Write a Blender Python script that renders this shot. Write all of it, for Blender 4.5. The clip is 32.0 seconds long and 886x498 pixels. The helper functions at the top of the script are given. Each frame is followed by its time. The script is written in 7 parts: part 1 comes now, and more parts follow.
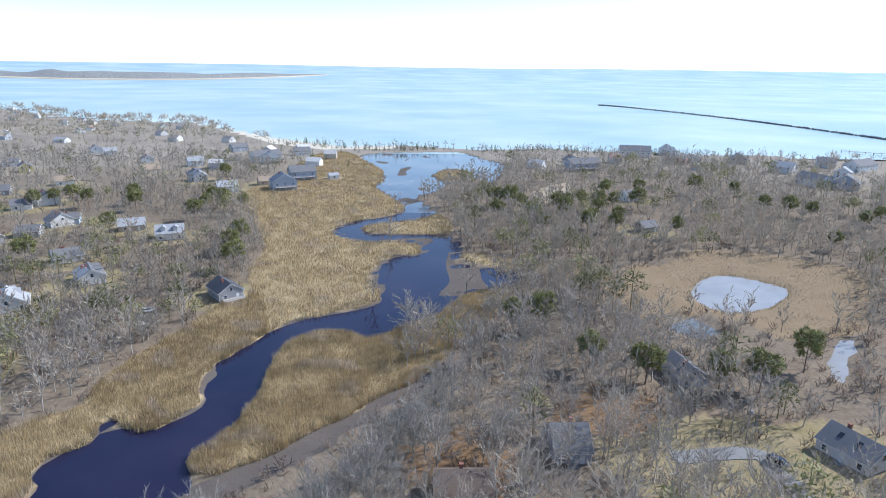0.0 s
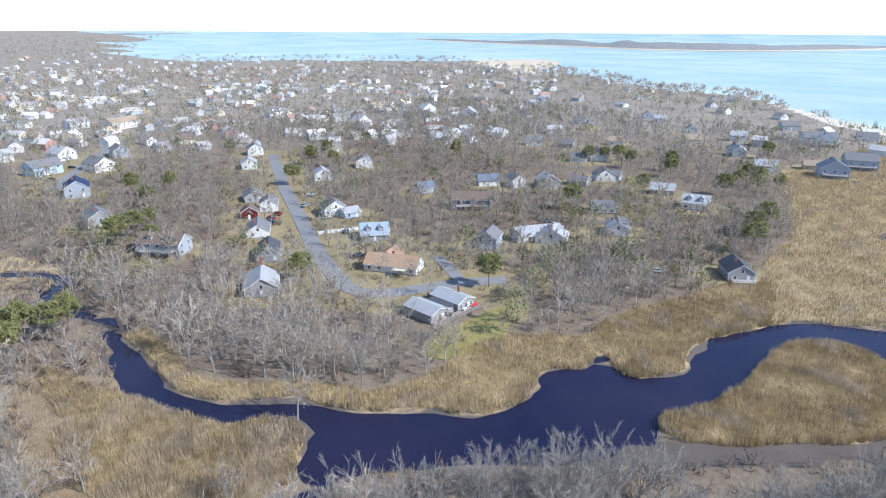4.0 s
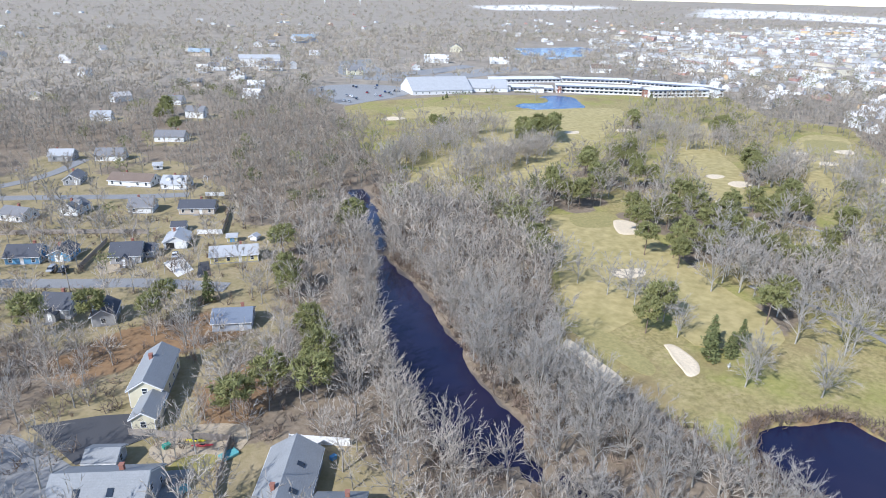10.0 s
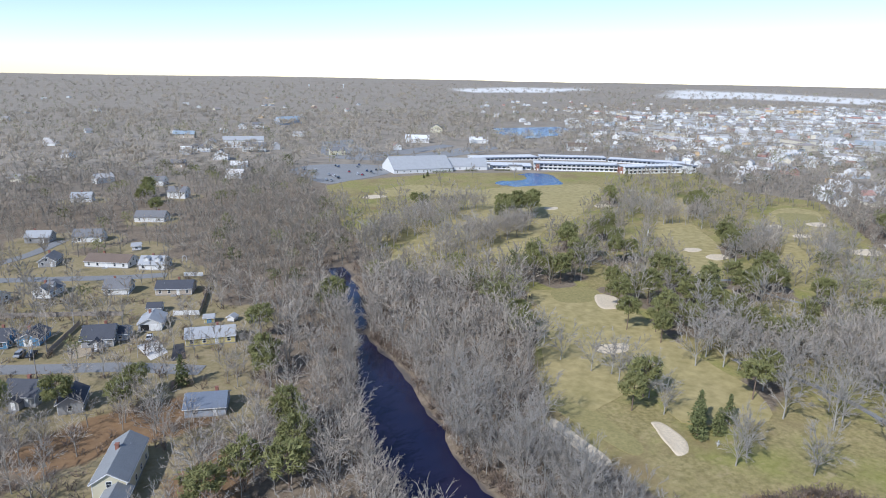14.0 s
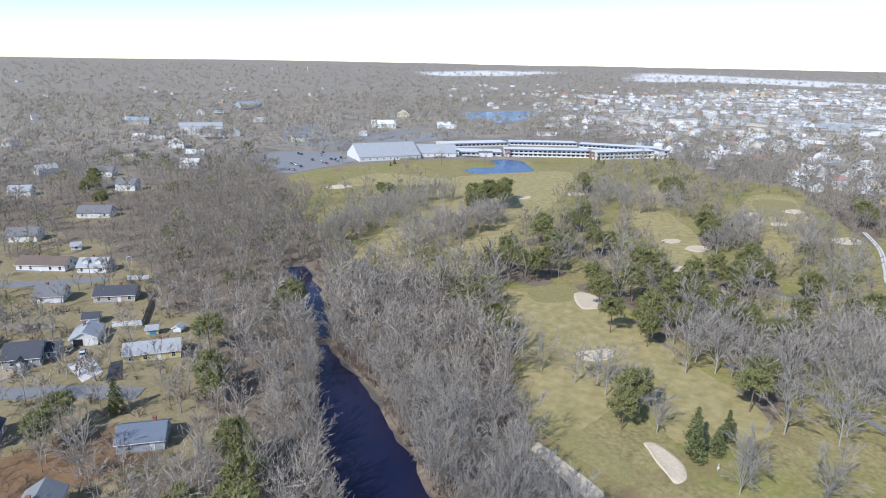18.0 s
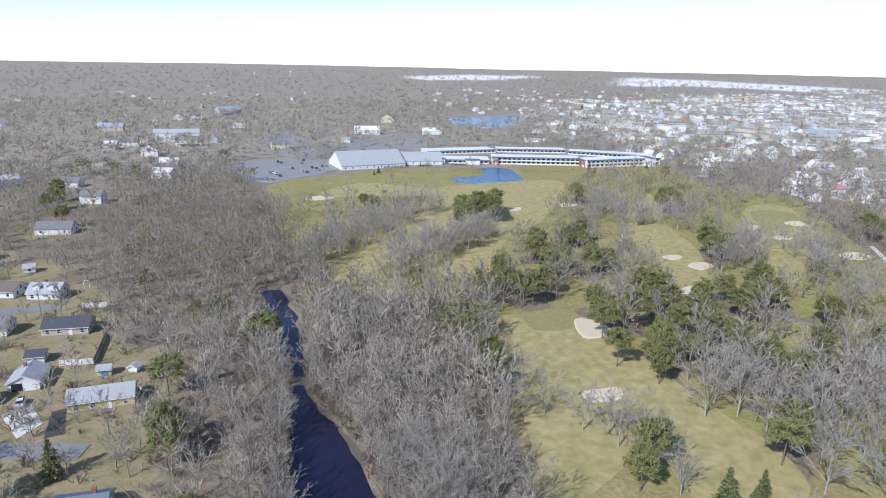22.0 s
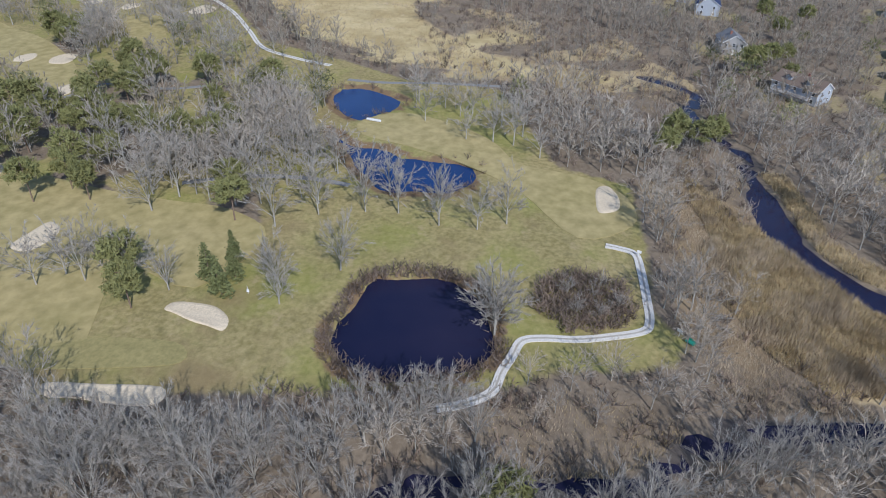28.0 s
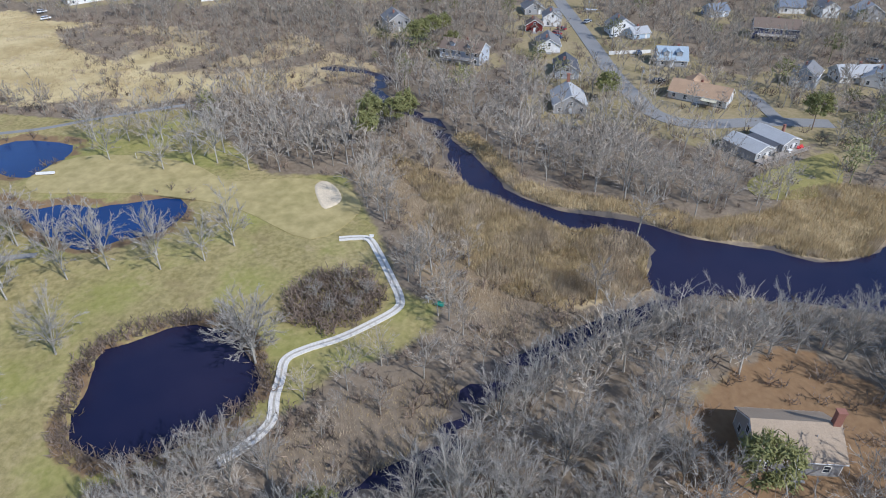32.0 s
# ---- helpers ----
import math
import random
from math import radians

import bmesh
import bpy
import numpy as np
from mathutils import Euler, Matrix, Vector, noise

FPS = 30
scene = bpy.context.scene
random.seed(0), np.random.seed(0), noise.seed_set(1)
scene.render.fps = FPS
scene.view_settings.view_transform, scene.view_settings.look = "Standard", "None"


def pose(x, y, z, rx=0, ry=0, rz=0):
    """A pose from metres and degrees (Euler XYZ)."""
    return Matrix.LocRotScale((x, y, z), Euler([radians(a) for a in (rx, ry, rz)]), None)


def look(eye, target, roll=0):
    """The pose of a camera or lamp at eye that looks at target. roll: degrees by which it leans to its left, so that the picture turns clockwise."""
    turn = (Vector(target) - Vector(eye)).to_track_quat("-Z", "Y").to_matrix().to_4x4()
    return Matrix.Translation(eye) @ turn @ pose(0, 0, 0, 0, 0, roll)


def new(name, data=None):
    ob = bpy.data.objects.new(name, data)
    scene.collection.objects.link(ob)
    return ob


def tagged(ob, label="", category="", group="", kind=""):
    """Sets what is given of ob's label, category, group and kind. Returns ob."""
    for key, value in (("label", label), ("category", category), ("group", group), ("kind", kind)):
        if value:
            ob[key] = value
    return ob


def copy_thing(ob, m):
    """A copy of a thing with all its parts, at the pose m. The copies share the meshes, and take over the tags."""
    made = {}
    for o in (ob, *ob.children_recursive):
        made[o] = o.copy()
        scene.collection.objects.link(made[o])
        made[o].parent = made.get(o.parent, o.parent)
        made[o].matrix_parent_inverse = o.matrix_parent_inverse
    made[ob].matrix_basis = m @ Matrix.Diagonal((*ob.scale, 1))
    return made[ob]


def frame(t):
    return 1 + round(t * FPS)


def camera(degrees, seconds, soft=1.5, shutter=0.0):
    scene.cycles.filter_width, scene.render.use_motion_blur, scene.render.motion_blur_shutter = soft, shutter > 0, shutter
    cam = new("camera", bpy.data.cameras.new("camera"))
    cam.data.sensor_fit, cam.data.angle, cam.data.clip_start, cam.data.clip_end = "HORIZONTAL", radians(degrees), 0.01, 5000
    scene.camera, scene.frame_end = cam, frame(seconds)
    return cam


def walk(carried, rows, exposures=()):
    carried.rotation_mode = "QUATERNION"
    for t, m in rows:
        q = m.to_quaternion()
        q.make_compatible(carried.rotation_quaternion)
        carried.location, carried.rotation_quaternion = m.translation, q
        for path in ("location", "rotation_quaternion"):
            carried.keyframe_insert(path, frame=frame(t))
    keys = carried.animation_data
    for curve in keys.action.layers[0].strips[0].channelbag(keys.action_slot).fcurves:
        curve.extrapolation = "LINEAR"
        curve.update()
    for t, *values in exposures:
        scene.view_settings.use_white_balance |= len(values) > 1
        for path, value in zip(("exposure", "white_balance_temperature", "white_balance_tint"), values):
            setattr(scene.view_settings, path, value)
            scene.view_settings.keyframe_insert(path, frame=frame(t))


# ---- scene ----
cam = camera(69.5, 32.0, 1.0)

PATH = [
    (0, 0.00, 0.00, 80.00, 73.92, -0.75, 0.00),
    (0.5, -0.05, -0.31, 80.03, 73.86, -0.64, 2.59),
    (1, -0.09, -0.67, 80.07, 73.71, -0.61, 6.42),
    (1.5, -0.11, -1.07, 80.11, 73.64, -0.62, 10.65),
    (2, -0.09, -1.46, 80.13, 73.58, -0.62, 16.89),
    (2.5, -0.03, -1.84, 80.14, 73.62, -0.42, 24.13),
    (4.5, 1.53, -2.50, 79.82, 69.64, -0.21, 54.55),
    (5, 2.22, -2.17, 79.93, 68.19, -0.06, 64.57),
    (5.5, 3.00, -1.81, 80.05, 67.31, -0.02, 75.67),
    (6, 3.74, -1.43, 80.15, 66.58, -0.03, 87.62),
    (6.5, 4.28, -0.69, 80.21, 66.02, -0.01, 100.05),
    (7, 4.81, 0.28, 80.24, 65.60, -0.11, 111.81),
    (7.5, 5.46, 1.42, 80.28, 65.16, -0.34, 123.80),
    (8, 6.14, 2.50, 80.28, 64.84, -0.17, 135.72),
    (8.5, 6.53, 3.32, 80.23, 64.66, -0.77, 145.88),
    (9, 6.66, 3.88, 80.18, 64.69, -1.19, 150.00),
    (9.5, 6.59, 4.27, 80.17, 64.71, -1.33, 151.95),
    (10, 6.39, 4.59, 80.20, 68.20, -1.37, 153.18),
    (10.5, 6.22, 4.95, 80.23, 72.19, -1.33, 153.63),
    (11, 6.15, 5.31, 80.23, 75.01, -1.24, 153.73),
    (11.5, 6.10, 5.48, 80.26, 75.11, -1.18, 153.63),
    (12, 6.08, 5.49, 80.29, 75.22, -1.11, 153.28),
    (12.5, 6.04, 5.42, 80.33, 75.27, -1.10, 152.80),
    (13, 5.93, 5.25, 80.35, 75.26, -1.15, 152.32),
    (13.5, 5.66, 4.77, 80.38, 75.21, -1.14, 152.01),
    (14, 5.15, 3.90, 80.39, 75.00, -1.07, 151.50),
    (14.5, 4.49, 2.72, 80.40, 74.79, -1.05, 151.13),
    (16.5, -0.15, -5.39, 80.32, 73.84, -1.04, 149.65),
    (17, -1.37, -7.61, 80.31, 73.71, -1.04, 149.27),
    (17.5, -2.62, -9.88, 80.32, 73.64, -1.05, 148.95),
    (18, -3.88, -12.21, 80.33, 73.65, -1.06, 148.62),
    (18.5, -5.16, -14.58, 80.36, 73.65, -1.08, 148.36),
    (19, -6.53, -16.96, 80.39, 73.71, -1.15, 148.16),
    (19.5, -7.95, -19.40, 80.46, 73.74, -1.16, 147.98),
    (20, -9.39, -21.90, 80.55, 73.78, -1.17, 147.82),
    (20.5, -10.75, -24.42, 80.66, 73.82, -1.12, 147.66),
    (21, -11.94, -26.84, 80.79, 73.85, -1.15, 147.51),
    (21.5, -12.92, -28.93, 80.89, 74.01, -1.10, 147.32),
    (22, -13.63, -30.45, 80.93, 74.01, -1.15, 147.22),
    (22.5, -14.08, -31.38, 80.90, 74.02, -1.11, 147.33),
    (23, -14.39, -31.90, 80.79, 74.11, -1.11, 144.97),
    (23.5, -14.70, -32.47, 80.60, 74.24, -0.88, 140.79),
    (24, -14.94, -33.23, 80.38, 74.37, -0.78, 135.80),
    (24.5, -14.98, -34.27, 80.17, 74.50, -0.74, 122.28),
    (25, -14.72, -35.24, 80.00, 74.64, -0.65, 105.42),
    (25.5, -14.15, -36.01, 79.87, 74.77, -0.57, 96.30),
    (26, -13.45, -36.61, 79.78, 74.84, -0.66, 94.28),
    (26.5, -12.73, -37.11, 79.71, 65.87, -0.73, 93.12),
    (27, -13.04, -37.32, 79.87, 58.80, -0.85, 92.80),
    (27.5, -13.35, -37.54, 80.03, 56.20, -0.95, 92.50),
    (28.5, -13.96, -37.97, 80.35, 55.73, -1.15, 91.95),
    (29, -14.24, -37.85, 80.39, 55.65, -1.19, 91.08),
    (29.5, -14.46, -37.67, 80.41, 55.62, -1.05, 89.00),
    (30, -14.67, -37.41, 80.43, 55.61, -0.84, 85.23),
    (30.5, -14.83, -37.12, 80.48, 55.66, -0.51, 80.90),
    (31, -14.95, -36.82, 80.57, 55.67, -0.16, 76.20),
    (31.5, -14.99, -36.42, 80.69, 55.64, 0.05, 73.27),
    (32, -14.99, -35.94, 80.84, 55.59, 0.37, 63.83),
]
EXPOSURES = [(0.0, 0.5, 6000, 12), (2.5, 0.54, 6000, 12), (5.0, 0.6, 6000, 12), (6.0, 0.2, 6000, 12), (7.5, 0.16, 6000, 12), (8.0, 0.23, 6000, 12), (9.0, 0.6, 6000, 12), (10.0, 0.63, 6000, 12), (11.0, 0.28, 6000, 12), (12.0, 0.13, 6000, 12), (14.0, 0.14, 6000, 12), (17.0, 0.2, 6000, 12), (19.0, 0.2, 6000, 12), (23.0, 0.25, 6000, 12), (25.0, 0.06, 6000, 12), (26.0, 0.08, 6000, 12), (28.5, 0.0, 6050, 12), (30.5, 0.02, 6050, 12), (32.0, 0.2, 6050, 12)]
from mathutils import geometry

walk(cam, [(t, pose(x, y, z, rx, ry, rz)) for t, x, y, z, rx, ry, rz in PATH], EXPOSURES)

# ---- sky and sun ----
SUN_AZ, SUN_EL = math.atan2(0.38, 0.92), radians(40)
W = bpy.data.worlds.new("world")
scene.world = W
W.use_nodes = True
nt = W.node_tree
sky = nt.nodes.new("ShaderNodeTexSky")
sky.sky_type = "NISHITA"
sky.sun_disc = False
sky.sun_elevation = SUN_EL
sky.sun_rotation = math.pi / 2 - SUN_AZ
sky.air_density, sky.dust_density, sky.ozone_density = 0.85, 0.1, 1.2
nt.links.new(sky.outputs[0], nt.nodes["Background"].inputs[0])
nt.nodes["Background"].inputs[1].default_value = 0.15
sl = bpy.data.lights.new("sun", "SUN")
sl.energy, sl.angle, sl.color = 3.8, radians(0.53), (1.0, 0.97, 0.92)
sun = new("sun", sl)
sun.matrix_world = look((math.cos(SUN_AZ) * 60, math.sin(SUN_AZ) * 60, 60 * math.tan(SUN_EL)), (0, 0, 0))

# ---- materials ----


def shader(name, rough=0.8, spec=0.3):
    m = bpy.data.materials.new(name)
    m.use_nodes = True
    n = m.node_tree.nodes["Principled BSDF"]
    n.inputs["Roughness"].default_value = rough
    n.inputs["Specular IOR Level"].default_value = spec
    return m, m.node_tree, n


def noise_node(nt, scale, detail=4.0, rough=0.6, coord=None):
    n = nt.nodes.new("ShaderNodeTexNoise")
    n.inputs["Scale"].default_value = scale
    n.inputs["Detail"].default_value = detail
    n.inputs["Roughness"].default_value = rough
    if coord is None:
        coord = nt.nodes.new("ShaderNodeNewGeometry").outputs["Position"]
    nt.links.new(coord, n.inputs["Vector"])
    return n.outputs[0]


def ramp(nt, value, *stops):
    r = nt.nodes.new("ShaderNodeValToRGB")
    while len(r.color_ramp.elements) < len(stops):
        r.color_ramp.elements.new(0.5)
    for e, (p, c) in zip(r.color_ramp.elements, stops):
        e.position, e.color = p, (*c, 1)
    nt.links.new(value, r.inputs[0])
    return r.outputs[0]


def mix(nt, fac, a, b, mode="MIX"):
    n = nt.nodes.new("ShaderNodeMix")
    n.data_type, n.blend_type = "RGBA", mode
    for s, v in ((n.inputs[0], fac), (n.inputs[6], a), (n.inputs[7], b)):
        if isinstance(v, (int, float)):
            s.default_value = v
        elif isinstance(v, tuple):
            s.default_value = (*v, 1)
        else:
            nt.links.new(v, s)
    return n.outputs[2]


def bump(nt, bsdf, value, strength=0.3, distance=0.1):
    b = nt.nodes.new("ShaderNodeBump")
    b.inputs["Strength"].default_value, b.inputs["Distance"].default_value = strength, distance
    nt.links.new(value, b.inputs["Height"])
    nt.links.new(b.outputs[0], bsdf.inputs["Normal"])


def plain(name, a, b, scale=0.5, fine=6.0, rough=0.8, spec=0.25, vary=0.0, relief=0.0, tone=False, stem=None, thin=0.0, patchy=False):
    """Two tones mixed by a coarse and a fine noise; vary: spread of lightness from piece to piece."""
    m, nt, n = shader(name, rough, spec)
    coarse = noise_node(nt, scale)
    if patchy:
        coarse = ramp(nt, coarse, (0.4, (0, 0, 0)), (0.6, (1, 1, 1)))
    c = mix(nt, coarse, a, b)
    f = noise_node(nt, fine, 3)
    c = mix(nt, 0.55 if patchy else 0.35, c, ramp(nt, f, (0.3, tuple(v * 0.55 for v in a)), (0.7, tuple(min(1, v * 1.35) for v in b))))
    if vary:
        info = nt.nodes.new("ShaderNodeObjectInfo").outputs["Random"]
        if tone:
            own = nt.nodes.new("ShaderNodeAttribute")
            own.attribute_name = "tone"
            info = own.outputs["Fac"]
            c = mix(nt, ramp(nt, info, (0.0, (0.0, 0.0, 0.0)), (1.0, (0.55, 0.55, 0.55))), c, tuple(v * k for v, k in zip(b, (1.02, 0.95, 0.86))))
        isl = nt.nodes.new("ShaderNodeNewGeometry").outputs["Random Per Island"]
        k = nt.nodes.new("ShaderNodeMath")
        k.operation = "ADD"
        if tone:
            wide = nt.nodes.new("ShaderNodeMath")
            wide.operation = "MULTIPLY_ADD"
            wide.inputs[1].default_value, wide.inputs[2].default_value = 2.3, -0.75
            nt.links.new(info, wide.inputs[0])
            info = wide.outputs[0]
        nt.links.new(info, k.inputs[0])
        nt.links.new(isl, k.inputs[1])
        d = nt.nodes.new("ShaderNodeMath")
        d.operation = "MULTIPLY_ADD"
        d.inputs[1].default_value, d.inputs[2].default_value = vary, 1 - vary
        nt.links.new(k.outputs[0], d.inputs[0])
        h = nt.nodes.new("ShaderNodeHueSaturation")
        nt.links.new(d.outputs[0], h.inputs["Value"])
        nt.links.new(c, h.inputs["Color"])
        c = h.outputs[0]
    if stem:
        limb = nt.nodes.new("ShaderNodeAttribute")
        limb.attribute_name = "stem"
        c = mix(nt, limb.outputs["Fac"], c, mix(nt, noise_node(nt, 0.35), tuple(v * 0.8 for v in stem), stem))
    nt.links.new(c, n.inputs["Base Color"])
    if relief:
        bump(nt, n, f, 0.5, relief)
    if thin:
        through_light = nt.nodes.new("ShaderNodeBsdfTranslucent")
        nt.links.new(c, through_light.inputs["Color"])
        both = nt.nodes.new("ShaderNodeMixShader")
        both.inputs[0].default_value = thin
        nt.links.new(n.outputs[0], both.inputs[1])
        nt.links.new(through_light.outputs[0], both.inputs[2])
        nt.links.new(both.outputs[0], nt.nodes["Material Output"].inputs["Surface"])
    return m


M = {}
M["bark"] = plain("bark", (0.30, 0.283, 0.248), (0.44, 0.42, 0.375), 0.4, 5, vary=0.1)
M["twig"] = plain("twig", (0.305, 0.268, 0.22), (0.425, 0.38, 0.32), 0.03, 2, vary=0.09, tone=True, stem=(0.38, 0.35, 0.30), thin=0.35)
M["twig_pale"] = plain("twig_pale", (0.305, 0.28, 0.247), (0.445, 0.41, 0.365), 0.05, 2, vary=0.12, thin=0.2)
M["twig_mid"] = plain("twig_mid", (0.315, 0.283, 0.243), (0.45, 0.408, 0.355), 0.03, 2, vary=0.16, tone=True, stem=(0.46, 0.435, 0.39), thin=0.2)
# paler than the nearer twigs: distance haze put into the base colour
M["twig_haze"] = plain("twig_haze", (0.34, 0.30, 0.24), (0.47, 0.42, 0.345), 0.004, 0.05, vary=0.08, tone=True, thin=0.35)
M["lot"] = plain("lot", (0.24, 0.24, 0.24), (0.31, 0.31, 0.30), 0.1, 3, 0.9)
M["scrub"] = plain("scrub", (0.195, 0.15, 0.12), (0.30, 0.242, 0.20), 0.08, 2, vary=0.3, tone=True, thin=0.35, patchy=True)
M["needle"] = plain("needle", (0.185, 0.195, 0.072), (0.275, 0.27, 0.115), 0.15, 3, vary=0.22, thin=0.2)
M["needle_far"] = plain("needle_far", (0.175, 0.185, 0.085), (0.255, 0.255, 0.13), 0.15, 3, vary=0.3, tone=True, thin=0.2)
M["spruce"] = plain("spruce", (0.105, 0.125, 0.05), (0.16, 0.17, 0.07), 0.3, 3, vary=0.2)
M["pinebark"] = plain("pinebark", (0.16, 0.11, 0.08), (0.24, 0.18, 0.14), 1, 6)
M["reed"] = plain("reed", (0.385, 0.295, 0.165), (0.545, 0.435, 0.255), 0.06, 0.4, vary=0.1, thin=0.2, patchy=True)
M["reed_brown"] = plain("reed_brown", (0.395, 0.315, 0.215), (0.56, 0.46, 0.325), 0.06, 0.4, vary=0.14, thin=0.2, patchy=True)
M["asphalt"] = plain("asphalt", (0.21, 0.21, 0.21), (0.28, 0.28, 0.275), 0.3, 8, 0.9)
M["blacktop"] = plain("blacktop", (0.06, 0.062, 0.068), (0.09, 0.09, 0.095), 0.3, 8, 0.9)
M["gravel"] = plain("gravel", (0.58, 0.555, 0.51), (0.73, 0.70, 0.65), 0.5, 4, 0.95)
M["dirt"] = plain("dirt", (0.36, 0.29, 0.20), (0.47, 0.39, 0.28), 0.2, 3, 0.95)
M["sand"] = plain("sand", (0.59, 0.49, 0.345), (0.70, 0.595, 0.44), 0.3, 3, 0.95, relief=0.05)
M["fair"] = plain("fair", (0.295, 0.26, 0.095), (0.455, 0.365, 0.185), 0.05, 0.3, 0.95)
M["rut"] = plain("rut", (0.33, 0.30, 0.24), (0.50, 0.47, 0.41), 0.4, 3, 0.95)
M["lawn"] = plain("lawn", (0.215, 0.205, 0.065), (0.33, 0.28, 0.11), 0.12, 1.2, 0.95)
M["green"] = plain("green", (0.265, 0.24, 0.095), (0.345, 0.29, 0.13), 0.1, 1.0, 0.95)
M["rock"] = plain("rock", (0.14, 0.13, 0.12), (0.22, 0.21, 0.2), 0.2, 2, 0.9)
M["trim"] = plain("trim", (0.75, 0.75, 0.74), (0.82, 0.82, 0.8), 1, 6, 0.6)
M["wood"] = plain("wood", (0.28, 0.24, 0.20), (0.38, 0.34, 0.30), 1, 9, 0.8)
M["brick"] = plain("brick", (0.25, 0.11, 0.08), (0.33, 0.16, 0.12), 2, 12, 0.9)
M["tyre"] = plain("tyre", (0.02, 0.02, 0.02), (0.03, 0.03, 0.03), 2, 20, 0.9)
M["redplastic"] = plain("redplastic", (0.65, 0.05, 0.06), (0.7, 0.08, 0.08), 2, 9, 0.4, 0.5)
M["yellowplastic"] = plain("yellowplastic", (0.75, 0.62, 0.03), (0.8, 0.68, 0.05), 2, 9, 0.4, 0.5)
M["greenplastic"] = plain("greenplastic", (0.02, 0.22, 0.17), (0.03, 0.28, 0.2), 2, 9, 0.5, 0.5)
M["tarp"] = plain("tarp", (0.1, 0.32, 0.33), (0.14, 0.4, 0.4), 1, 6, 0.5)
for key, c in dict(white=(0.74, 0.74, 0.73), grey=(0.36, 0.36, 0.36), bluegrey=(0.40, 0.44, 0.50), blue=(0.13, 0.32, 0.52), yellow=(0.64, 0.55, 0.24), cream=(0.68, 0.63, 0.46), tan=(0.50, 0.43, 0.35), paleblue=(0.46, 0.57, 0.68), brown=(0.22, 0.13, 0.09), navy=(0.07, 0.085, 0.16), red=(0.22, 0.04, 0.035)).items():
    m, nt, n = shader("wall_" + key, 0.7)
    pos = nt.nodes.new("ShaderNodeNewGeometry").outputs["Position"]
    wv = nt.nodes.new("ShaderNodeTexWave")
    wv.bands_direction = "Z"
    wv.wave_profile = "SAW"
    wv.inputs["Scale"].default_value = 1.6
    nt.links.new(pos, wv.inputs["Vector"])
    base = mix(nt, noise_node(nt, 0.8), tuple(v * 0.88 for v in c), c)
    nt.links.new(base, n.inputs["Base Color"])
    bump(nt, n, wv.outputs[1], 0.6, 0.03)
    M["wall_" + key] = m
for key, c in dict(dark=(0.085, 0.09, 0.105), grey=(0.20, 0.20, 0.205), light=(0.40, 0.41, 0.42), mid=(0.27, 0.28, 0.285), brown=(0.19, 0.145, 0.115), orange=(0.42, 0.285, 0.185), bluegrey=(0.17, 0.20, 0.25), paleblue=(0.33, 0.40, 0.46), navy=(0.03, 0.05, 0.12), tan=(0.38, 0.30, 0.22), whiteroof=(0.72, 0.73, 0.74)).items():
    m, nt, n = shader("roof_" + key, 0.85)
    pos = nt.nodes.new("ShaderNodeNewGeometry").outputs["Position"]
    wv = nt.nodes.new("ShaderNodeTexWave")
    wv.bands_direction = "Z"
    wv.inputs["Scale"].default_value = 1.3
    wv.inputs["Distortion"].default_value = 0.6
    nt.links.new(pos, wv.inputs["Vector"])
    base = mix(nt, noise_node(nt, 0.35), tuple(v * 0.75 for v in c), tuple(min(1, v * 1.18) for v in c))
    base = mix(nt, 0.3, base, ramp(nt, noise_node(nt, 5, 2), (0.3, tuple(v * 0.6 for v in c)), (0.7, tuple(min(1, v * 1.3) for v in c))))
    nt.links.new(base, n.inputs["Base Color"])
    bump(nt, n, wv.outputs[1], 0.35, 0.02)
    M["roof_" + key] = m
m, nt, n = shader("glass", 0.08, 0.5)
n.inputs["Base Color"].default_value = (0.03, 0.04, 0.055, 1)
M["glass"] = m
for key, c in dict(black=(0.02, 0.022, 0.03), white=(0.75, 0.75, 0.76), silver=(0.35, 0.37, 0.4), navy=(0.02, 0.05, 0.14), red=(0.3, 0.02, 0.025)).items():
    m, nt, n = shader("paint_" + key, 0.25, 0.5)
    n.inputs["Coat Weight"].default_value = 0.6
    nt.links.new(mix(nt, noise_node(nt, 3), c, tuple(min(1, v * 1.15 + 0.01) for v in c)), n.inputs["Base Color"])
    M["paint_" + key] = m


def water_material(name, deep, shallow, rough, wave, height, coarse, strength=0.5):
    m, nt, n = shader(name, rough, 0.5)
    n.inputs["IOR"].default_value = 1.33
    nt.links.new(mix(nt, ramp(nt, noise_node(nt, coarse, 3), (0.38, (0, 0, 0)), (0.68, (1, 1, 1))), deep, shallow), n.inputs["Base Color"])
    bump(nt, n, noise_node(nt, wave, 3), strength, height)
    return m


# river and pond bases are tinted blue to carry the sky they reflect
M["river"] = water_material("river", (0.011, 0.013, 0.04), (0.024, 0.022, 0.05), 0.06, 1.2, 0.04, 0.03, 0.32)
M["pond"] = water_material("pond", (0.011, 0.037, 0.13), (0.016, 0.05, 0.165), 0.05, 1.6, 0.08, 0.05, 0.6)
# stronger blue for the far ponds: reflected sky as base colour
M["pond_sky_blue"] = water_material("pond_sky_blue", (0.03, 0.11, 0.27), (0.04, 0.14, 0.32), 0.12, 1.6, 0.2, 0.05, 0.9)
# pale base stands in for the white sky mirrored by still water
M["pond_sky_pale"] = water_material("pond_sky_pale", (0.30, 0.30, 0.29), (0.38, 0.37, 0.35), 0.03, 1.0, 0.005, 0.05, 0.2)
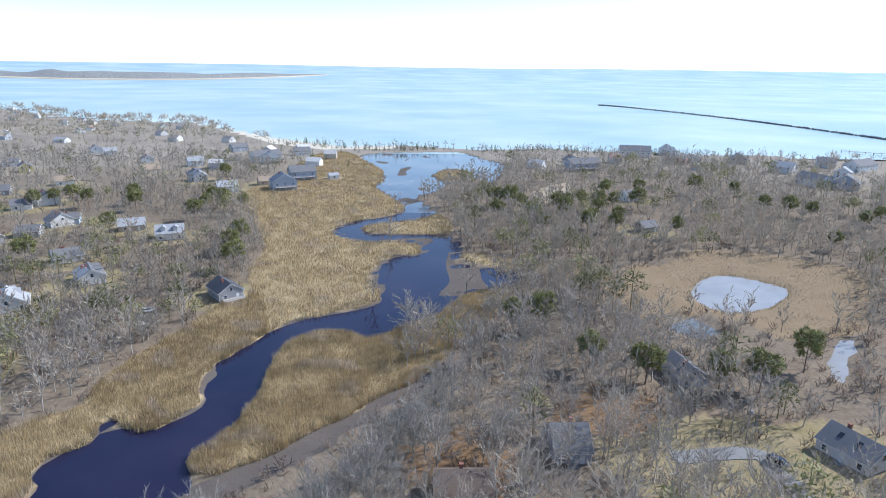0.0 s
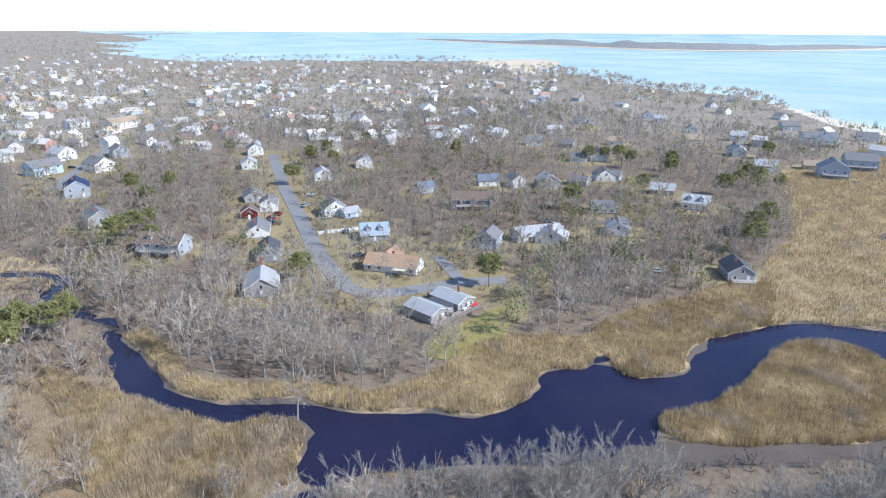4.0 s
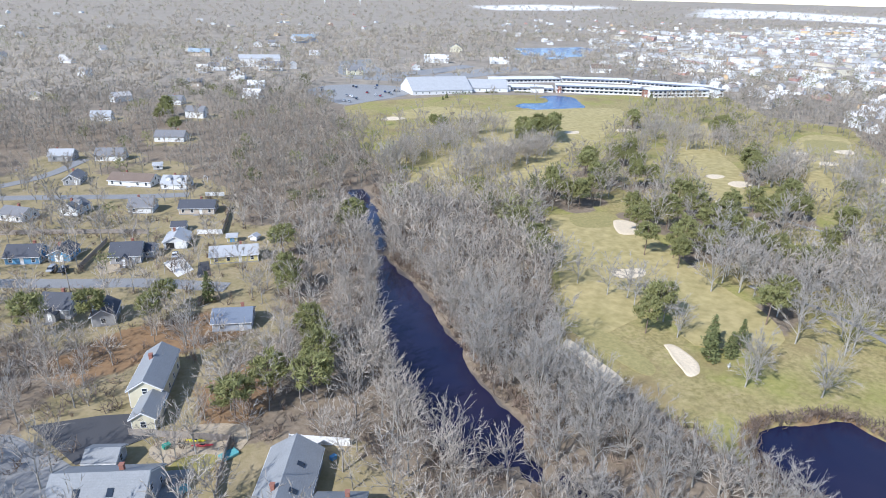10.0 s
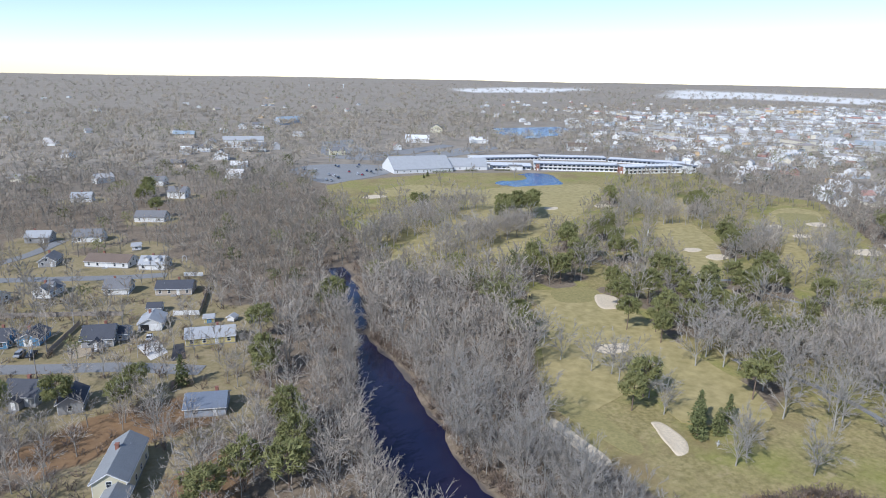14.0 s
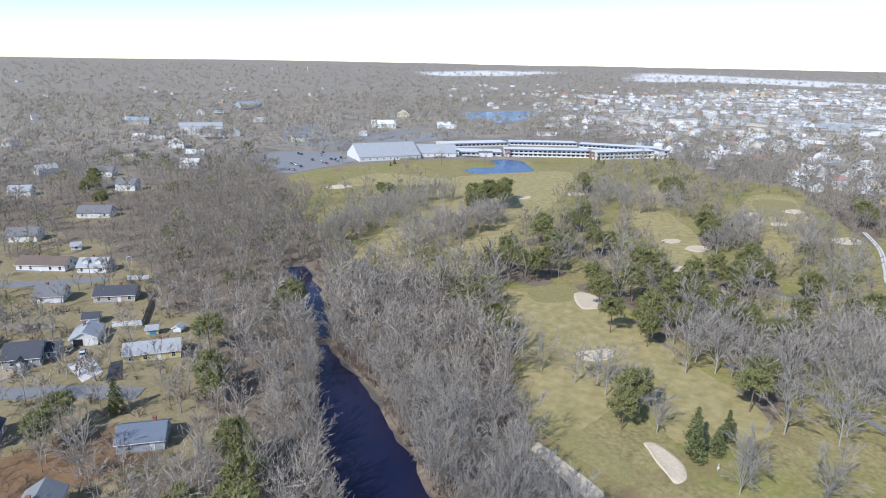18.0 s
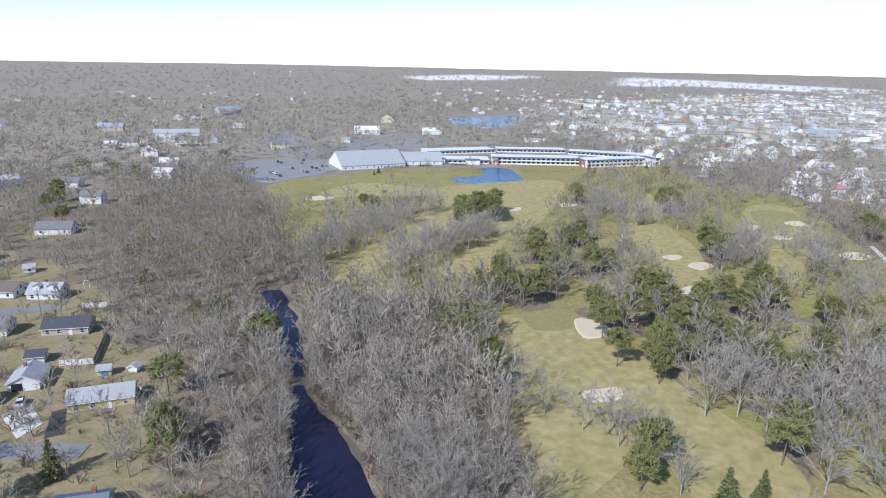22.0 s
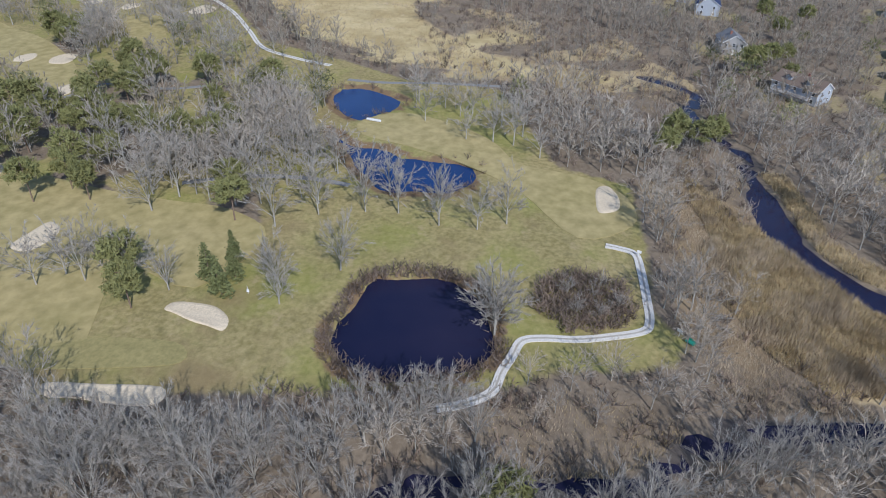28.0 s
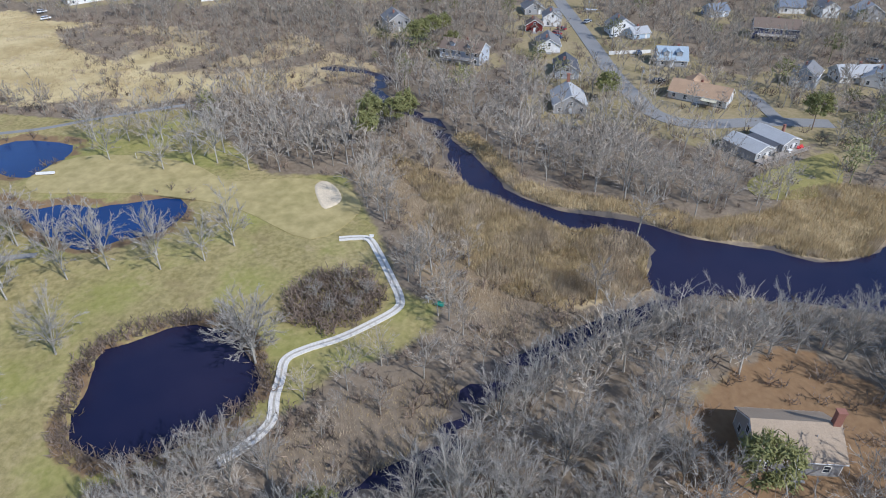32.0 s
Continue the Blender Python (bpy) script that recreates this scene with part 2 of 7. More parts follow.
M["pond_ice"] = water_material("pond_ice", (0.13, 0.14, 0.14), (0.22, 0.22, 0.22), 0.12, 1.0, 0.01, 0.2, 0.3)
# pale for shallows and mud, and for reflected sky put into the base
M["lagoon"] = water_material("lagoon", (0.07, 0.095, 0.13), (0.17, 0.19, 0.205), 0.05, 0.5, 0.02, 0.03, 0.15)
M["sea"] = water_material("sea", (0.34, 0.485, 0.51), (0.55, 0.65, 0.62), 0.35, 0.25, 0.25, 0.004)

m, nt, n = shader("land", 0.95, 0.1)


def att(key):
    k = nt.nodes.new("ShaderNodeAttribute")
    k.attribute_name = key
    return k.outputs["Fac"]


big, mid, small = noise_node(nt, 0.012), noise_node(nt, 0.09, 5), noise_node(nt, 0.9, 5)
litter = mix(nt, ramp(nt, mid, (0.35, (0, 0, 0)), (0.65, (1, 1, 1))), (0.20, 0.155, 0.11), (0.285, 0.23, 0.17))
litter = mix(nt, 0.5, litter, ramp(nt, small, (0.3, (0.115, 0.088, 0.062)), (0.7, (0.30, 0.245, 0.18))))
straw = mix(nt, ramp(nt, mid, (0.35, (0, 0, 0)), (0.65, (1, 1, 1))), (0.35, 0.262, 0.145), (0.49, 0.39, 0.23))
straw = mix(nt, 0.4, straw, ramp(nt, small, (0.3, (0.25, 0.18, 0.10)), (0.7, (0.56, 0.46, 0.28))))
turf = mix(nt, ramp(nt, mid, (0.36, (0, 0, 0)), (0.64, (1, 1, 1))), (0.295, 0.25, 0.10), (0.415, 0.34, 0.165))
turf = mix(nt, 0.5, turf, ramp(nt, small, (0.33, (0.15, 0.13, 0.05)), (0.67, (0.45, 0.37, 0.19))))
turf = mix(nt, ramp(nt, noise_node(nt, 0.28, 6, 0.7), (0.5, (0, 0, 0)), (0.68, (0.65, 0.65, 0.65))), turf, (0.19, 0.165, 0.075))
turf = mix(nt, ramp(nt, noise_node(nt, 0.045, 5, 0.65), (0.46, (0, 0, 0)), (0.62, (0.62, 0.62, 0.62))), turf, mix(nt, small, (0.19, 0.21, 0.045), (0.31, 0.31, 0.085)))
turf = mix(nt, ramp(nt, noise_node(nt, 0.16, 5, 0.7), (0.57, (0, 0, 0)), (0.7, (0.7, 0.7, 0.7))), turf, (0.43, 0.345, 0.195))
turf = mix(nt, ramp(nt, noise_node(nt, 0.03, 4), (0.56, (0, 0, 0)), (0.68, (0.75, 0.75, 0.75))), turf, (0.255, 0.19, 0.10))
yard = mix(nt, ramp(nt, mid, (0.4, (0, 0, 0)), (0.6, (1, 1, 1))), (0.255, 0.21, 0.105), (0.34, 0.27, 0.16))
yard = mix(nt, 0.4, yard, ramp(nt, small, (0.3, (0.2, 0.17, 0.08)), (0.7, (0.42, 0.35, 0.22))))
ooze = mix(nt, mid, (0.10, 0.085, 0.074), (0.165, 0.142, 0.122))


def edge(value, wob=0.5):
    """A ragged edge of a zone."""
    k = nt.nodes.new("ShaderNodeMath")
    k.operation = "MULTIPLY_ADD"
    k.inputs[1].default_value, k.inputs[2].default_value = wob, -wob / 2
    nt.links.new(noise_node(nt, 0.35, 4), k.inputs[0])
    a = nt.nodes.new("ShaderNodeMath")
    nt.links.new(k.outputs[0], a.inputs[0])
    nt.links.new(value, a.inputs[1])
    return ramp(nt, a.outputs[0], (0.4, (0, 0, 0)), (0.6, (1, 1, 1)))


floor_tone = mix(nt, ramp(nt, noise_node(nt, 0.02, 6, 0.7), (0.35, (0, 0, 0)), (0.65, (1, 1, 1))), (0.26, 0.225, 0.18), (0.39, 0.345, 0.28))
floor_tone = mix(nt, 0.45, floor_tone, ramp(nt, noise_node(nt, 0.12, 5), (0.3, (0.21, 0.18, 0.145)), (0.7, (0.44, 0.395, 0.325))))
col = mix(nt, edge(att("yard"), 0.9), litter, yard)
col = mix(nt, att("wood"), col, floor_tone)
fallen = mix(nt, small, (0.19, 0.11, 0.06), (0.32, 0.215, 0.12))
col = mix(nt, edge(att("leaf"), 0.9), col, fallen)
paved = mix(nt, ramp(nt, noise_node(nt, 0.03, 4, 0.6), (0.45, (0, 0, 0)), (0.52, (1, 1, 1))), (0.30, 0.27, 0.23), (0.50, 0.48, 0.44))
col = mix(nt, edge(att("town"), 0.9), col, paved)
col = mix(nt, edge(att("pale"), 0.9), col, (0.74, 0.72, 0.68))
col = mix(nt, edge(att("turf")), col, turf)
col = mix(nt, edge(att("straw"), 0.8), col, straw)
hay = mix(nt, ramp(nt, noise_node(nt, 0.05, 5, 0.65), (0.4, (0, 0, 0)), (0.6, (1, 1, 1))), (0.43, 0.335, 0.17), (0.59, 0.48, 0.265))
col = mix(nt, edge(att("hay"), 0.9), col, hay)
col = mix(nt, edge(att("beach"), 0.3), col, (0.66, 0.6, 0.48))
col = mix(nt, edge(att("fallow"), 0.9), col, mix(nt, mid, (0.225, 0.165, 0.10), (0.345, 0.262, 0.165)))
col = mix(nt, edge(att("rim"), 0.7), col, mix(nt, small, (0.16, 0.105, 0.062), (0.29, 0.2, 0.115)))
col = mix(nt, edge(att("ooze"), 0.4), col, ooze)
nt.links.new(col, n.inputs["Base Color"])
bump(nt, n, small, 0.6, 0.25)
M["land"] = m

# ---- geometry helpers ----


def mesh_of(name, verts, faces, material, smooth=False):
    me = bpy.data.meshes.new(name)
    me.from_pydata(verts, [], faces)
    for mt in material if isinstance(material, (list, tuple)) else [material]:
        me.materials.append(mt)
    if smooth:
        me.polygons.foreach_set("use_smooth", [True] * len(me.polygons))
    return me


def tri_mesh(name, v, f, material):
    """A mesh from arrays of corners (n, 3) and triangles (k, 3)."""
    me = bpy.data.meshes.new(name)
    v, f = np.asarray(v, np.float32), np.asarray(f, np.int32)
    me.vertices.add(len(v))
    me.vertices.foreach_set("co", v.ravel())
    me.loops.add(f.size)
    me.loops.foreach_set("vertex_index", f.ravel())
    me.polygons.add(len(f))
    me.polygons.foreach_set("loop_start", np.arange(0, f.size, 3, dtype=np.int32))
    me.polygons.foreach_set("loop_total", np.full(len(f), 3, np.int32))
    me.update(calc_edges=True)
    me.materials.append(material)
    return me


def part(name, me, parent, label="", m=None):
    ob = new(name, me)
    ob.parent = parent
    if m is not None:
        ob.matrix_basis = m
    if label:
        ob["label"] = label
    return ob


def box(bm, x0, x1, y0, y1, z0, z1):
    v = [bm.verts.new((x, y, z)) for z in (z0, z1) for x, y in ((x0, y0), (x1, y0), (x1, y1), (x0, y1))]
    for a, b, c, d in ((3, 2, 1, 0), (4, 5, 6, 7), (0, 1, 5, 4), (1, 2, 6, 5), (2, 3, 7, 6), (3, 0, 4, 7)):
        bm.faces.new((v[a], v[b], v[c], v[d]))


def bm_mesh(name, bm, material, bevel=0.0):
    if bevel:
        bmesh.ops.bevel(bm, geom=bm.edges[:], offset=bevel, segments=1, affect="EDGES")
    me = bpy.data.meshes.new(name)
    bm.to_mesh(me)
    bm.free()
    for mt in material if isinstance(material, (list, tuple)) else [material]:
        me.materials.append(mt)
    return me


def boxes_mesh(name, material, *dims, bevel=0.0):
    bm = bmesh.new()
    for d in dims:
        box(bm, *d)
    return bm_mesh(name, bm, material, bevel)


def rounded(points, closed=True, steps=4):
    """A smooth line through the corners of the plan."""
    p = np.asarray(points, float)
    n = len(p)
    out = []
    for i in range(n if closed else n - 1):
        if closed:
            a, b, c, d = p[i - 1], p[i], p[(i + 1) % n], p[(i + 2) % n]
        else:
            a, b, c, d = p[max(i - 1, 0)], p[i], p[i + 1], p[min(i + 2, n - 1)]
        for s in range(steps):
            t = s / steps
            out.append(0.5 * (2 * b + (c - a) * t + (2 * a - 5 * b + 4 * c - d) * t * t + (3 * b - a - 3 * c + d) * t ** 3))
    if not closed:
        out.append(p[-1])
    return np.array(out)


def depth_in(px, py, outline, closed=True):
    """Signed distance of points to an outline of the plan: positive inside."""
    q = np.asarray(outline, float)
    best = np.full(px.shape, 1e9)
    inside = np.zeros(px.shape, bool)
    for i in range(len(q) if closed else len(q) - 1):
        (ax, ay), (bx, by) = q[i], q[(i + 1) % len(q)]
        dx, dy = bx - ax, by - ay
        t = np.clip(((px - ax) * dx + (py - ay) * dy) / (dx * dx + dy * dy + 1e-9), 0, 1)
        np.minimum(best, (px - ax - t * dx) ** 2 + (py - ay - t * dy) ** 2, out=best)
        if closed and ay != by:
            inside ^= ((ay > py) != (by > py)) & (px < (bx - ax) * (py - ay) / (by - ay) + ax)
    d = np.sqrt(best)
    return np.where(inside, d, -d) if closed else d

# ---- plan ----
LAGOON = [(-69,555), (-68,595), (-25,608), (16,612), (37,572), (53,536), (49,503), (36,453), (20,476), (7,447), (-12,402), (-27,442), (-43,445), (-46,495)]
ISLET = [(-5,480), (5,505), (21,495), (10,454), (1,455)]
CREEK_A = [(-27,449), (-43,445), (-44,422), (-30,392), (-21,363), (-23,350), (-32,341), (-44,331), (-55,309), (-48,295), (-35,288), (-25,292), (-10,284), (-9,271), (-20,265), (-27,250), (-27,232), (-21,222)]
CREEK_B = [(1,449), (-12,402), (-14,390), (-4,358), (-4,348), (-10,335), (-25,327), (-39,318), (-35,305), (-16,304), (2,302), (8,293), (10,276), (8,264), (7,257), (22,251), (38,245), (39,238), (26,229), (12,220), (7,217), (4,210)]
RIVER_A = [(-21,212), (-27,204), (-41,196), (-51,187), (-60,165), (-62,160), (-60,153), (-61,146), (-58,140), (-60,135), (-67,126), (-77,132), (-76,122), (-81,117), (-82,111), (-79,107), (-77,100), (-79,91), (-83,85), (-90,81), (-94,76), (-102,68), (-113,62), (-120,54), (-126,48), (-138,43), (-150,44), (-164,45), (-174,44)]
RIVER_B = [(-2,197), (-8,191), (-14,185), (-17,180), (-23,178), (-30,184), (-36,183), (-44,176), (-46,166), (-46,154), (-45,145), (-46,134), (-49,123), (-52,118), (-51,113), (-48,108)]
ISLE_NEAR = [(-49,108), (-44,111), (-37,117), (-27,128), (-16,141), (-4,154), (1,159)]
MUD_NEAR = [(-56,87), (-47,97), (-35,112), (-25,122), (-15,136)]
RIVER_C = [(-82,56), (-89,47), (-101,57), (-107,59), (-113,50), (-117,44), (-133,38), (-138,36), (-146,34), (-166,39), (-173,42)]
UPPER_L = [(-72,-207), (-64,-180), (-56,-159), (-46,-130), (-41,-109), (-40,-95), (-40,-85), (-40,-78)]
UPPER_R = [(-75,-199), (-65,-169), (-66,-150), (-62,-125), (-59,-107), (-57,-95), (-59,-84), (-56,-78), (-51,-72)]
LINK = [(-72,-42), (-71,-29), (-71,-13), (-81,0), (-83,20), (-82,33), (-86,42)]
UPSTREAM = [(-173,42), (-186,45), (-202,39), (-219,38), (-232,45), (-244,40), (-252,29)]
POND1 = [(-120, -53), (-121, -46), (-120, -39), (-117, -34), (-111, -31), (-103, -30), (-97, -31), (-93, -38), (-91, -46), (-92, -53), (-95, -58), (-101, -60), (-108, -59), (-115, -57)]
POND2 = [(-222,-82), (-229,-79), (-232,-73), (-226,-64), (-220,-57), (-215,-58), (-209,-64), (-203,-70), (-208,-76), (-215,-80)]
POND3 = [(-194,-77), (-184,-70), (-183,-61), (-177,-53), (-176,-43), (-173,-34), (-165,-34), (-158,-39), (-158,-48), (-157,-54), (-161,-60), (-172,-67), (-186,-74)]
HOTEL_POND = [(-273,-418), (-287,-431), (-305,-427), (-321,-444), (-320,-455), (-340,-458), (-347,-441), (-335,-416), (-321,-394), (-292,-395), (-279,-404)]
EAST_POND = [(94, 226), (109, 244), (120, 243), (128, 236), (132, 228), (119, 212), (103, 204), (93, 209)]
EAST_POND3 = [(74, 191), (80, 197), (86, 198), (88, 187), (83, 182), (77, 183)]
EAST_POND2 = [(123,182), (129,183), (118,167), (106,151), (109,163), (118,176)]
FAR_POND = [(-560, -850), (-600, -915), (-675, -944), (-728, -898), (-640, -800), (-560, -745), (-530, -775)]
PATH_A = [(-135,-4), (-134,-1), (-132,2), (-126,2), (-116,1), (-109,0), (-106,-2), (-104,-9), (-103,-15), (-103,-21), (-102,-25), (-98,-27), (-94,-29), (-89,-31), (-86,-36), (-85,-40)]
PATH_B = [(-354,-169), (-327,-149), (-296,-132), (-272,-119), (-259,-101), (-253,-88)]
PATH_C = [(-238,-79), (-236,-66), (-237,-47), (-236,-24)]
PATH_D = [(-210,-170), (-220,-165), (-226,-160), (-223,-140), (-227,-127)]
PATH_E = [(-157,-109), (-162,-93), (-162,-78), (-159,-66)]
BUNK_A = [(-107,-93), (-109,-92), (-109,-88), (-108,-84), (-105,-81), (-102,-81), (-103,-84), (-104,-87), (-106,-91)]
BUNK_G = [(-86,-105), (-87,-104), (-87,-96), (-87,-87), (-84,-86), (-83,-90), (-84,-99), (-84,-103)]
BUNK_R = [(-160,-2), (-163,0), (-162,2), (-157,3), (-152,2), (-150,-1), (-151,-3)]
BUNK_B = [(-159,-172), (-164,-170), (-164,-161), (-158,-158), (-152,-161)]
BUNK_D = [(-126,-135), (-131,-134), (-136,-132), (-132,-128), (-125,-130)]
GOLF = [(-164,8), (-146,6), (-134,5), (-111,1), (-104,6), (-98,3), (-95,-6), (-95,-18), (-90,-28), (-89,-51), (-87,-60), (-86,-83), (-82,-108), (-87,-106), (-99,-131), (-123,-159), (-139,-189), (-149,-209), (-117,-220), (-105,-241), (-111,-322), (-146,-456), (-172,-473), (-261,-482), (-402,-436), (-488,-403), (-429,-314), (-444,-260), (-383,-203), (-326,-150), (-387,-176), (-283,-122), (-258,-82), (-240,-58), (-233,-24), (-193,-15), (-174,-11)]
FAIR_1 = [(-136,-185), (-147,-186), (-161,-178), (-164,-166), (-158,-144), (-152,-126), (-148,-108), (-145,-93), (-134,-81), (-114,-90), (-120,-108), (-91,-104), (-100,-125), (-111,-143), (-121,-160)]
FAIR_H = [(-162,-404), (-209,-437), (-240,-397), (-260,-399), (-334,-388), (-333,-362), (-248,-289), (-208,-269), (-157,-219), (-149,-232), (-137,-256), (-111,-245), (-113,-260), (-181,-325), (-219,-375)]
FAIR_M = [(-280,-257), (-363,-312), (-300,-247), (-274,-210), (-241,-180), (-218,-174), (-239,-208)]
FAIR_C = [(-336,-227), (-392,-256), (-407,-239), (-355,-203), (-276,-160), (-255,-164), (-306,-193)]
FAIR_2 = [(-201,-69), (-209,-57), (-201,-40), (-189,-28), (-175,-21), (-169,-6), (-163,2), (-155,6), (-144,4), (-138,-10), (-159,-22), (-174,-37), (-184,-53), (-191,-67)]
FIELD = [(-390,-149), (-397,-120), (-406,-87), (-383,-69), (-331,-60), (-291,-40), (-260,-28), (-254,-55), (-271,-73), (-278,-86), (-294,-109), (-324,-125), (-360,-141)]
MARSH_MID = [(-270,-84), (-254,-55), (-260,-28), (-255,-1), (-247,19), (-233,43), (-198,34), (-175,41), (-145,31), (-155,19), (-180,19), (-214,5), (-240,-24), (-246,-58)]
REED_SW = [(-146,34), (-137,37), (-119,42), (-111,53), (-102,57), (-94,51), (-89,46), (-91,35), (-99,21), (-123,17), (-135,18), (-142,25)]
REED_NB = [(-174, 45), (-164, 46), (-150, 45), (-138, 44), (-126, 49), (-120, 55), (-113, 63), (-102, 69), (-104, 75), (-117, 68), (-124, 60), (-131, 53), (-141, 49), (-151, 50), (-165, 51), (-174, 50)]
SCRUB_SW = [(-168, 12), (-160, 26), (-146, 30), (-99, 21), (-88, 32), (-87, 12), (-98, 7), (-109, 10), (-132, 10)]
MUD_BAR = [(-120, 43), (-114, 48), (-107, 54), (-101, 58), (-98, 56), (-102, 52), (-108, 48), (-114, 43)]
REED_TIP = [(-84,56), (-87,60), (-87,63), (-79,65), (-76,63)]
REED_STRIP = [(-168,23), (-162,27), (-145,31), (-138,34), (-125,41), (-113,49), (-91,38), (-92,26), (-111,23), (-137,21)]
REED_N1 = [(-104,73), (-100,90), (-103,112), (-95,128), (-85,136), (-87,152), (-79,183), (-74,208), (-67,218), (-53,180), (-62,160), (-62,145), (-58,140), (-64,127), (-77,132), (-76,122), (-81,117), (-82,111), (-79,107), (-77,100), (-79,91), (-83,85), (-90,81), (-94,76), (-102,68)]
REED_N2 = [(-21,212), (-28,234), (-27,250), (-20,265), (-9,271), (-10,284), (-35,288), (-48,295), (-55,309), (-44,331), (-32,341), (-21,363), (-44,422), (-28,458), (-69,555), (-91,601), (-114,579), (-118,471), (-125,395), (-99,328), (-78,275), (-77,242), (-67,216), (-66,195), (-81,177), (-87,148), (-84,137), (-75,131), (-67,126), (-58,140), (-61,146), (-62,160), (-51,187), (-41,196)]
REED_E1 = [(-10,335), (-25,327), (-39,318), (-35,305), (-16,304), (2,302), (6,321), (3,334), (-3,347)]
REED_E2 = [(8,264), (22,251), (35,248), (29,262), (13,270)]
REED_ISLE = [(-2,197), (-8,191), (-14,185), (-17,180), (-23,178), (-30,184), (-36,183), (-44,176), (-46,166), (-46,154), (-45,145), (-46,134), (-49,123), (-52,118), (-51,113), (-49,111), (-43,112), (-38,114), (-34,120), (-28,128), (-18,136), (-8,147), (0,163), (9,179), (24,214), (25,223), (12,220)]
REED_E3 = [(43,255), (58,259), (65,248), (72,234), (66,226), (57,234), (45,240)]
REED_E4 = [(64,244), (107,261), (117,275), (153,266), (174,245), (136,192), (110,184), (105,200), (90,205), (72,199), (67,221)]
SHORE = [(-1442,893), (-1248,1015), (-1077,1123), (-919,1068), (-858,1179), (-673,1068), (-473,915), (-326,879), (-270,813), (-182,711), (-97,645), (-45,662), (5,627), (57,602), (113,605)]
SPIT = [(-1287,1398), (-1407,1723), (-1366,1882), (-1190,1653), (-981,1303), (-899,1154), (-1036,1206)]
BEACH = [(-320,862), (-188,734), (-128,691), (-80,678), (-41,673), (-27,706), (-53,631), (-114,621), (-168,659), (-262,792)]
SHORE_E = [(66,638), (102,651), (148,625), (211,631), (251,607), (317,621), (336,585), (400,573)]
BAY = [(-1949,647), (-1884,759), (-1682,1026), (-1451,1199), (-1319,1493), (-1233,1639)]
BAY_FAR = [(-3614,1366), (-4671,2350), (-4854,3554), (-4163,3616), (-2566,2896), (-1916,2704)]
ISLAND = [(-3108,2735), (-1926,2752), (-1468,2734), (-1067,2945), (-651,3727)]
JETTY = [(340,1421), (383,1353), (467,1126), (506,970), (537,778)]
ROAD_W = [(50,-202), (42,-199), (24,-191), (5,-183), (-15,-171)]
ROAD_W2 = [(54,-292), (42,-288), (23,-281), (1,-273), (-16,-269)]
ROAD_W3 = [(56,-309), (44,-317), (34,-328), (23,-349)]
ROAD_N = [(-385,213), (-306,173), (-260,152), (-225,136), (-197,123), (-173,114), (-158,110), (-147,116), (-138,137), (-128,153)]
ROAD_N2 = [(-161,152), (-150,147), (-140,142), (-135,141)]
ROAD_N3 = [(-372,77), (-414,100), (-468,131), (-522,170), (-582,239)]
DRIVE_E = [(50,118), (68,120), (70,112), (71,106), (71,98)]
LOT = [(-144,-548), (-179,-573), (-226,-551), (-220,-502), (-172,-473), (-149,-466), (-143,-514)]
LOT3 = [(-218, -603), (-206, -654), (-249, -778), (-295, -793), (-269, -705), (-262, -640), (-379, -700), (-385, -680), (-300, -623)]
LOT2 = [(-200,-624), (-265,-604), (-408,-668), (-416,-634), (-273,-570)]
GOLF_TREES = [(-104, -30), (-113, -95), (-115, -73), (-122, -62), (-113, -122), (-115, -113), (-120, -112), (-110, -132), (-113, -144), (-116, -103), (-146, -60), (-146, -52), (-141, -42), (-140, -33), (-143, -26), (-150, -107), (-149, -99), (-151, -114), (-147, -92), (-148, -86), (-158, -82), (-149, -72), (-157, -76), (-165, -70), (-203, -49), (-190, -36), (-266, -113), (-265, -132), (-282, -155), (-284, -148), (-187, -22), (-179, -15), (-189, -28), (-162, -105), (-162, -94), (-170, -91), (-179, -87), (-188, -83), (-207, -84), (-215, -94), (-212, -106), (-203, -97), (-167, -114), (-175, -107), (-168, -122)]
GOLF_TREES += [(-163, -126), (-183, -101), (-178, -198), (-193, -205), (-196, -185), (-173, -135), (-168, -100), (-117, -118), (-183, -93), (-167, -77), (-138, -80), (-166, -83), (-195, -89), (-154, -90), (-165, -89), (-110, -274), (-124, -281), (-138, -288), (-154, -296), (-177, -315), (-205, -338), (-125, -296), (-140, -304), (-156, -313), (-178, -329), (-200, -341), (-124, -240), (-141, -247), (-159, -254), (-180, -263), (-201, -273), (-138, -257), (-157, -265), (-179, -275), (-201, -287), (-282, -253), (-284, -267), (-286, -282), (-319, -281), (-292, -297), (-312, -251), (-343, -267), (-261, -182), (-282, -190), (-267, -189)]
GOLF_TREES += [(-303, -167), (-308, -197), (-110, -72), (-144, -71), (-154, -62), (-155, -55), (-147, -42), (-161, -111), (-206, -89), (-219, -52), (-214, -43), (-210, -34), (-201, -25), (-193, -19), (-157, -117), (-143, -111), (-143, -258), (-149, -327), (-160, -322), (-132, -309), (-117, -293), (-106, -278), (-171, -264), (-277, -276), (-298, -282), (-251, -259), (-294, -236), (-250, -180), (-273, -187), (-293, -165), (-270, -151), (-259, -127), (-241, -125), (-204, -134)]
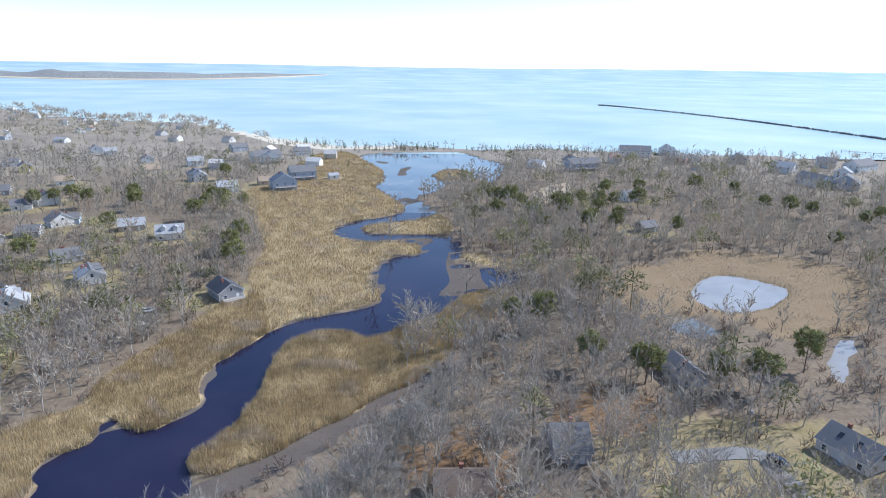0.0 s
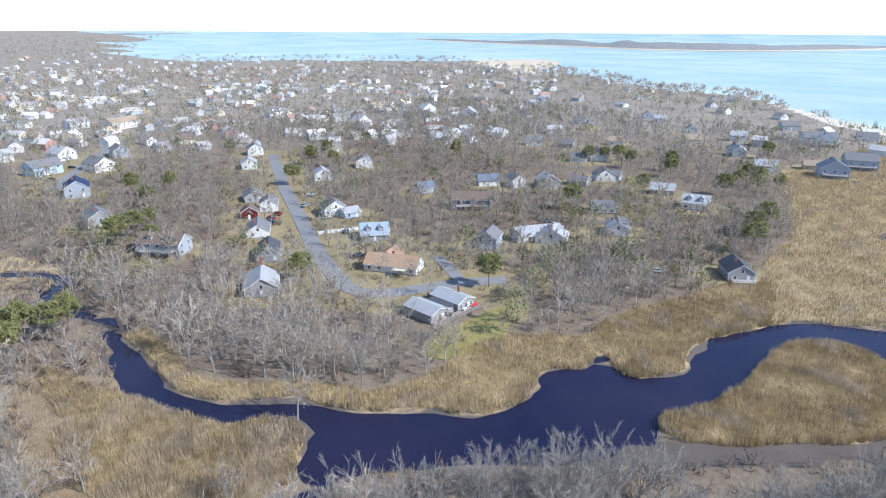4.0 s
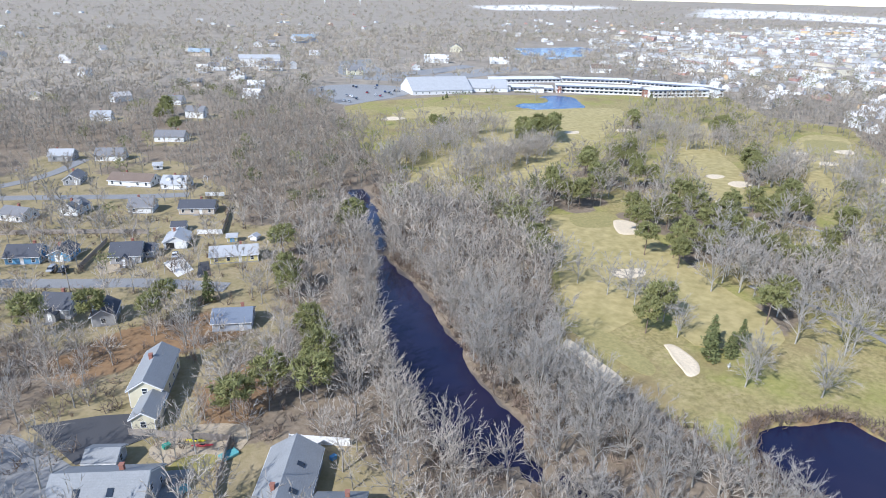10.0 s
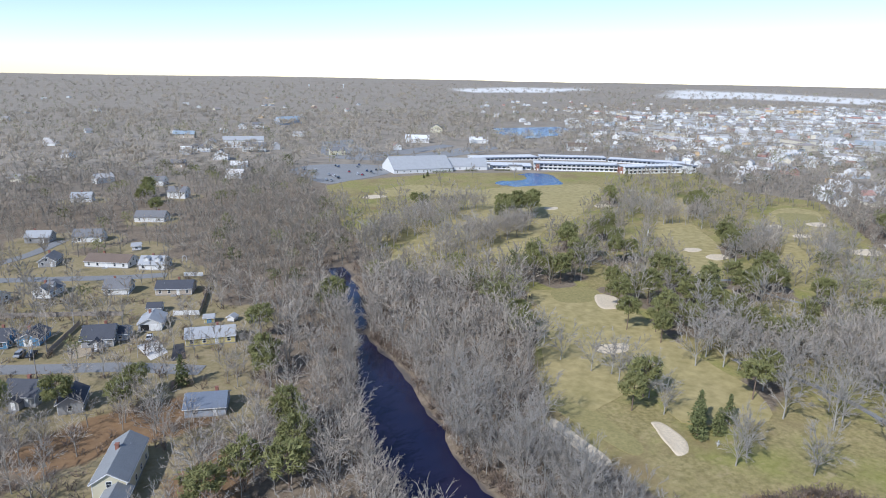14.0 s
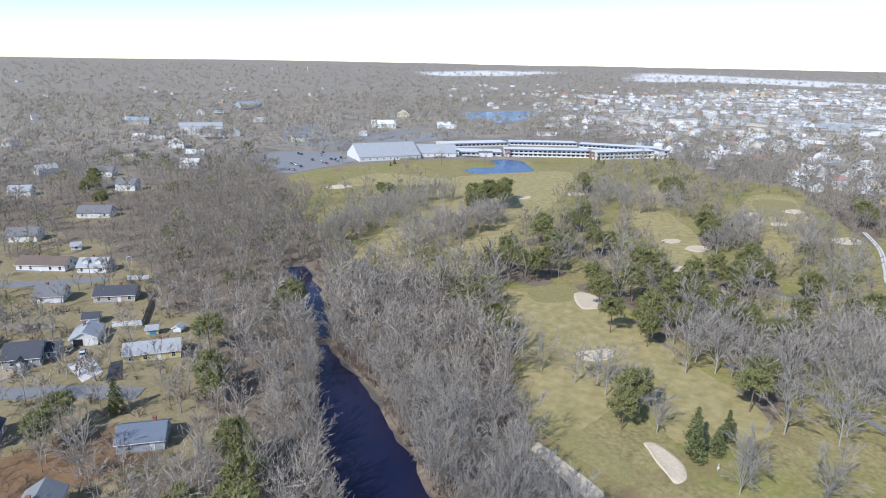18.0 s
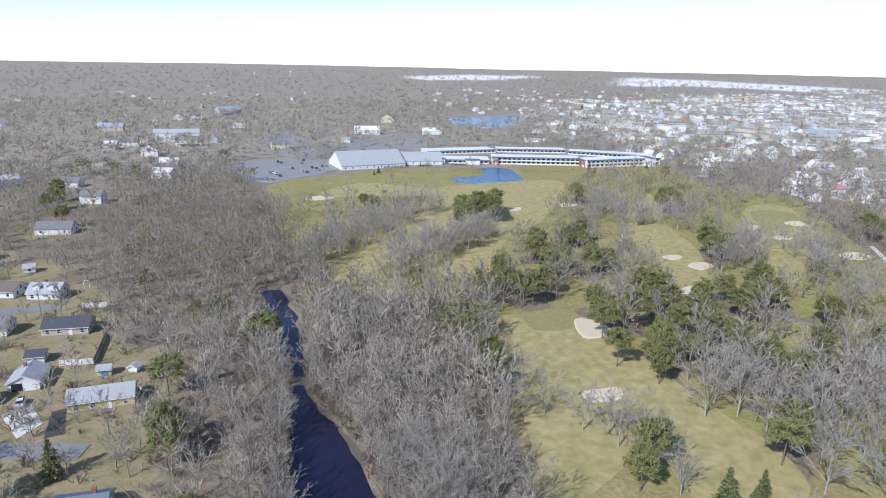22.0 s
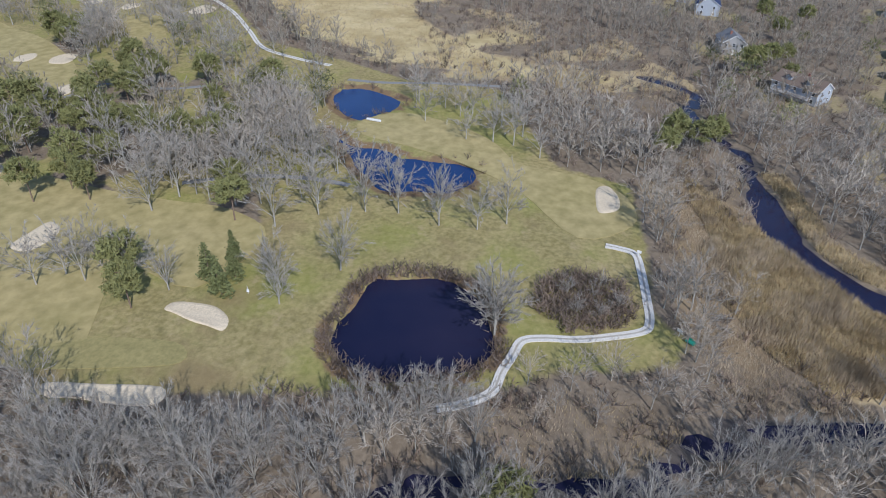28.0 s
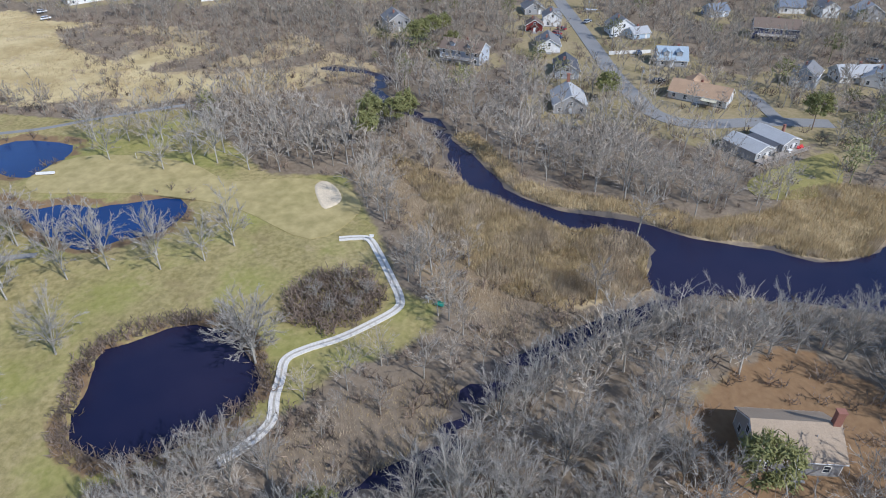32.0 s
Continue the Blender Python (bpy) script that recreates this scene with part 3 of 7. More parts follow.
PINES = [(-294, -311), (-232, -245), (-218, -242), (-193, -233), (-182, -212), (-198, -204), (-209, -205), (-152, -203), (-156, -190), (-168, -173), (-156, -157), (-194, -174), (-190, -165), (-187, -157), (-171, -157), (-177, -143), (-186, -141), (-165, -130), (-160, -138), (-147, -128), (-145, -141), (-175, -125), (-176, -115), (-172, -105), (-184, -104), (-203, -115), (-223, -150), (-232, -147), (-209, -146), (-230, -128), (-260, -191), (-276, -195), (-342, -280), (-325, -273), (-368, -174), (-223, -102), (-149, -93), (-115, -104), (-110, -155), (-106, -147), (-212, -302), (-229, -310), (-193, -289), (-205, -243), (-160, -214)]
PINES += [(-155, -197), (-168, -196), (-226, -243), (-217, -224), (-195, -216), (-199, -170), (-169, -167), (-152, -135), (-189, -148), (-179, -137), (-183, -129), (-200, -154), (-236, -155), (-219, -158), (-267, -200), (-113, -169), (-64, -200), (-302, -320), (-352, -292), (-333, -270), (-370, -179), (-170, -353), (-167, -336), (-24, -435), (-23, -454), (-107, -100), (-140, -90), (-226, -142), (-226, -124), (-216, -146), (-64, -202), (-29, -156), (-187, 24), (-183, 30), (-186, 35), (-178, 19), (-305, 101), (-323, 119), (-333, 104), (19, -161), (2, -161), (32, -161), (-28, -124), (-22, -107), (-14, -111)]
PINES += [(-6, -107), (-26, -115), (-82, 242), (-134, 368), (23, 185), (32, 185), (41, 159), (54, 151), (72, 148), (82, 147), (100, 159), (66, 334), (88, 350), (39, 362), (50, 307), (30, 370), (87, 309), (48, 333), (73, 308), (114, 299), (115, 367), (180, 281), (183, 355), (233, 330), (-226, 348), (-220, 357), (-212, 361), (-197, 350), (-168, 344), (-176, 360), (-130, 346), (-123, 355), (-90, 264), (-89, 274), (-159, 297), (-151, 444), (-110, 348), (-128, 324), (-165, 243), (32, 365), (42, 374), (46, 358), (30, 334), (49, 328), (65, 351)]
PINES += [(72, 359), (82, 368), (91, 361), (99, 361), (92, 324), (77, 317), (103, 397), (128, 409), (165, 412), (187, 403), (196, 352), (205, 345), (217, 318), (-337, 212), (-350, 233), (-323, 219), (-298, 175), (-289, 291), (-174, 102), (-128, 144), (-256, 71), (-262, 80), (-242, 79), (-268, 88), (-45, 28), (-64, -30), (-18, -432), (-25, -458), (-66, -206), (-27, -127), (-30, -161), (-35, -187), (6, -154), (-23, -387)]
SPRUCES = [(-117,-88), (-118,-83), (-112,-84), (-124,-85), (-9,-164)]
THICKET = [(-112,-23), (-121,-20), (-124,-12), (-121,-3), (-114,-1), (-108,-3), (-105,-10), (-105,-16)]
REED_LINK = [(-87, -33), (-89, -23), (-89, -13), (-86, -4), (-82, -1), (-78, -4), (-72, -12), (-70, -18), (-72, -26), (-78, -32)]
MARSH_TOP = [(-376, -68), (-341, -20), (-328, 22), (-266, 41), (-240, 47), (-219, 33), (-222, 7), (-243, -24), (-257, -55), (-319, -59)]

CLEARING = [(-62, 62), (-64, 34), (-52, 22), (-40, 19), (-30, 30), (-38, 50), (-46, 64)]
LEAVES = [[(-66, 58), (-62, 30), (-50, 18), (-36, 24), (-30, 44), (-42, 66)], [(-8, 122), (-6, 108), (12, 104), (18, 120), (6, 130)], [(-16, -140), (-8, -158), (14, -156), (30, -146), (24, -134), (4, -138)], [(-10, -105), (-18, -118), (-12, -128), (0, -122), (0, -106)], [(30, 140), (24, 128), (46, 126), (56, 140), (44, 152)]]
BANK_ROW = [(-72, 2), (-74, 14), (-75, 25), (-75, 38), (-66, 50), (-59, 65), (-52, 76), (-45, 85), (-37, 88), (-28, 85), (-23, 90), (-18, 101), (-7, 118), (3, 141)]
BELT_ROW = [(-71, -96), (-72, -79), (-73, -68), (-74, -57), (-79, -48), (-80, -38), (-76, -31)]
BANK = BANK_ROW + [(0, 165), (-30, 140), (-60, 100), (-85, 70), (-90, 40), (-78, 12)]
BELT = BELT_ROW + [(-95, -25), (-98, -60), (-92, -98)]
PALE_FLATS = [[(-2479, -2378), (-2731, -1873), (-2681, -1231), (-3400, -1500), (-3500, -2500), (-2900, -2800)], [(-1850, -3200), (-2700, -3600), (-2950, -3300), (-2178, -2844), (-1659, -2912)], [(-3000, -300), (-2800, 250), (-3500, 500), (-3800, -300)]]
HOTEL = [(-205, -470), (-215, -545), (-330, -575), (-470, -550), (-525, -430), (-490, -385), (-400, -405), (-300, -465)]
HOUSES = []


def lot(x, y, angle, width, depth, eave, ridge, wall, roof, extra=""):
    """A house of the plan: centre, turn, size, height of the eaves, gable to the front (F) or side (S), colours, additions."""
    HOUSES.append((x, y, angle, width, depth, eave, ridge, wall, roof, extra))


lot(37, -216, 161, 9.8, 8, 2.7, "S", "blue", "dark")
lot(27, -214, 160, 6.2, 8, 2.6, "F", "blue", "dark", "garage")
lot(9, -205, 164, 8.9, 9, 2.8, "S", "grey", "dark", "porch chimney")
lot(3, -206, 162, 4.0, 6, 2.4, "S", "bluegrey", "dark")
lot(-6, -212, 164, 7.0, 9, 2.6, "F", "white", "light", "garage")
lot(-21, -192, 167, 14.3, 7.5, 2.6, "S", "yellow", "light")
lot(-17, -245, 159, 12.8, 8, 2.6, "S", "tan", "dark", "step")
lot(-8, -226, 164, 4.5, 4.5, 2.2, "S", "white", "dark")
lot(-13, -282, 152, 10.7, 8, 2.7, "S", "white", "light", "dormer")
lot(3, -294, 147, 19.0, 9, 2.6, "S", "white", "brown", "step")
lot(26, -306, 165, 6.5, 10, 2.7, "F", "grey", "grey")
lot(-8, -317, 173, 3.9, 4, 2.2, "S", "white", "light")
lot(43, -261, 139, 10.1, 8, 2.6, "S", "white", "grey")
lot(25, -261, 151, 6.5, 9, 2.7, "F", "white", "grey", "dormer")
lot(2, -254, 161, 8.7, 8, 2.7, "S", "white", "grey")
lot(-13, -148, 162, 9.4, 8, 2.6, "S", "bluegrey", "bluegrey")
lot(26, -173, 151, 8.3, 8, 3.0, "S", "grey", "dark", "porch")
lot(16, -164, 170, 5.4, 8, 3.0, "F", "grey", "dark")
lot(7, -126, 162, 6.3, 15, 4.6, "F", "cream", "mid")
lot(9, -115, 160, 4.4, 8, 3.0, "F", "cream", "mid")
lot(17, -104, 157, 5.4, 4.5, 2.4, "S", "bluegrey", "mid")
lot(17, -93, 158, 14.9, 12, 3.0, "S", "bluegrey", "mid", "skylight")
lot(-10, -82, 153, 8.8, 18, 3.2, "F", "grey", "mid", "skylight")
lot(-16, -72, 155, 7.9, 9, 3.0, "S", "grey", "mid")
lot(-162, 132, 30, 19.0, 9, 2.8, "S", "white", "orange", "wing step")
lot(-196, 150, 55, 11.1, 11, 2.7, "S", "grey", "paleblue", "dormer step")
lot(-232, 118, 60, 8.9, 12, 3.0, "F", "white", "grey", "step")
lot(-204, 107, 59, 8.4, 13, 3.2, "F", "bluegrey", "dark")
lot(-177, 89, 60, 10.4, 13, 3.0, "F", "grey", "light", "tall_chimney")
lot(-284, 144, 69, 9.4, 10, 2.8, "F", "grey", "grey")
lot(-235, 81, 36, 17.1, 9, 5.0, "S", "bluegrey", "brown", "white_deck dormer")
lot(-353, 84, 75, 11.3, 14, 5.2, "F", "bluegrey", "navy", "solar step")
lot(-288, 74, 83, 9.7, 12, 5.0, "F", "grey", "grey")
lot(-421, 85, 109, 17.3, 11, 5.0, "S", "paleblue", "grey", "garage")
lot(-411, 112, 103, 12.1, 14, 4.5, "F", "white", "grey", "garage")
lot(-448, 136, 83, 9.5, 14, 5.0, "F", "bluegrey", "grey")
lot(-463, 106, 110, 13.3, 12, 4.5, "F", "white", "light")
lot(-236, 158, 71, 10.7, 9, 4.0, "F", "white", "grey")
lot(-228, 161, 82, 8.1, 7, 2.6, "S", "paleblue", "light")
lot(-201, 212, 46, 18.0, 9, 5.0, "S", "navy", "brown", "white_deck")
lot(-156, 175, 27, 8.1, 10, 4.8, "F", "bluegrey", "grey", "garage")
lot(-228, 254, 55, 11.7, 9, 3.0, "S", "white", "bluegrey")
lot(-215, 262, 64, 7.8, 10, 4.5, "F", "white", "grey")
lot(-150, 197, 63, 19.7, 9, 2.7, "S", "white", "light")
lot(-132, 226, 43, 6.7, 9, 3.5, "F", "white", "light")
lot(-202, 273, 55, 11.7, 10, 4.0, "F", "grey", "light")
lot(-76, 213, 40, 8.7, 11, 3.4, "F", "grey", "dark", "white_deck")
lot(-239, 217, 78, 9.3, 8, 3.0, "S", "bluegrey", "bluegrey")
lot(-292, 375, 45, 11.6, 9, 3.5, "S", "white", "grey")
lot(-482, 443, 83, 15, 10, 6.0, "F", "white", "light")
lot(-561, 316, 96, 18.0, 11, 5.5, "S", "white", "grey", "dormer")
lot(-605, 154, 111, 17.9, 10, 5.0, "S", "white", "light")
lot(-582, 183, 109, 27.5, 12, 5.5, "S", "white", "tan")
lot(-457, 341, 93, 17.5, 10, 4.0, "F", "white", "light")
lot(-431, 451, 31, 18.8, 10, 4.5, "F", "white", "light")
lot(-479, 73, 96, 16.2, 10, 4.5, "S", "white", "light")
lot(-505, 12, 70, 16.4, 9, 3.0, "S", "white", "light")
lot(-411, 34, 81, 16.8, 9, 3.0, "S", "white", "grey")
lot(-436, -71, 97, 22.1, 9, 3.0, "S", "bluegrey", "bluegrey")
lot(-411, -49, 106, 22.2, 9, 3.0, "S", "white", "light")
lot(-456, -34, 106, 12.8, 9, 3.0, "S", "white", "grey")
lot(-409, -31, 104, 13.2, 8, 3.0, "S", "bluegrey", "navy")
lot(89, 119, -65, 11.5, 9, 3.0, "S", "white", "grey", "skylight step")
lot(28, 121, 1, 7.7, 11, 3.0, "S", "bluegrey", "grey", "step")
lot(65, 155, 10, 7.7, 11, 3.0, "F", "bluegrey", "grey", "skylight")
lot(5, 105, 1, 10.9, 9, 3.0, "S", "brown", "brown")
lot(-104, 415, 26, 15.5, 12, 6.0, "F", "bluegrey", "bluegrey", "white_deck")
lot(-100, 454, 26, 17.9, 12, 6.0, "S", "bluegrey", "grey", "white_deck")
lot(-78, 457, 26, 6.9, 6, 2.6, "S", "white", "light")
lot(-137, 403, 26, 12.5, 10, 4.0, "S", "white", "light", "porch")
lot(-168, 440, 27, 8.8, 9, 4.5, "F", "white", "light")
lot(-149, 540, 42, 24.9, 12, 5.0, "S", "white", "grey")
lot(-126, 578, 27, 13.4, 10, 4.0, "S", "white", "grey")
lot(-190, 599, 43, 15.1, 10, 4.0, "S", "bluegrey", "grey")
lot(179, 595, -10, 27.7, 14, 6.0, "S", "white", "grey")
lot(113, 511, 17, 26.2, 12, 6.0, "S", "bluegrey", "grey", "white_deck")
lot(267, 454, -74, 22.6, 12, 5.0, "S", "white", "grey")
lot(283, 442, -34, 16.8, 12, 5.0, "F", "bluegrey", "grey")
lot(347, 528, 32, 30.0, 14, 5.0, "S", "white", "grey")
lot(275, 512, -48, 17.4, 12, 5.0, "S", "white", "light")
lot(104, 314, 24, 9.1, 8, 3.0, "S", "grey", "grey")
lot(117, 391, 22, 10.6, 10, 3.5, "S", "white", "grey")
lot(-144, 201, 36, 6.3, 10, 2.7, "S", "grey", "light", "step")
lot(-49, 38, 59, 12.4, 9, 3.4, "S", "grey", "tan", "tall_chimney step")

lot(-23, -208, 165, 3.2, 2.8, 2.0, "S", "yellow", "light", "blue_door")
lot(-30, -206, 140, 2.4, 2.4, 1.6, "F", "white", "light")
lot(-258, 128, 60, 7.5, 6, 2.8, "F", "red", "brown", "porch")
lot(-262, 140, 60, 8, 9, 4.2, "F", "white", "grey", "dormer")
lot(-232, 346, 30, 10, 8, 3.0, "S", "white", "grey")
lot(-189, 315, 20, 11, 8, 2.8, "S", "paleblue", "grey", "step")
lot(-131, 227, 35, 9, 11, 3.2, "F", "white", "grey", "dormer")
lot(-143, 198, 30, 12, 9, 3.0, "F", "white", "light")
lot(-127, 290, 20, 12, 10, 3.4, "S", "white", "light", "dormer")
lot(-154, 252, 40, 11, 8, 2.8, "S", "white", "grey")
lot(-152, 305, 25, 12, 9, 2.8, "S", "tan", "light")
lot(-193, 290, 15, 10, 8, 2.8, "S", "grey", "grey")
lot(-307, 469, 35, 9, 11, 4.5, "F", "yellow", "grey")
lot(-309, 572, 30, 12, 9, 3.5, "F", "white", "grey")
lot(-290, 560, 30, 10, 9, 4.0, "S", "white", "light")
lot(-334, 495, 25, 11, 9, 3.2, "S", "white", "grey")
lot(-196, 507, 30, 12, 9, 4.5, "S", "white", "light", "porch")
lot(-172, 443, 27, 10, 9, 4.8, "F", "white", "bluegrey", "dormer")
lot(-141, 528, 28, 14, 10, 5.5, "F", "white", "light", "white_deck")
lot(-120, 430, 26, 9, 8, 3.0, "S", "tan", "tan")
lot(-215, 470, 40, 11, 9, 3.4, "S", "tan", "tan")
lot(-250, 420, 30, 11, 9, 3.2, "S", "white", "tan")
lot(-240, 520, 30, 10, 8, 3.4, "F", "white", "grey")
lot(-270, 385, 20, 12, 9, 3.0, "S", "grey", "grey")
lot(108, 534, 10, 12, 10, 5.0, "F", "white", "grey")
lot(215, 612, -8, 14, 10, 5.5, "F", "white", "light", "white_deck")
lot(292, 454, -40, 12, 9, 3.0, "F", "blue", "paleblue")
lot(328, 545, -20, 14, 11, 5.0, "S", "white", "grey")
lot(260, 560, -15, 14, 10, 4.5, "F", "tan", "grey")
lot(310, 490, -35, 12, 10, 4.5, "F", "white", "light")
lot(-42, -448, 150, 12, 9, 4.5, "S", "white", "grey", "garage")
lot(-35, -508, 150, 11, 9, 3.4, "S", "white", "grey")
lot(-148, -700, 160, 24, 11, 6.0, "S", "white", "grey", "white_deck")
lot(-20, -380, 155, 16, 9, 2.8, "S", "white", "grey")
lot(11, -345, 160, 13, 9, 2.8, "S", "white", "grey")
lot(32, -352, 160, 11, 8, 2.8, "S", "grey", "light")
lot(14, -457, 165, 12, 9, 3.0, "S", "white", "light")
lot(-103, -640, 160, 14, 10, 5.5, "F", "white", "grey")
lot(-60, -600, 160, 12, 9, 4.0, "S", "tan", "grey")
lot(-220, -641, 170, 16, 10, 5.0, "S", "cream", "grey")
lot(-312, 233, 60, 10, 9, 4.2, "F", "white", "grey", "dormer")
lot(-368, 250, 60, 11, 9, 4.0, "F", "tan", "grey")
lot(-356, 180, 65, 9, 10, 4.0, "F", "white", "light")
lot(-300, 195, 62, 9, 10, 4.0, "F", "white", "light")
lot(-226, 359, 50, 12, 9, 4.0, "F", "white", "grey", "garage")
lot(-191, 311, 50, 11, 9, 3.4, "F", "white", "grey")
lot(-395, 205, 70, 10, 9, 4.5, "F", "white", "grey")
lot(-470, 190, 80, 12, 9, 3.4, "S", "cream", "brown")
lot(-385, 10, 85, 12, 9, 4.0, "F", "white", "grey")
lot(-440, 20, 85, 14, 9, 4.2, "F", "white", "light")
lot(-288, -1077, 20, 44, 16, 8.0, "S", "bluegrey", "paleblue")
lot(-221, -1001, 165, 16, 12, 6.0, "S", "white", "grey", "white_deck")
lot(-198, -1005, 165, 12, 10, 5.0, "F", "white", "grey")
lot(-146, -745, 165, 44, 12, 8.5, "S", "white", "light", "step")
lot(-112, -752, 75, 34, 11, 6.0, "S", "white", "light")
lot(-96, -715, 165, 18, 10, 5.0, "S", "white", "grey")
lot(-100, -880, 160, 26, 12, 5.0, "S", "tan", "paleblue")
lot(-361, -736, 150, 30, 14, 5.0, "S", "white", "whiteroof")
lot(-458, -867, 150, 18, 12, 6.0, "F", "cream", "grey")
lot(-433, -704, 150, 24, 12, 4.0, "S", "white", "whiteroof")
lot(-500, -591, 150, 22, 12, 5.0, "S", "white", "brown")

# ---- the plan: waters, reed beds, course, shore ----
R_WATER = rounded(RIVER_A + RIVER_C[::-1] + [(-70, 74)] + MUD_NEAR + [(-8, 146), (2, 158)] + ISLE_NEAR[::-1] + RIVER_B[::-1] + [(4, 210), (-21, 222)], steps=3)
C_WATER = rounded(CREEK_A + [(-21, 212), (-2, 197)] + CREEK_B[::-1], steps=3)
U_WATER = rounded(UPPER_L + UPPER_R[::-1], steps=3)
MUD_CHANNEL = ISLE_NEAR + MUD_NEAR[::-1]
LINK_LINE = rounded([(-46, -80), (-58, -60), (-70, -42), (-71, -13), (-80, 2), (-83, 20), (-85, 48)], False)
UP_LINE = rounded(UPSTREAM, False)
UP2_LINE = rounded([(-70, -198), (-77, -222), (-82, -250)], False)
SEA = [(-3614, 1366)] + BAY[:5] + [(-1366, 1882), (-1190, 1653), (-981, 1303), (-858, 1179), (-673, 1068), (-473, 915), (-326, 879), (-270, 813), (-182, 711), (-97, 645), (-30, 658), (30, 632), (66, 638), (102, 651), (148, 632), (211, 631), (251, 612), (317, 621), (345, 585), (400, 573), (700, 540), (1500, 700), (6000, 900), (6000, 6000), (-3000, 6000), (-4163, 3616), (-4854, 3554), (-4671, 2350)]
PONDS = {"pond_1": rounded(POND1), "pond_2": rounded(POND2), "pond_3": rounded(POND3), "pond_4": rounded(HOTEL_POND), "pond_5": rounded(EAST_POND), "pond_6": rounded(EAST_POND2), "pond_8": rounded(EAST_POND3), "pond_7": rounded(FAR_POND)}
REEDS = [REED_SW, REED_NB, REED_TIP, REED_STRIP, REED_N1, REED_N2, REED_E1, REED_E2, REED_ISLE, REED_E3, REED_E4, ISLET, FIELD, REED_LINK]
FAIRWAYS = [FAIR_1, FAIR_H, FAIR_M, FAIR_C, FAIR_2]
ROADS = [(ROAD_W, 6.0), (ROAD_W2, 6.0), (ROAD_W3, 6.0), (ROAD_N, 6.5), (ROAD_N2, 4.5), (ROAD_N3, 7.0), (DRIVE_E, 4.5)]
PATHS = [(PATH_A, 1.8), (PATH_B, 2.0), (PATH_C, 1.8), (PATH_D, 1.8), (PATH_E, 1.8)]
GREENS = [[(-93, -115), (-98, -104), (-98, -88), (-93, -85), (-91, -96), (-90, -113)], [(-148, -185), (-161, -183), (-164, -176), (-153, -168), (-142, -173)], [(-377, -246), (-394, -231), (-365, -212), (-342, -217)]]
YARDS = [[(60, -185), (52, -262), (-25, -264), (-34, -183), (-10, -160), (40, -165)], [(-2, -140), (30, -130), (36, -95), (20, -78), (-22, -70), (-26, -92), (-4, -100)], [(-115, 103), (-114, 123), (-119, 137), (-110, 144), (-104, 134), (-106, 112)], [(60, 128), (56, 104), (80, 92), (100, 112), (88, 132)], [(-150, 122), (-175, 112), (-215, 130), (-290, 160), (-300, 175), (-220, 165), (-170, 160)]]
NEAR_LAWN = [(-200, 10), (-95, 10), (-85, -30), (-80, -125), (-125, -118), (-150, -75), (-200, -60)]


def water_depth(px, py):
    d = depth_in(px, py, R_WATER)
    for o in (C_WATER, U_WATER, rounded(LAGOON), SEA, *PONDS.values()):
        d = np.maximum(d, depth_in(px, py, o))
    for line, half in ((LINK_LINE, 2.5), (UP_LINE, 2.6), (UP2_LINE, 4.0)):
        d = np.maximum(d, half - depth_in(px, py, line, False))
    return np.minimum(d, -depth_in(px, py, rounded(ISLET)))


def far_rise(px, py):
    return 60 * np.clip((np.hypot(px, py) - 2600) / 2250, 0, 1.06) ** 2


def axis(lo, hi, step, end):
    near = np.arange(lo, hi + 0.1, step)
    k = step * 1.22 ** np.arange(1, 60)
    left, right = lo - np.cumsum(k), hi + np.cumsum(k)
    left, right = left[left > -end], right[right < end]
    return np.concatenate([[-end], left[::-1], near, right, [end]])


gx, gy = np.meshgrid(axis(-480, 270, 4.0, 4850), axis(-530, 660, 4.0, 4850))
wd = water_depth(gx, gy)
mud = np.maximum(depth_in(gx, gy, MUD_CHANNEL), depth_in(gx, gy, rounded(MUD_BAR)))
lag = np.minimum(depth_in(gx, gy, rounded(LAGOON)), 30)
bumps = np.array([noise.noise((x * 0.05, y * 0.03, 3.1)) for x, y in zip(gx.ravel(), gy.ravel())]).reshape(gx.shape)
wob = np.array([noise.noise((x * 0.18, y * 0.18, 1.7)) for x, y in zip(gx.ravel(), gy.ravel())]).reshape(gx.shape)
wd = wd + np.where(np.abs(wd) < 8, wob * 1.6, 0)
gz = np.clip(-wd * 0.35 - 0.25, -1.5, 0.3)
gz = np.where(mud > -1, np.maximum(gz, -0.36 + bumps * 0.12), gz)
flats = (lag > 3) | ((gy > 215) & (gy < 440) & (wd > 2) & (gx > -60) & (gx < 60))
gz = np.where(flats & (wd < 40), np.maximum(gz, -0.46 + bumps * 0.22), gz)
gz = np.where(wd < -6, gz + 0.08 * bumps, gz) + far_rise(gx, gy) - np.where((depth_in(gx, gy, SEA) > 30) & (np.hypot(gx, gy) > 900), 12, 0)
zone = {}
reed_in = np.full(gx.shape, -50.0)
for o in [r for r in REEDS if r is not REED_LINK]:
    reed_in = np.maximum(reed_in, depth_in(gx, gy, rounded(o, steps=2)))
tops = depth_in(gx, gy, rounded(MARSH_TOP, steps=2))
reed_in = np.maximum(reed_in, np.where(tops > 0, np.minimum(tops, 2 + 22 * bumps), -50))
around = -depth_in(gx, gy, EAST_POND)
zone["straw"] = np.clip(0.5 + reed_in / 6, 0, 1) * np.where(around < 70, np.clip(0.5 + 0.5 * bumps, 0.2, 0.8), 1.0)
zone["turf"] = np.clip(0.5 + depth_in(gx, gy, GOLF) / 8, 0, 1)
pine_d = np.full(gx.shape, 1e9)
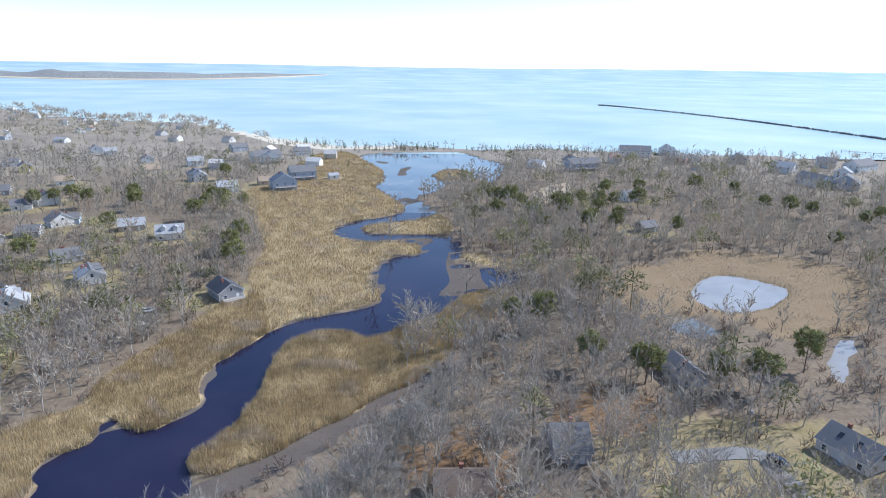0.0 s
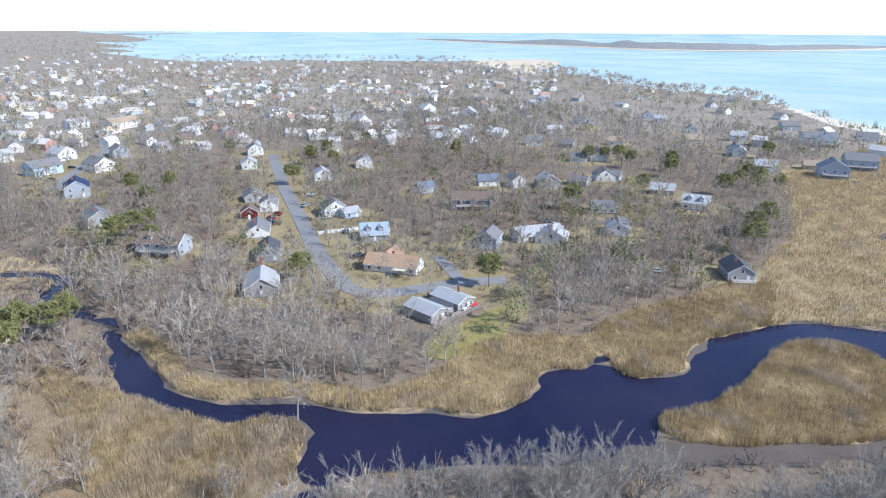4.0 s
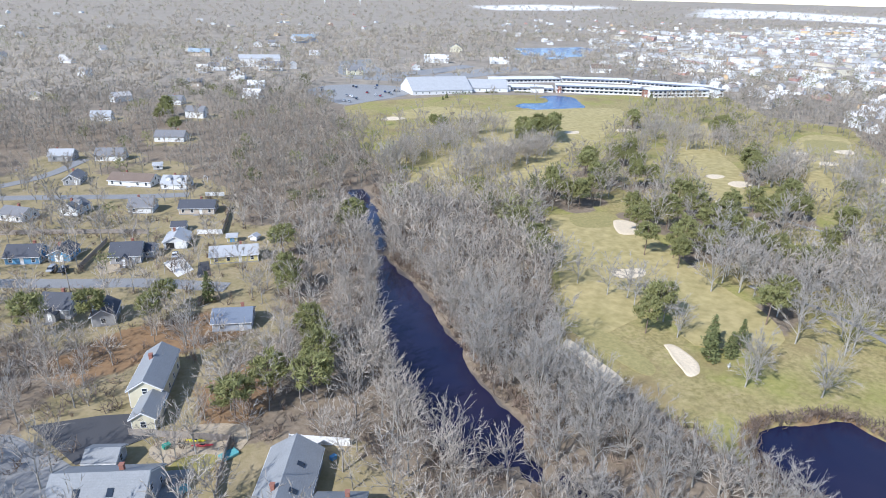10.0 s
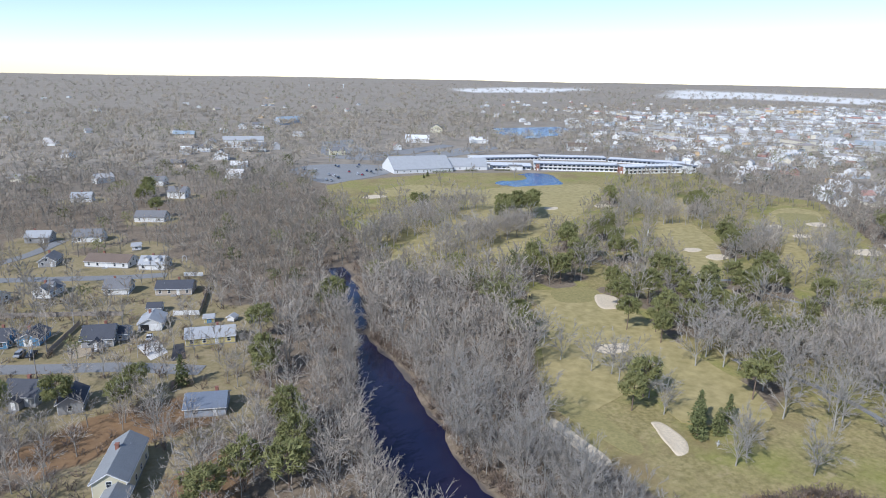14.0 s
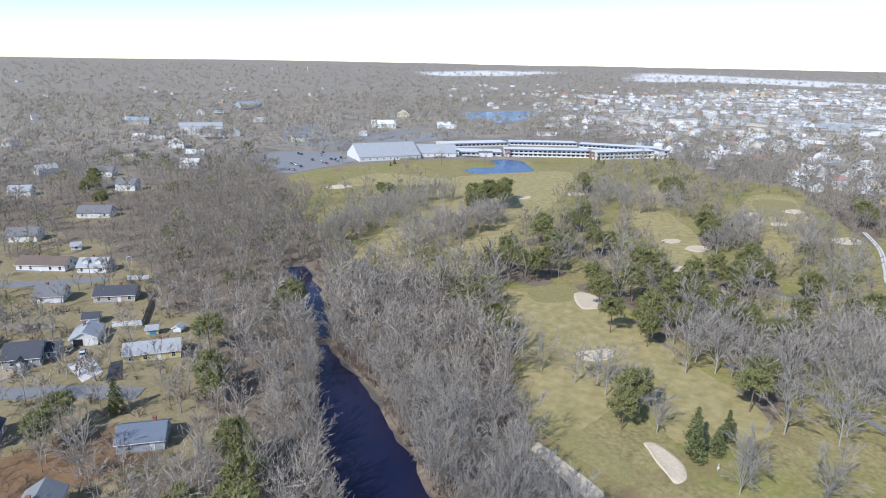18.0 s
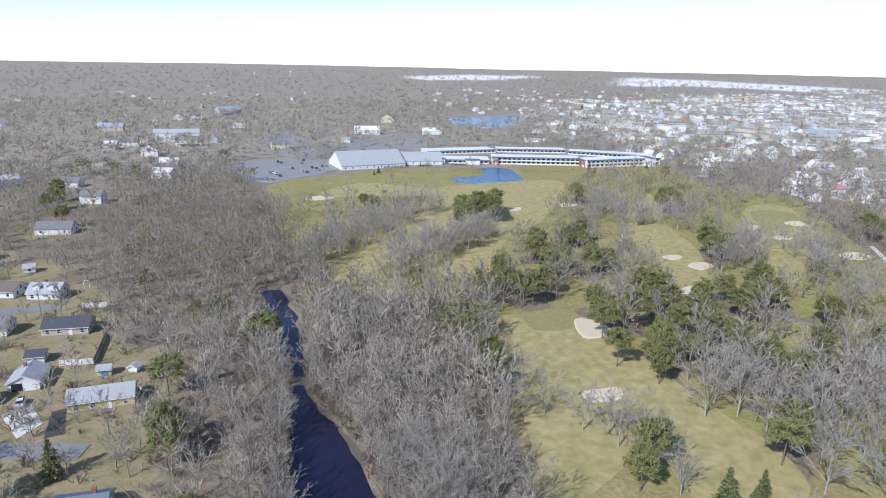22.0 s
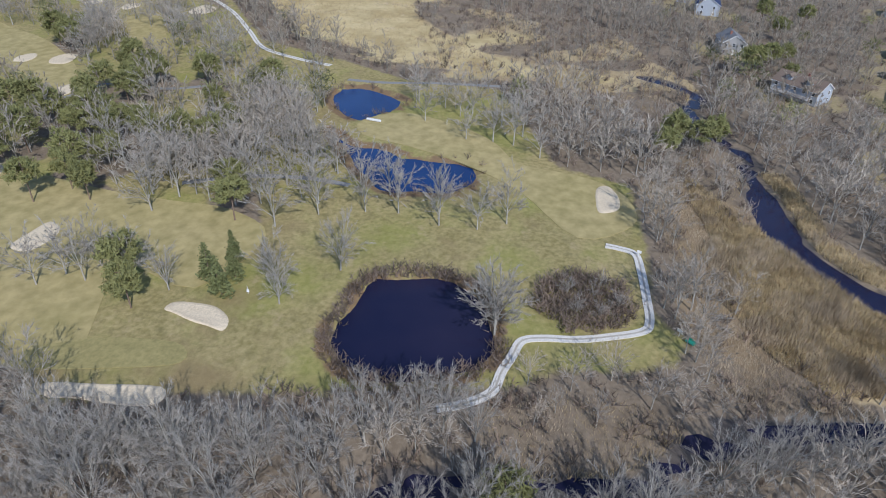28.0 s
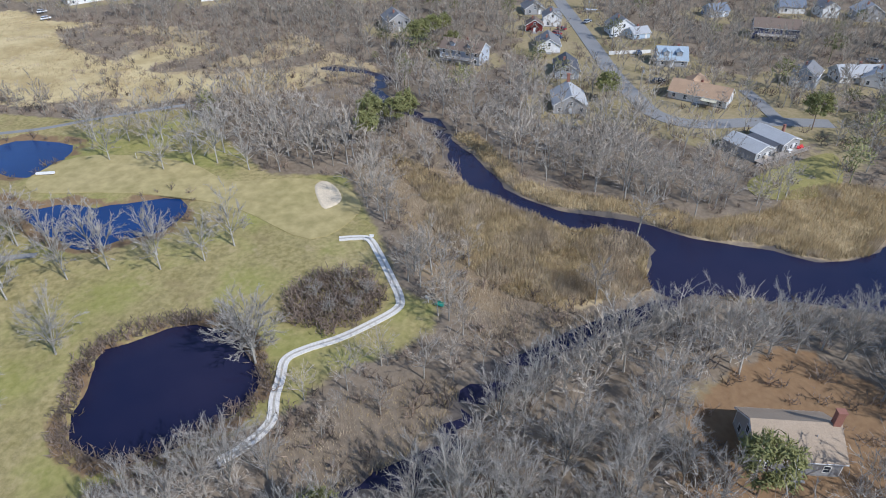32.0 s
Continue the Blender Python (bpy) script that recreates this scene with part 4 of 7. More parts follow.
for x, y in PINES:
    if x < -135 and y < -80:
        pine_d = np.minimum(pine_d, np.hypot(gx - x, gy - y))
zone["turf"] = np.minimum(zone["turf"], np.clip((pine_d - 3.5) / 6, 0, 1))
yd = np.full(gx.shape, -50.0)
for o in YARDS:
    yd = np.maximum(yd, depth_in(gx, gy, o))
for line, half in ROADS:
    yd = np.maximum(yd, 16 - depth_in(gx, gy, line, False))
hx = np.hypot(gx, gy)
for row in HOUSES:
    if -12 < row[0] < 82 and 88 < row[1] < 190:
        continue
    yd = np.maximum(yd, 15 - np.hypot(gx - row[0], gy - row[1]))
zone["yard"] = np.clip(0.5 + yd / 12, 0, 1)
TOWN = [(-560, -640), (-760, -330), (-900, -150), (-1300, 0), (-2300, -100), (-3300, -900), (-2400, -1500), (-1150, -1250), (-800, -1000)]
zone["town"] = np.clip(0.4 + (depth_in(gx, gy, TOWN) + 250 * bumps) / 400, 0, 0.8)
zone["wood"] = np.clip((hx - 430) / 200, 0, 0.9)
in_field = depth_in(gx, gy, rounded(FIELD, steps=2))
in_top = np.maximum(depth_in(gx, gy, MARSH_TOP), depth_in(gx, gy, MARSH_MID))
zone["hay"] = np.clip(0.5 + np.maximum(in_field + 8 * bumps, np.minimum(in_top, 2 - 0.3 * np.maximum(0, -in_field) + 28 * bumps)) / 12, 0, 1)
zone["fallow"] = np.clip(0.5 + (np.maximum(depth_in(gx, gy, REED_E4) * 2 + 8, np.maximum(depth_in(gx, gy, SCRUB_SW), depth_in(gx, gy, REED_SW) - 3)) + 14 * bumps) / 12, 0, 0.85)
zone["pale"] = np.zeros(gx.shape)
for o in PALE_FLATS:
    zone["pale"] = np.maximum(zone["pale"], np.clip(0.5 + depth_in(gx, gy, o) / 240, 0, 1))
lv = np.full(gx.shape, -50.0)
for o in LEAVES:
    lv = np.maximum(lv, depth_in(gx, gy, o))
zone["leaf"] = np.clip(0.5 + lv / 8, 0, 1)
zone["beach"] = np.clip(0.5 + (np.maximum(depth_in(gx, gy, BEACH), depth_in(gx, gy, SPIT)) + 4) / 8, 0, 1)
near_water = np.where((gy < 640) & (wd > -0.3), 1.0, 0.0)
pd = np.full(gx.shape, -99.0)
for o in PONDS.values():
    pd = np.maximum(pd, depth_in(gx, gy, o))
near_water = np.where(pd > -8, 0.0, near_water)
zone["rim"] = np.clip(1 - np.abs(pd + 1.0) / 3.6, 0, 1) * np.where((gy < -300) | (gy > 60), 0.0, 1.0)
zone["ooze"] = np.clip(np.maximum(near_water, np.where(mud > -1, 1, 0)), 0, 1) * (depth_in(gx, gy, SEA) < -15)
ny, nx = gx.shape
idx = np.arange(nx * ny).reshape(ny, nx)
a, b, c, d = idx[:-1, :-1].ravel(), idx[:-1, 1:].ravel(), idx[1:, 1:].ravel(), idx[1:, :-1].ravel()
ground = tri_mesh("ground", np.stack([gx, gy, gz], -1).reshape(-1, 3), np.concatenate([np.stack([a, b, c], 1), np.stack([a, c, d], 1)]), M["land"])
ground.polygons.foreach_set("use_smooth", [True] * len(ground.polygons))
for key, val in zone.items():
    ground.attributes.new(key, "FLOAT", "POINT").data.foreach_set("value", val.ravel().astype(np.float32))
tagged(new("ground", ground), "flat late-winter land with leaf litter, straw and dry turf", "ground", kind="structure")


def flat(name, outline, z, material, kind="structure", label="", category="", steps=4):
    """A thin sheet of the outline, rounded."""
    p = rounded(outline, steps=steps)
    tris = geometry.tessellate_polygon([[Vector((x, y, 0)) for x, y in p]])
    k = len(p)
    verts = [(x, y, z) for x, y in p] + [(x, y, z - 0.3) for x, y in p]
    faces = [tuple(t) for t in tris] + [(i, (i + 1) % k, k + (i + 1) % k, k + i) for i in range(k)]
    me = mesh_of(name, verts, faces, material)
    bm = bmesh.new()
    bm.from_mesh(me)
    bmesh.ops.recalc_face_normals(bm, faces=bm.faces)
    bm.to_mesh(me)
    bm.free()
    return tagged(new(name, me), label, category, kind=kind)


WATER_Z = -0.4


def sheet(name, x0, x1, y0, y1, material, label):
    me = mesh_of(name, [(x0, y0, WATER_Z), (x1, y0, WATER_Z), (x1, y1, WATER_Z), (x0, y1, WATER_Z)], [(0, 1, 2, 3)], material)
    return tagged(new(name, me), label, "water", kind="structure")


sheet("river_water", -300, 160, -280, 618, M["river"], "dark tidal river winding through tan reed marsh to the sea")
lagoon = sheet("lagoon_water", -130, 70, 352, 618, M["lagoon"], "shallow pale tidal lagoon with mud flats behind the beach")
lagoon.location.z = 0.015
for level, (nm, o) in enumerate(PONDS.items()):
    lo, hi = np.min(o, 0) - 2, np.max(o, 0) + 2
    # the materials mostly differ by how much sky each pond reflects
    me = mesh_of(nm, [(lo[0], lo[1], WATER_Z + 0.02 + level * 0.006), (hi[0], lo[1], WATER_Z + 0.02 + level * 0.006), (hi[0], hi[1], WATER_Z + 0.02 + level * 0.006), (lo[0], hi[1], WATER_Z + 0.02 + level * 0.006)], [(0, 1, 2, 3)], M[dict(pond_1="river", pond_4="pond_sky_blue", pond_7="pond_sky_blue", pond_5="pond_sky_pale", pond_6="pond_sky_pale", pond_8="pond_ice").get(nm, "pond")])
    tagged(new(nm, me), "still pond with a brown reedy rim, mostly coloured as reflected sky", "pond", kind="structure")
sx, sy = np.meshgrid(np.linspace(-4850, 4850, 60), np.linspace(600, 4850, 50))
sidx = np.arange(sx.size).reshape(sx.shape)
a, b, c, d = sidx[:-1, :-1].ravel(), sidx[:-1, 1:].ravel(), sidx[1:, 1:].ravel(), sidx[1:, :-1].ravel()
sea = tri_mesh("sea", np.stack([sx, sy, WATER_Z + 0.1 + far_rise(sx, sy)], -1).reshape(-1, 3), np.concatenate([np.stack([a, b, c], 1), np.stack([a, c, d], 1)]), M["sea"])
tagged(new("sea", sea), "bright turquoise sea with shallow sandy streaks", "water", kind="structure")

LAND_Z = 0.42
for o in FAIRWAYS:
    flat("fairway", o, LAND_Z - 0.04, M["fair"], label="mown tan and green golf fairway", category="fairway")


def ribbon(name, line, width, z, material, label, category):
    p = rounded(line, False, 6)
    t = np.gradient(p, axis=0)
    t /= np.linalg.norm(t, axis=1)[:, None]
    nrm = np.stack([-t[:, 1], t[:, 0]], 1)
    v, f = [], []
    for (x, y), (u, w) in zip(p, nrm):
        h = width / 2
        v += [(x - u * h, y - w * h, z - 0.3), (x - u * h, y - w * h, z), (x + u * h, y + w * h, z), (x + u * h, y + w * h, z - 0.3)]
    for i in range(len(p) - 1):
        for k in range(3):
            f.append((4 * i + k, 4 * i + k + 1, 4 * i + k + 5, 4 * i + k + 4))
    return tagged(new(name, mesh_of(name, v, f, material)), label, category, kind="structure")


for i, (line, w) in enumerate(ROADS):
    ribbon("road", line, w, LAND_Z + 0.02 + i * 0.008, M["asphalt"], "weathered grey asphalt street without markings", "road")
for line, w in PATHS:
    pale = line is PATH_A or line is PATH_B
    ribbon("cart_path", line, w, LAND_Z + 0.05, M["gravel" if pale else "asphalt"], ("pale gravel" if pale else "grey paved") + " golf cart path winding over turf", "path")
    if pale:
        ribbon("path_crown", line, 0.4, LAND_Z + 0.065, M["rut"], "greyer middle strip between two wheel tracks", "path")
for o in GREENS:
    flat("putting_green", o, LAND_Z - 0.02, M["green"], label="smooth mown putting green beside the rough", category="green")
flat("parking_lot", LOT, LAND_Z + 0.02, M["lot"], label="large faded grey asphalt parking lot", category="parking lot")
flat("parking_lot", LOT2, LAND_Z + 0.04, M["lot"], label="long grey asphalt road and parking strip", category="parking lot")
flat("parking_lot", LOT3, LAND_Z + 0.03, M["lot"], label="pale grey yard and road behind the hotel", category="parking lot", steps=1)
flat("driveway", [(0, -197), (-6, -200), (-8, -188), (-3, -184)], LAND_Z - 0.01, M["gravel"], label="pale concrete driveway beside the garage", category="driveway", steps=1)
flat("driveway", [(-10, -193), (-13, -193), (-12, -181), (-8, -181)], LAND_Z - 0.01, M["blacktop"], label="dark asphalt driveway beside the yellow house", category="driveway", steps=1)
flat("driveway", [(30, -122), (22, -106), (9, -109), (12, -118), (18, -120)], LAND_Z - 0.01, M["blacktop"], label="dark asphalt driveway with pale stone edging", category="driveway", steps=1)
flat("driveway", [(36, -122), (22, -105), (21, -97), (30, -92), (40, -98)], LAND_Z - 0.012, M["asphalt"], label="grey gravel forecourt under the trees", category="driveway")
flat("patio", [(3, -96), (12, -99), (15, -92), (6, -89)], LAND_Z + 0.01, M["lot"], label="grey slab patio behind the house", category="patio", steps=1)
flat("lawn", [(-1, -98), (5, -100), (8, -96), (2, -93)], LAND_Z + 0.0, M["lawn"], label="small green lawn in the back yard", category="lawn")
flat("driveway", [(18, -205), (13, -207), (11, -198), (17, -195)], LAND_Z - 0.01, M["dirt"], label="bare sandy front yard beside the grey house", category="yard")
flat("driveway", [(2, -109), (-8, -104), (-4, -97), (6, -98), (10, -105)], LAND_Z - 0.01, M["dirt"], label="pale sandy back yard with grass patches", category="yard")


def bunker(outline, steps=4):
    p = rounded(outline, steps=steps)
    c = p.mean(0)
    v, f = [], []
    k = len(p)
    for s, z in ((1.1, LAND_Z - 0.1), (1.0, LAND_Z + 0.16), (0.8, LAND_Z + 0.06), (0.4, LAND_Z + 0.03)):
        v += [(*(c + (q - c) * s), z) for q in p]
    for r in range(3):
        f += [(r * k + i, r * k + (i + 1) % k, (r + 1) * k + (i + 1) % k, (r + 1) * k + i) for i in range(k)]
    v.append((*c, LAND_Z + 0.03))
    f += [(3 * k + i, 3 * k + (i + 1) % k, 4 * k) for i in range(k)]
    return tagged(new("sand_bunker", mesh_of("sand_bunker", v, f, M["sand"], True)), "pale sand bunker with a grassy lip", "bunker", group="bunkers on the course")


for o in (BUNK_A, BUNK_G, BUNK_R, BUNK_B, BUNK_D):
    bunker(o)
for x, y, r in ((-331, -200, 5), (-368, -215, 6), (-338, -222, 5), (-329, -164, 7), (-250, -205, 4.5), (-250, -190, 5.5), (-162, -400, 7), (-251, -318, 5), (-287, -311, 6), (-220, -172, 5)):
    bunker([(x + r * math.cos(q) * random.uniform(0.8, 1.3), y + r * 0.75 * math.sin(q) * random.uniform(0.8, 1.2)) for q in np.linspace(0, 5.4, 7)])

flat("sand_spit", [(-1250, 1350), (-1210, 1540), (-1070, 1480), (-850, 1090), (-880, 1060), (-1030, 1150)], 0.8, M["sand"], label="long pale sand spit in the bay", category="sand")

# ---- island, jetty, far shores ----
ridge = rounded(ISLAND, False, 8)
v, f = [], []
nr = 9
for i, (x, y) in enumerate(ridge):
    end = min(1, 4 * min(i, len(ridge) - 1 - i) / len(ridge))
    out = np.array([x, y]) / np.hypot(x, y) * (0.12 + 0.88 * end)
    for k in range(nr):
        s = k / (nr - 1)
        h = 34 * end * math.sin(math.pi * min(1, s * 1.15 + 0.02)) * (0.7 + 0.5 * noise.noise((i * 0.35, k * 0.6, 5)))
        q = np.array([x, y]) + out * s * 420
        if k == 1:
            h = 1.5
        v.append((*q, max(h, -2) + far_rise(*q) - 1 + (3 if 0 < k < nr - 1 else 0)))
for i in range(len(ridge) - 1):
    for k in range(nr - 1):
        f.append((i * nr + k, (i + 1) * nr + k, (i + 1) * nr + k + 1, i * nr + k + 1))
# island woods lightened for haze over the sea, hue kept neutral
M["farwood"] = plain("farwood", (0.21, 0.22, 0.215), (0.33, 0.335, 0.315), 0.02, 0.1, 0.95)
isle = mesh_of("backdrop_island", v, f, [M["farwood"], M["sand"]], True)
isle.polygons.foreach_set("material_index", [1 if i % (nr - 1) == 0 else 0 for i in range(len(f))])
tagged(new("backdrop_island", isle), "low wooded island across the sea", "island", kind="structure")
jl = rounded(JETTY, False, 40)
bm = bmesh.new()
for x, y in jl:
    for q in range(3):
        r = random.uniform(0.6, 1.25)
        mm = Matrix.LocRotScale((x + random.uniform(-1.2, 1.2), y + random.uniform(-4, 4), 0.4 + random.uniform(-0.3, 0.7)), Euler([random.uniform(0, 6) for _ in range(3)]), (r * 1.6, r * 1.6, r))
        bmesh.ops.create_cube(bm, size=1.4, matrix=mm)
tagged(new("jetty", bm_mesh("jetty", bm, M["rock"])), "long dark stone jetty running into the sea", "jetty", kind="stuff")

# ---- trees ----
RNG = np.random.default_rng(7)


class Wood:
    """Collects the triangles of limbs and twigs."""

    def __init__(self):
        self.v, self.f, self.stem = [], [], []

    def limb(self, a, b, ra, rb, sides=3):
        a, b = np.asarray(a, float), np.asarray(b, float)
        t = (b - a) / (np.linalg.norm(b - a) + 1e-9)
        u = np.cross(t, (0.31, 0.95, 0.05) if abs(t[2]) > 0.8 else (0, 0, 1.0))
        u /= np.linalg.norm(u)
        w = np.cross(t, u)
        o = len(self.v)
        for k in range(sides):
            q = 2 * math.pi * k / sides
            r = u * math.cos(q) + w * math.sin(q)
            self.v += [a + r * ra, b + r * rb]
            self.stem += [1.0, 1.0]
        for k in range(sides):
            i, j = o + 2 * k, o + 2 * ((k + 1) % sides)
            self.f += [(i, j, j + 1), (i, j + 1, i + 1)]

    def twig(self, a, b, w, facing=None, stem=0.0):
        """A thin pointed sliver, turned at random or broadly towards the way it faces."""
        s = RNG.normal(size=3)
        if facing is not None:
            s = s * 0.4 + facing
        s = np.cross(s, b - a)
        s *= w / (np.linalg.norm(s) + 1e-9) / 2
        o = len(self.v)
        self.v += [a - s, a + s, b]
        self.stem += [stem] * 3
        self.f.append((o, o + 1, o + 2))


def turn_from(d, spread, up=0.0):
    n = RNG.normal(size=3)
    n -= d * (n @ d)
    n /= np.linalg.norm(n) + 1e-9
    k = d * math.cos(spread) + n * math.sin(spread)
    k[2] += up
    return k / np.linalg.norm(k)


def fill_crown(crown, h, count, w, wide=0.36, short=1.0, wild=0.35):
    """Fine outward twigs filling a rounded crown."""
    c = np.array([0, 0, h * 0.6])
    for _ in range(count):
        d = RNG.normal(size=3)
        d /= np.linalg.norm(d)
        if d[2] < -0.55:
            d[2] = -d[2]
        p = c + d * RNG.uniform(0.3, 1.0) ** 0.6 * np.array([h * wide, h * wide, h * 0.36]) * RNG.uniform(0.85, 1.1)
        out = d + np.array([0, 0, 0.6]) + RNG.normal(0, wild, 3)
        out /= np.linalg.norm(out)
        ln = h * RNG.uniform(0.07, 0.17) * short
        crown.twig(p - out * ln * 0.6, p + out * ln * 0.5, w * RNG.uniform(0.7, 1.3), d + np.array([0, 0, 0.5]))


def wood_tree(h, limbs, subs, twigs, w, stem_w, wide=0.0, solid=False):
    """A leafless tree: a vase of rising limbs that carry sprays of fine twigs in a rounded crown. Trunk and crown."""
    trunk, b = Wood(), Wood()
    fork = h * RNG.uniform(0.16, 0.34)
    crown_r = h * (wide or RNG.uniform(0.26, 0.36))
    lean = RNG.normal(0, 0.035, 2) * h
    turn = RNG.uniform(0, 6.283)
    r0 = 0.0125 * h
    trunk.limb((0, 0, -0.3), (lean[0] * 0.3, lean[1] * 0.3, fork), r0 * 1.2, r0 * 0.8, 5 if solid else 3)
    for i in range(limbs):
        a = math.sqrt((i + 0.5) / limbs)
        q = turn + 2.4 * i + RNG.uniform(-0.4, 0.4)
        out = np.array([math.cos(q), math.sin(q), 0.0])
        end = out * crown_r * a * RNG.uniform(0.85, 1.1) + np.array([lean[0], lean[1], h * (0.97 - 0.52 * a * a) * RNG.uniform(0.92, 1.05)])
        root = np.array([lean[0] * 0.3, lean[1] * 0.3, fork]) * RNG.uniform(0.6, 1.0)
        mid = root + (end - root) * 0.5 - out * crown_r * a * 0.1 + RNG.normal(0, 0.02 * h, 3)
        if solid:
            trunk.limb(root, mid, r0 * 0.5, r0 * 0.3, 3)
            trunk.limb(mid, end, r0 * 0.3, r0 * 0.07, 3)
        else:
            b.twig(root, mid + (mid - root) * 0.15, stem_w * 1.5, None, 0.8)
            b.twig(mid, end, stem_w, None, 0.5)
        face = out * a + np.array([0, 0, 0.5])
        way = (end - mid) / np.linalg.norm(end - mid)
        for _ in range(subs):
            k = RNG.uniform(-0.45, 0.95)
            p = mid + (end - mid) * k if k > 0 else mid + (mid - root) * k
            d3 = turn_from(way, RNG.uniform(0.3, 1.15), 0.2) + out * 0.25
            d3 /= np.linalg.norm(d3)
            l3 = h * RNG.uniform(0.11, 0.2) * (1 if wide < 0.4 else 1.15)
            e3 = p + d3 * l3
            if solid:
                b.limb(p, e3, stem_w * 0.42, stem_w * 0.12, 3)
            else:
                b.twig(p, e3, w * 1.1, face, 0.25)
            for _ in range(twigs):
                p4 = p + (e3 - p) * RNG.uniform(0.2, 1.0)
                b.twig(p4, p4 + turn_from(d3, RNG.uniform(0.25, 0.9), 0.2) * h * RNG.uniform(0.045, 0.095), w * RNG.uniform(0.8, 1.2), face)
    return trunk, b


def needle_tree(h, clumps, blades, conical=False, grow=1.0):
    trunk, crown = Wood(), Wood()
    trunk.limb((0, 0, -0.3), (RNG.normal(0, 0.2), RNG.normal(0, 0.2), h * 0.9), 0.016 * h, 0.005 * h, 5)
    wide, tall = RNG.uniform(0.25, 0.33), RNG.uniform(0.24, 0.32)
    for i in range(clumps):
        q = RNG.uniform(0, 6.283)
        if conical:
            s = (i + 0.5) / clumps
            z = h * (0.06 + 0.94 * s)
            r = h * 0.24 * (1 - s) ** 0.85 * RNG.uniform(0.55, 1.0)
            size = h * 0.085 * (1.2 - 0.7 * s) * grow
            out = np.array([math.cos(q), math.sin(q), 0.0])
        else:
            k = 1 - 1.7 * (i + 0.5) / clumps
            flat_r = math.sqrt(max(0.0, 1 - k * k))
            q = 2.4 * i + RNG.uniform(-0.5, 0.5)
            deep = RNG.uniform(0.62, 1.06)
            z = h * (0.64 + tall * k * deep)
            r = h * wide * flat_r * deep
            size = h * RNG.uniform(0.07, 0.115) * grow
            out = np.array([math.cos(q) * flat_r, math.sin(q) * flat_r, k])
        c = np.array([r * math.cos(q), r * math.sin(q), z])
        if not conical and i % 4 == 0 and clumps > 20:
            trunk.limb((0, 0, z - 0.1 * h), c, 0.006 * h, 0.002 * h, 3)
        for _ in range(blades):
            d = RNG.normal(size=3)
            if conical:
                d[2] = d[2] * 0.35 - 0.1
                d /= np.linalg.norm(d)
                p = c + RNG.normal(0, size * 0.5, 3) * (1, 1, 0.7)
                crown.twig(p - d * size * 0.2, p + d * size * 0.9, size * 0.55)
            else:
                d = d + out * 0.7 + np.array([0, 0, 0.35])
                d /= np.linalg.norm(d)
                p = c + RNG.normal(0, size * 0.42, 3) * (1, 1, 0.6)
                crown.twig(p - d * size * 0.3, p + d * size * 0.62, size * 0.25, out * 0.5 + np.array([0, 0, 0.5]))
    return trunk, crown


def tree_thing(name, made, bark, leaf, label, category):
    root = new(name)
    root.empty_display_size = 0.5
    (tv, tf), (cv, cf) = (made[0].v, made[0].f), (made[1].v, made[1].f)
    part("trunk", tri_mesh("trunk", tv, tf, bark), root)
    part("crown", tri_mesh("crown", cv, cf, leaf), root)
    return tagged(root, label, category)


HOUSES_XY = np.array([(h[0], h[1]) for h in HOUSES] + [(-126, 113), (-126, 121), (-126, 129), (-117, 116), (-117, 126)], float)


def keep_out(px, py):
    """Distance left to waters, roads and paths, in metres; negative on them."""
    free = -water_depth(px, py) - 0.7
    for line, w in ROADS + PATHS:
        free = np.minimum(free, depth_in(px, py, line, False) - w / 2 - 1.5)
    for o in (LOT, LOT2, LOT3):
        free = np.minimum(free, -depth_in(px, py, o))
    return free


def jitter_grid(x0, x1, y0, y1, step):
    px, py = np.meshgrid(np.arange(x0, x1, step), np.arange(y0, y1, step))
    px, py = px.ravel(), py.ravel()
    return px + RNG.uniform(-0.48, 0.48, len(px)) * step, py + RNG.uniform(-0.48, 0.48, len(py)) * step


px, py = jitter_grid(-520, 330, -560, 660, 6.5)
qx, qy = jitter_grid(-190, 170, -215, 240, 9.5)
px, py = np.concatenate([px, qx]), np.concatenate([py, qy])
free = keep_out(px, py)
house_d = np.full(px.shape, 1e9)
for hx_, hy_ in HOUSES_XY:
    house_d = np.minimum(house_d, np.hypot(px - hx_, py - hy_))
reedd = np.full(px.shape, -99.0)
for o in REEDS:
    reedd = np.maximum(reedd, depth_in(px, py, o))
marsh = np.maximum(depth_in(px, py, MARSH_MID), depth_in(px, py, MARSH_TOP))
golf = depth_in(px, py, GOLF)
lawn = depth_in(px, py, NEAR_LAWN)
fair = np.full(px.shape, -99.0)
for o in FAIRWAYS:
    fair = np.maximum(fair, depth_in(px, py, o))
yardd = np.full(px.shape, -99.0)
for o in YARDS:
    yardd = np.maximum(yardd, depth_in(px, py, o))
chance = np.where(golf > 0, 0.4, 1.0)
chance = np.where((golf > 0) & (lawn > 0), 0.0, chance)
chance = np.where(fair > -2, 0.0, chance)
chance = np.where((reedd > 0), 0.0, chance)
chance = np.where(depth_in(px, py, REED_LINK) > 0, 0.35, chance)
chance = np.where((marsh > 0), np.where(depth_in(px, py, FIELD) > -25, 0.15, 0.75), chance)
chance = np.where(depth_in(px, py, SCRUB_SW) > 0, 0.16, chance)
chance = np.where(yardd > 0, 0.58, chance)
chance = np.where((py < -385) & (golf > -10), 0.02, chance)
chance = np.where(house_d < 8.5, 0.0, np.where(house_d < 15, chance * np.where(yardd > 0, 0.75, 0.38), np.where((house_d < 30) & (yardd < 0), chance * 0.75, chance)))
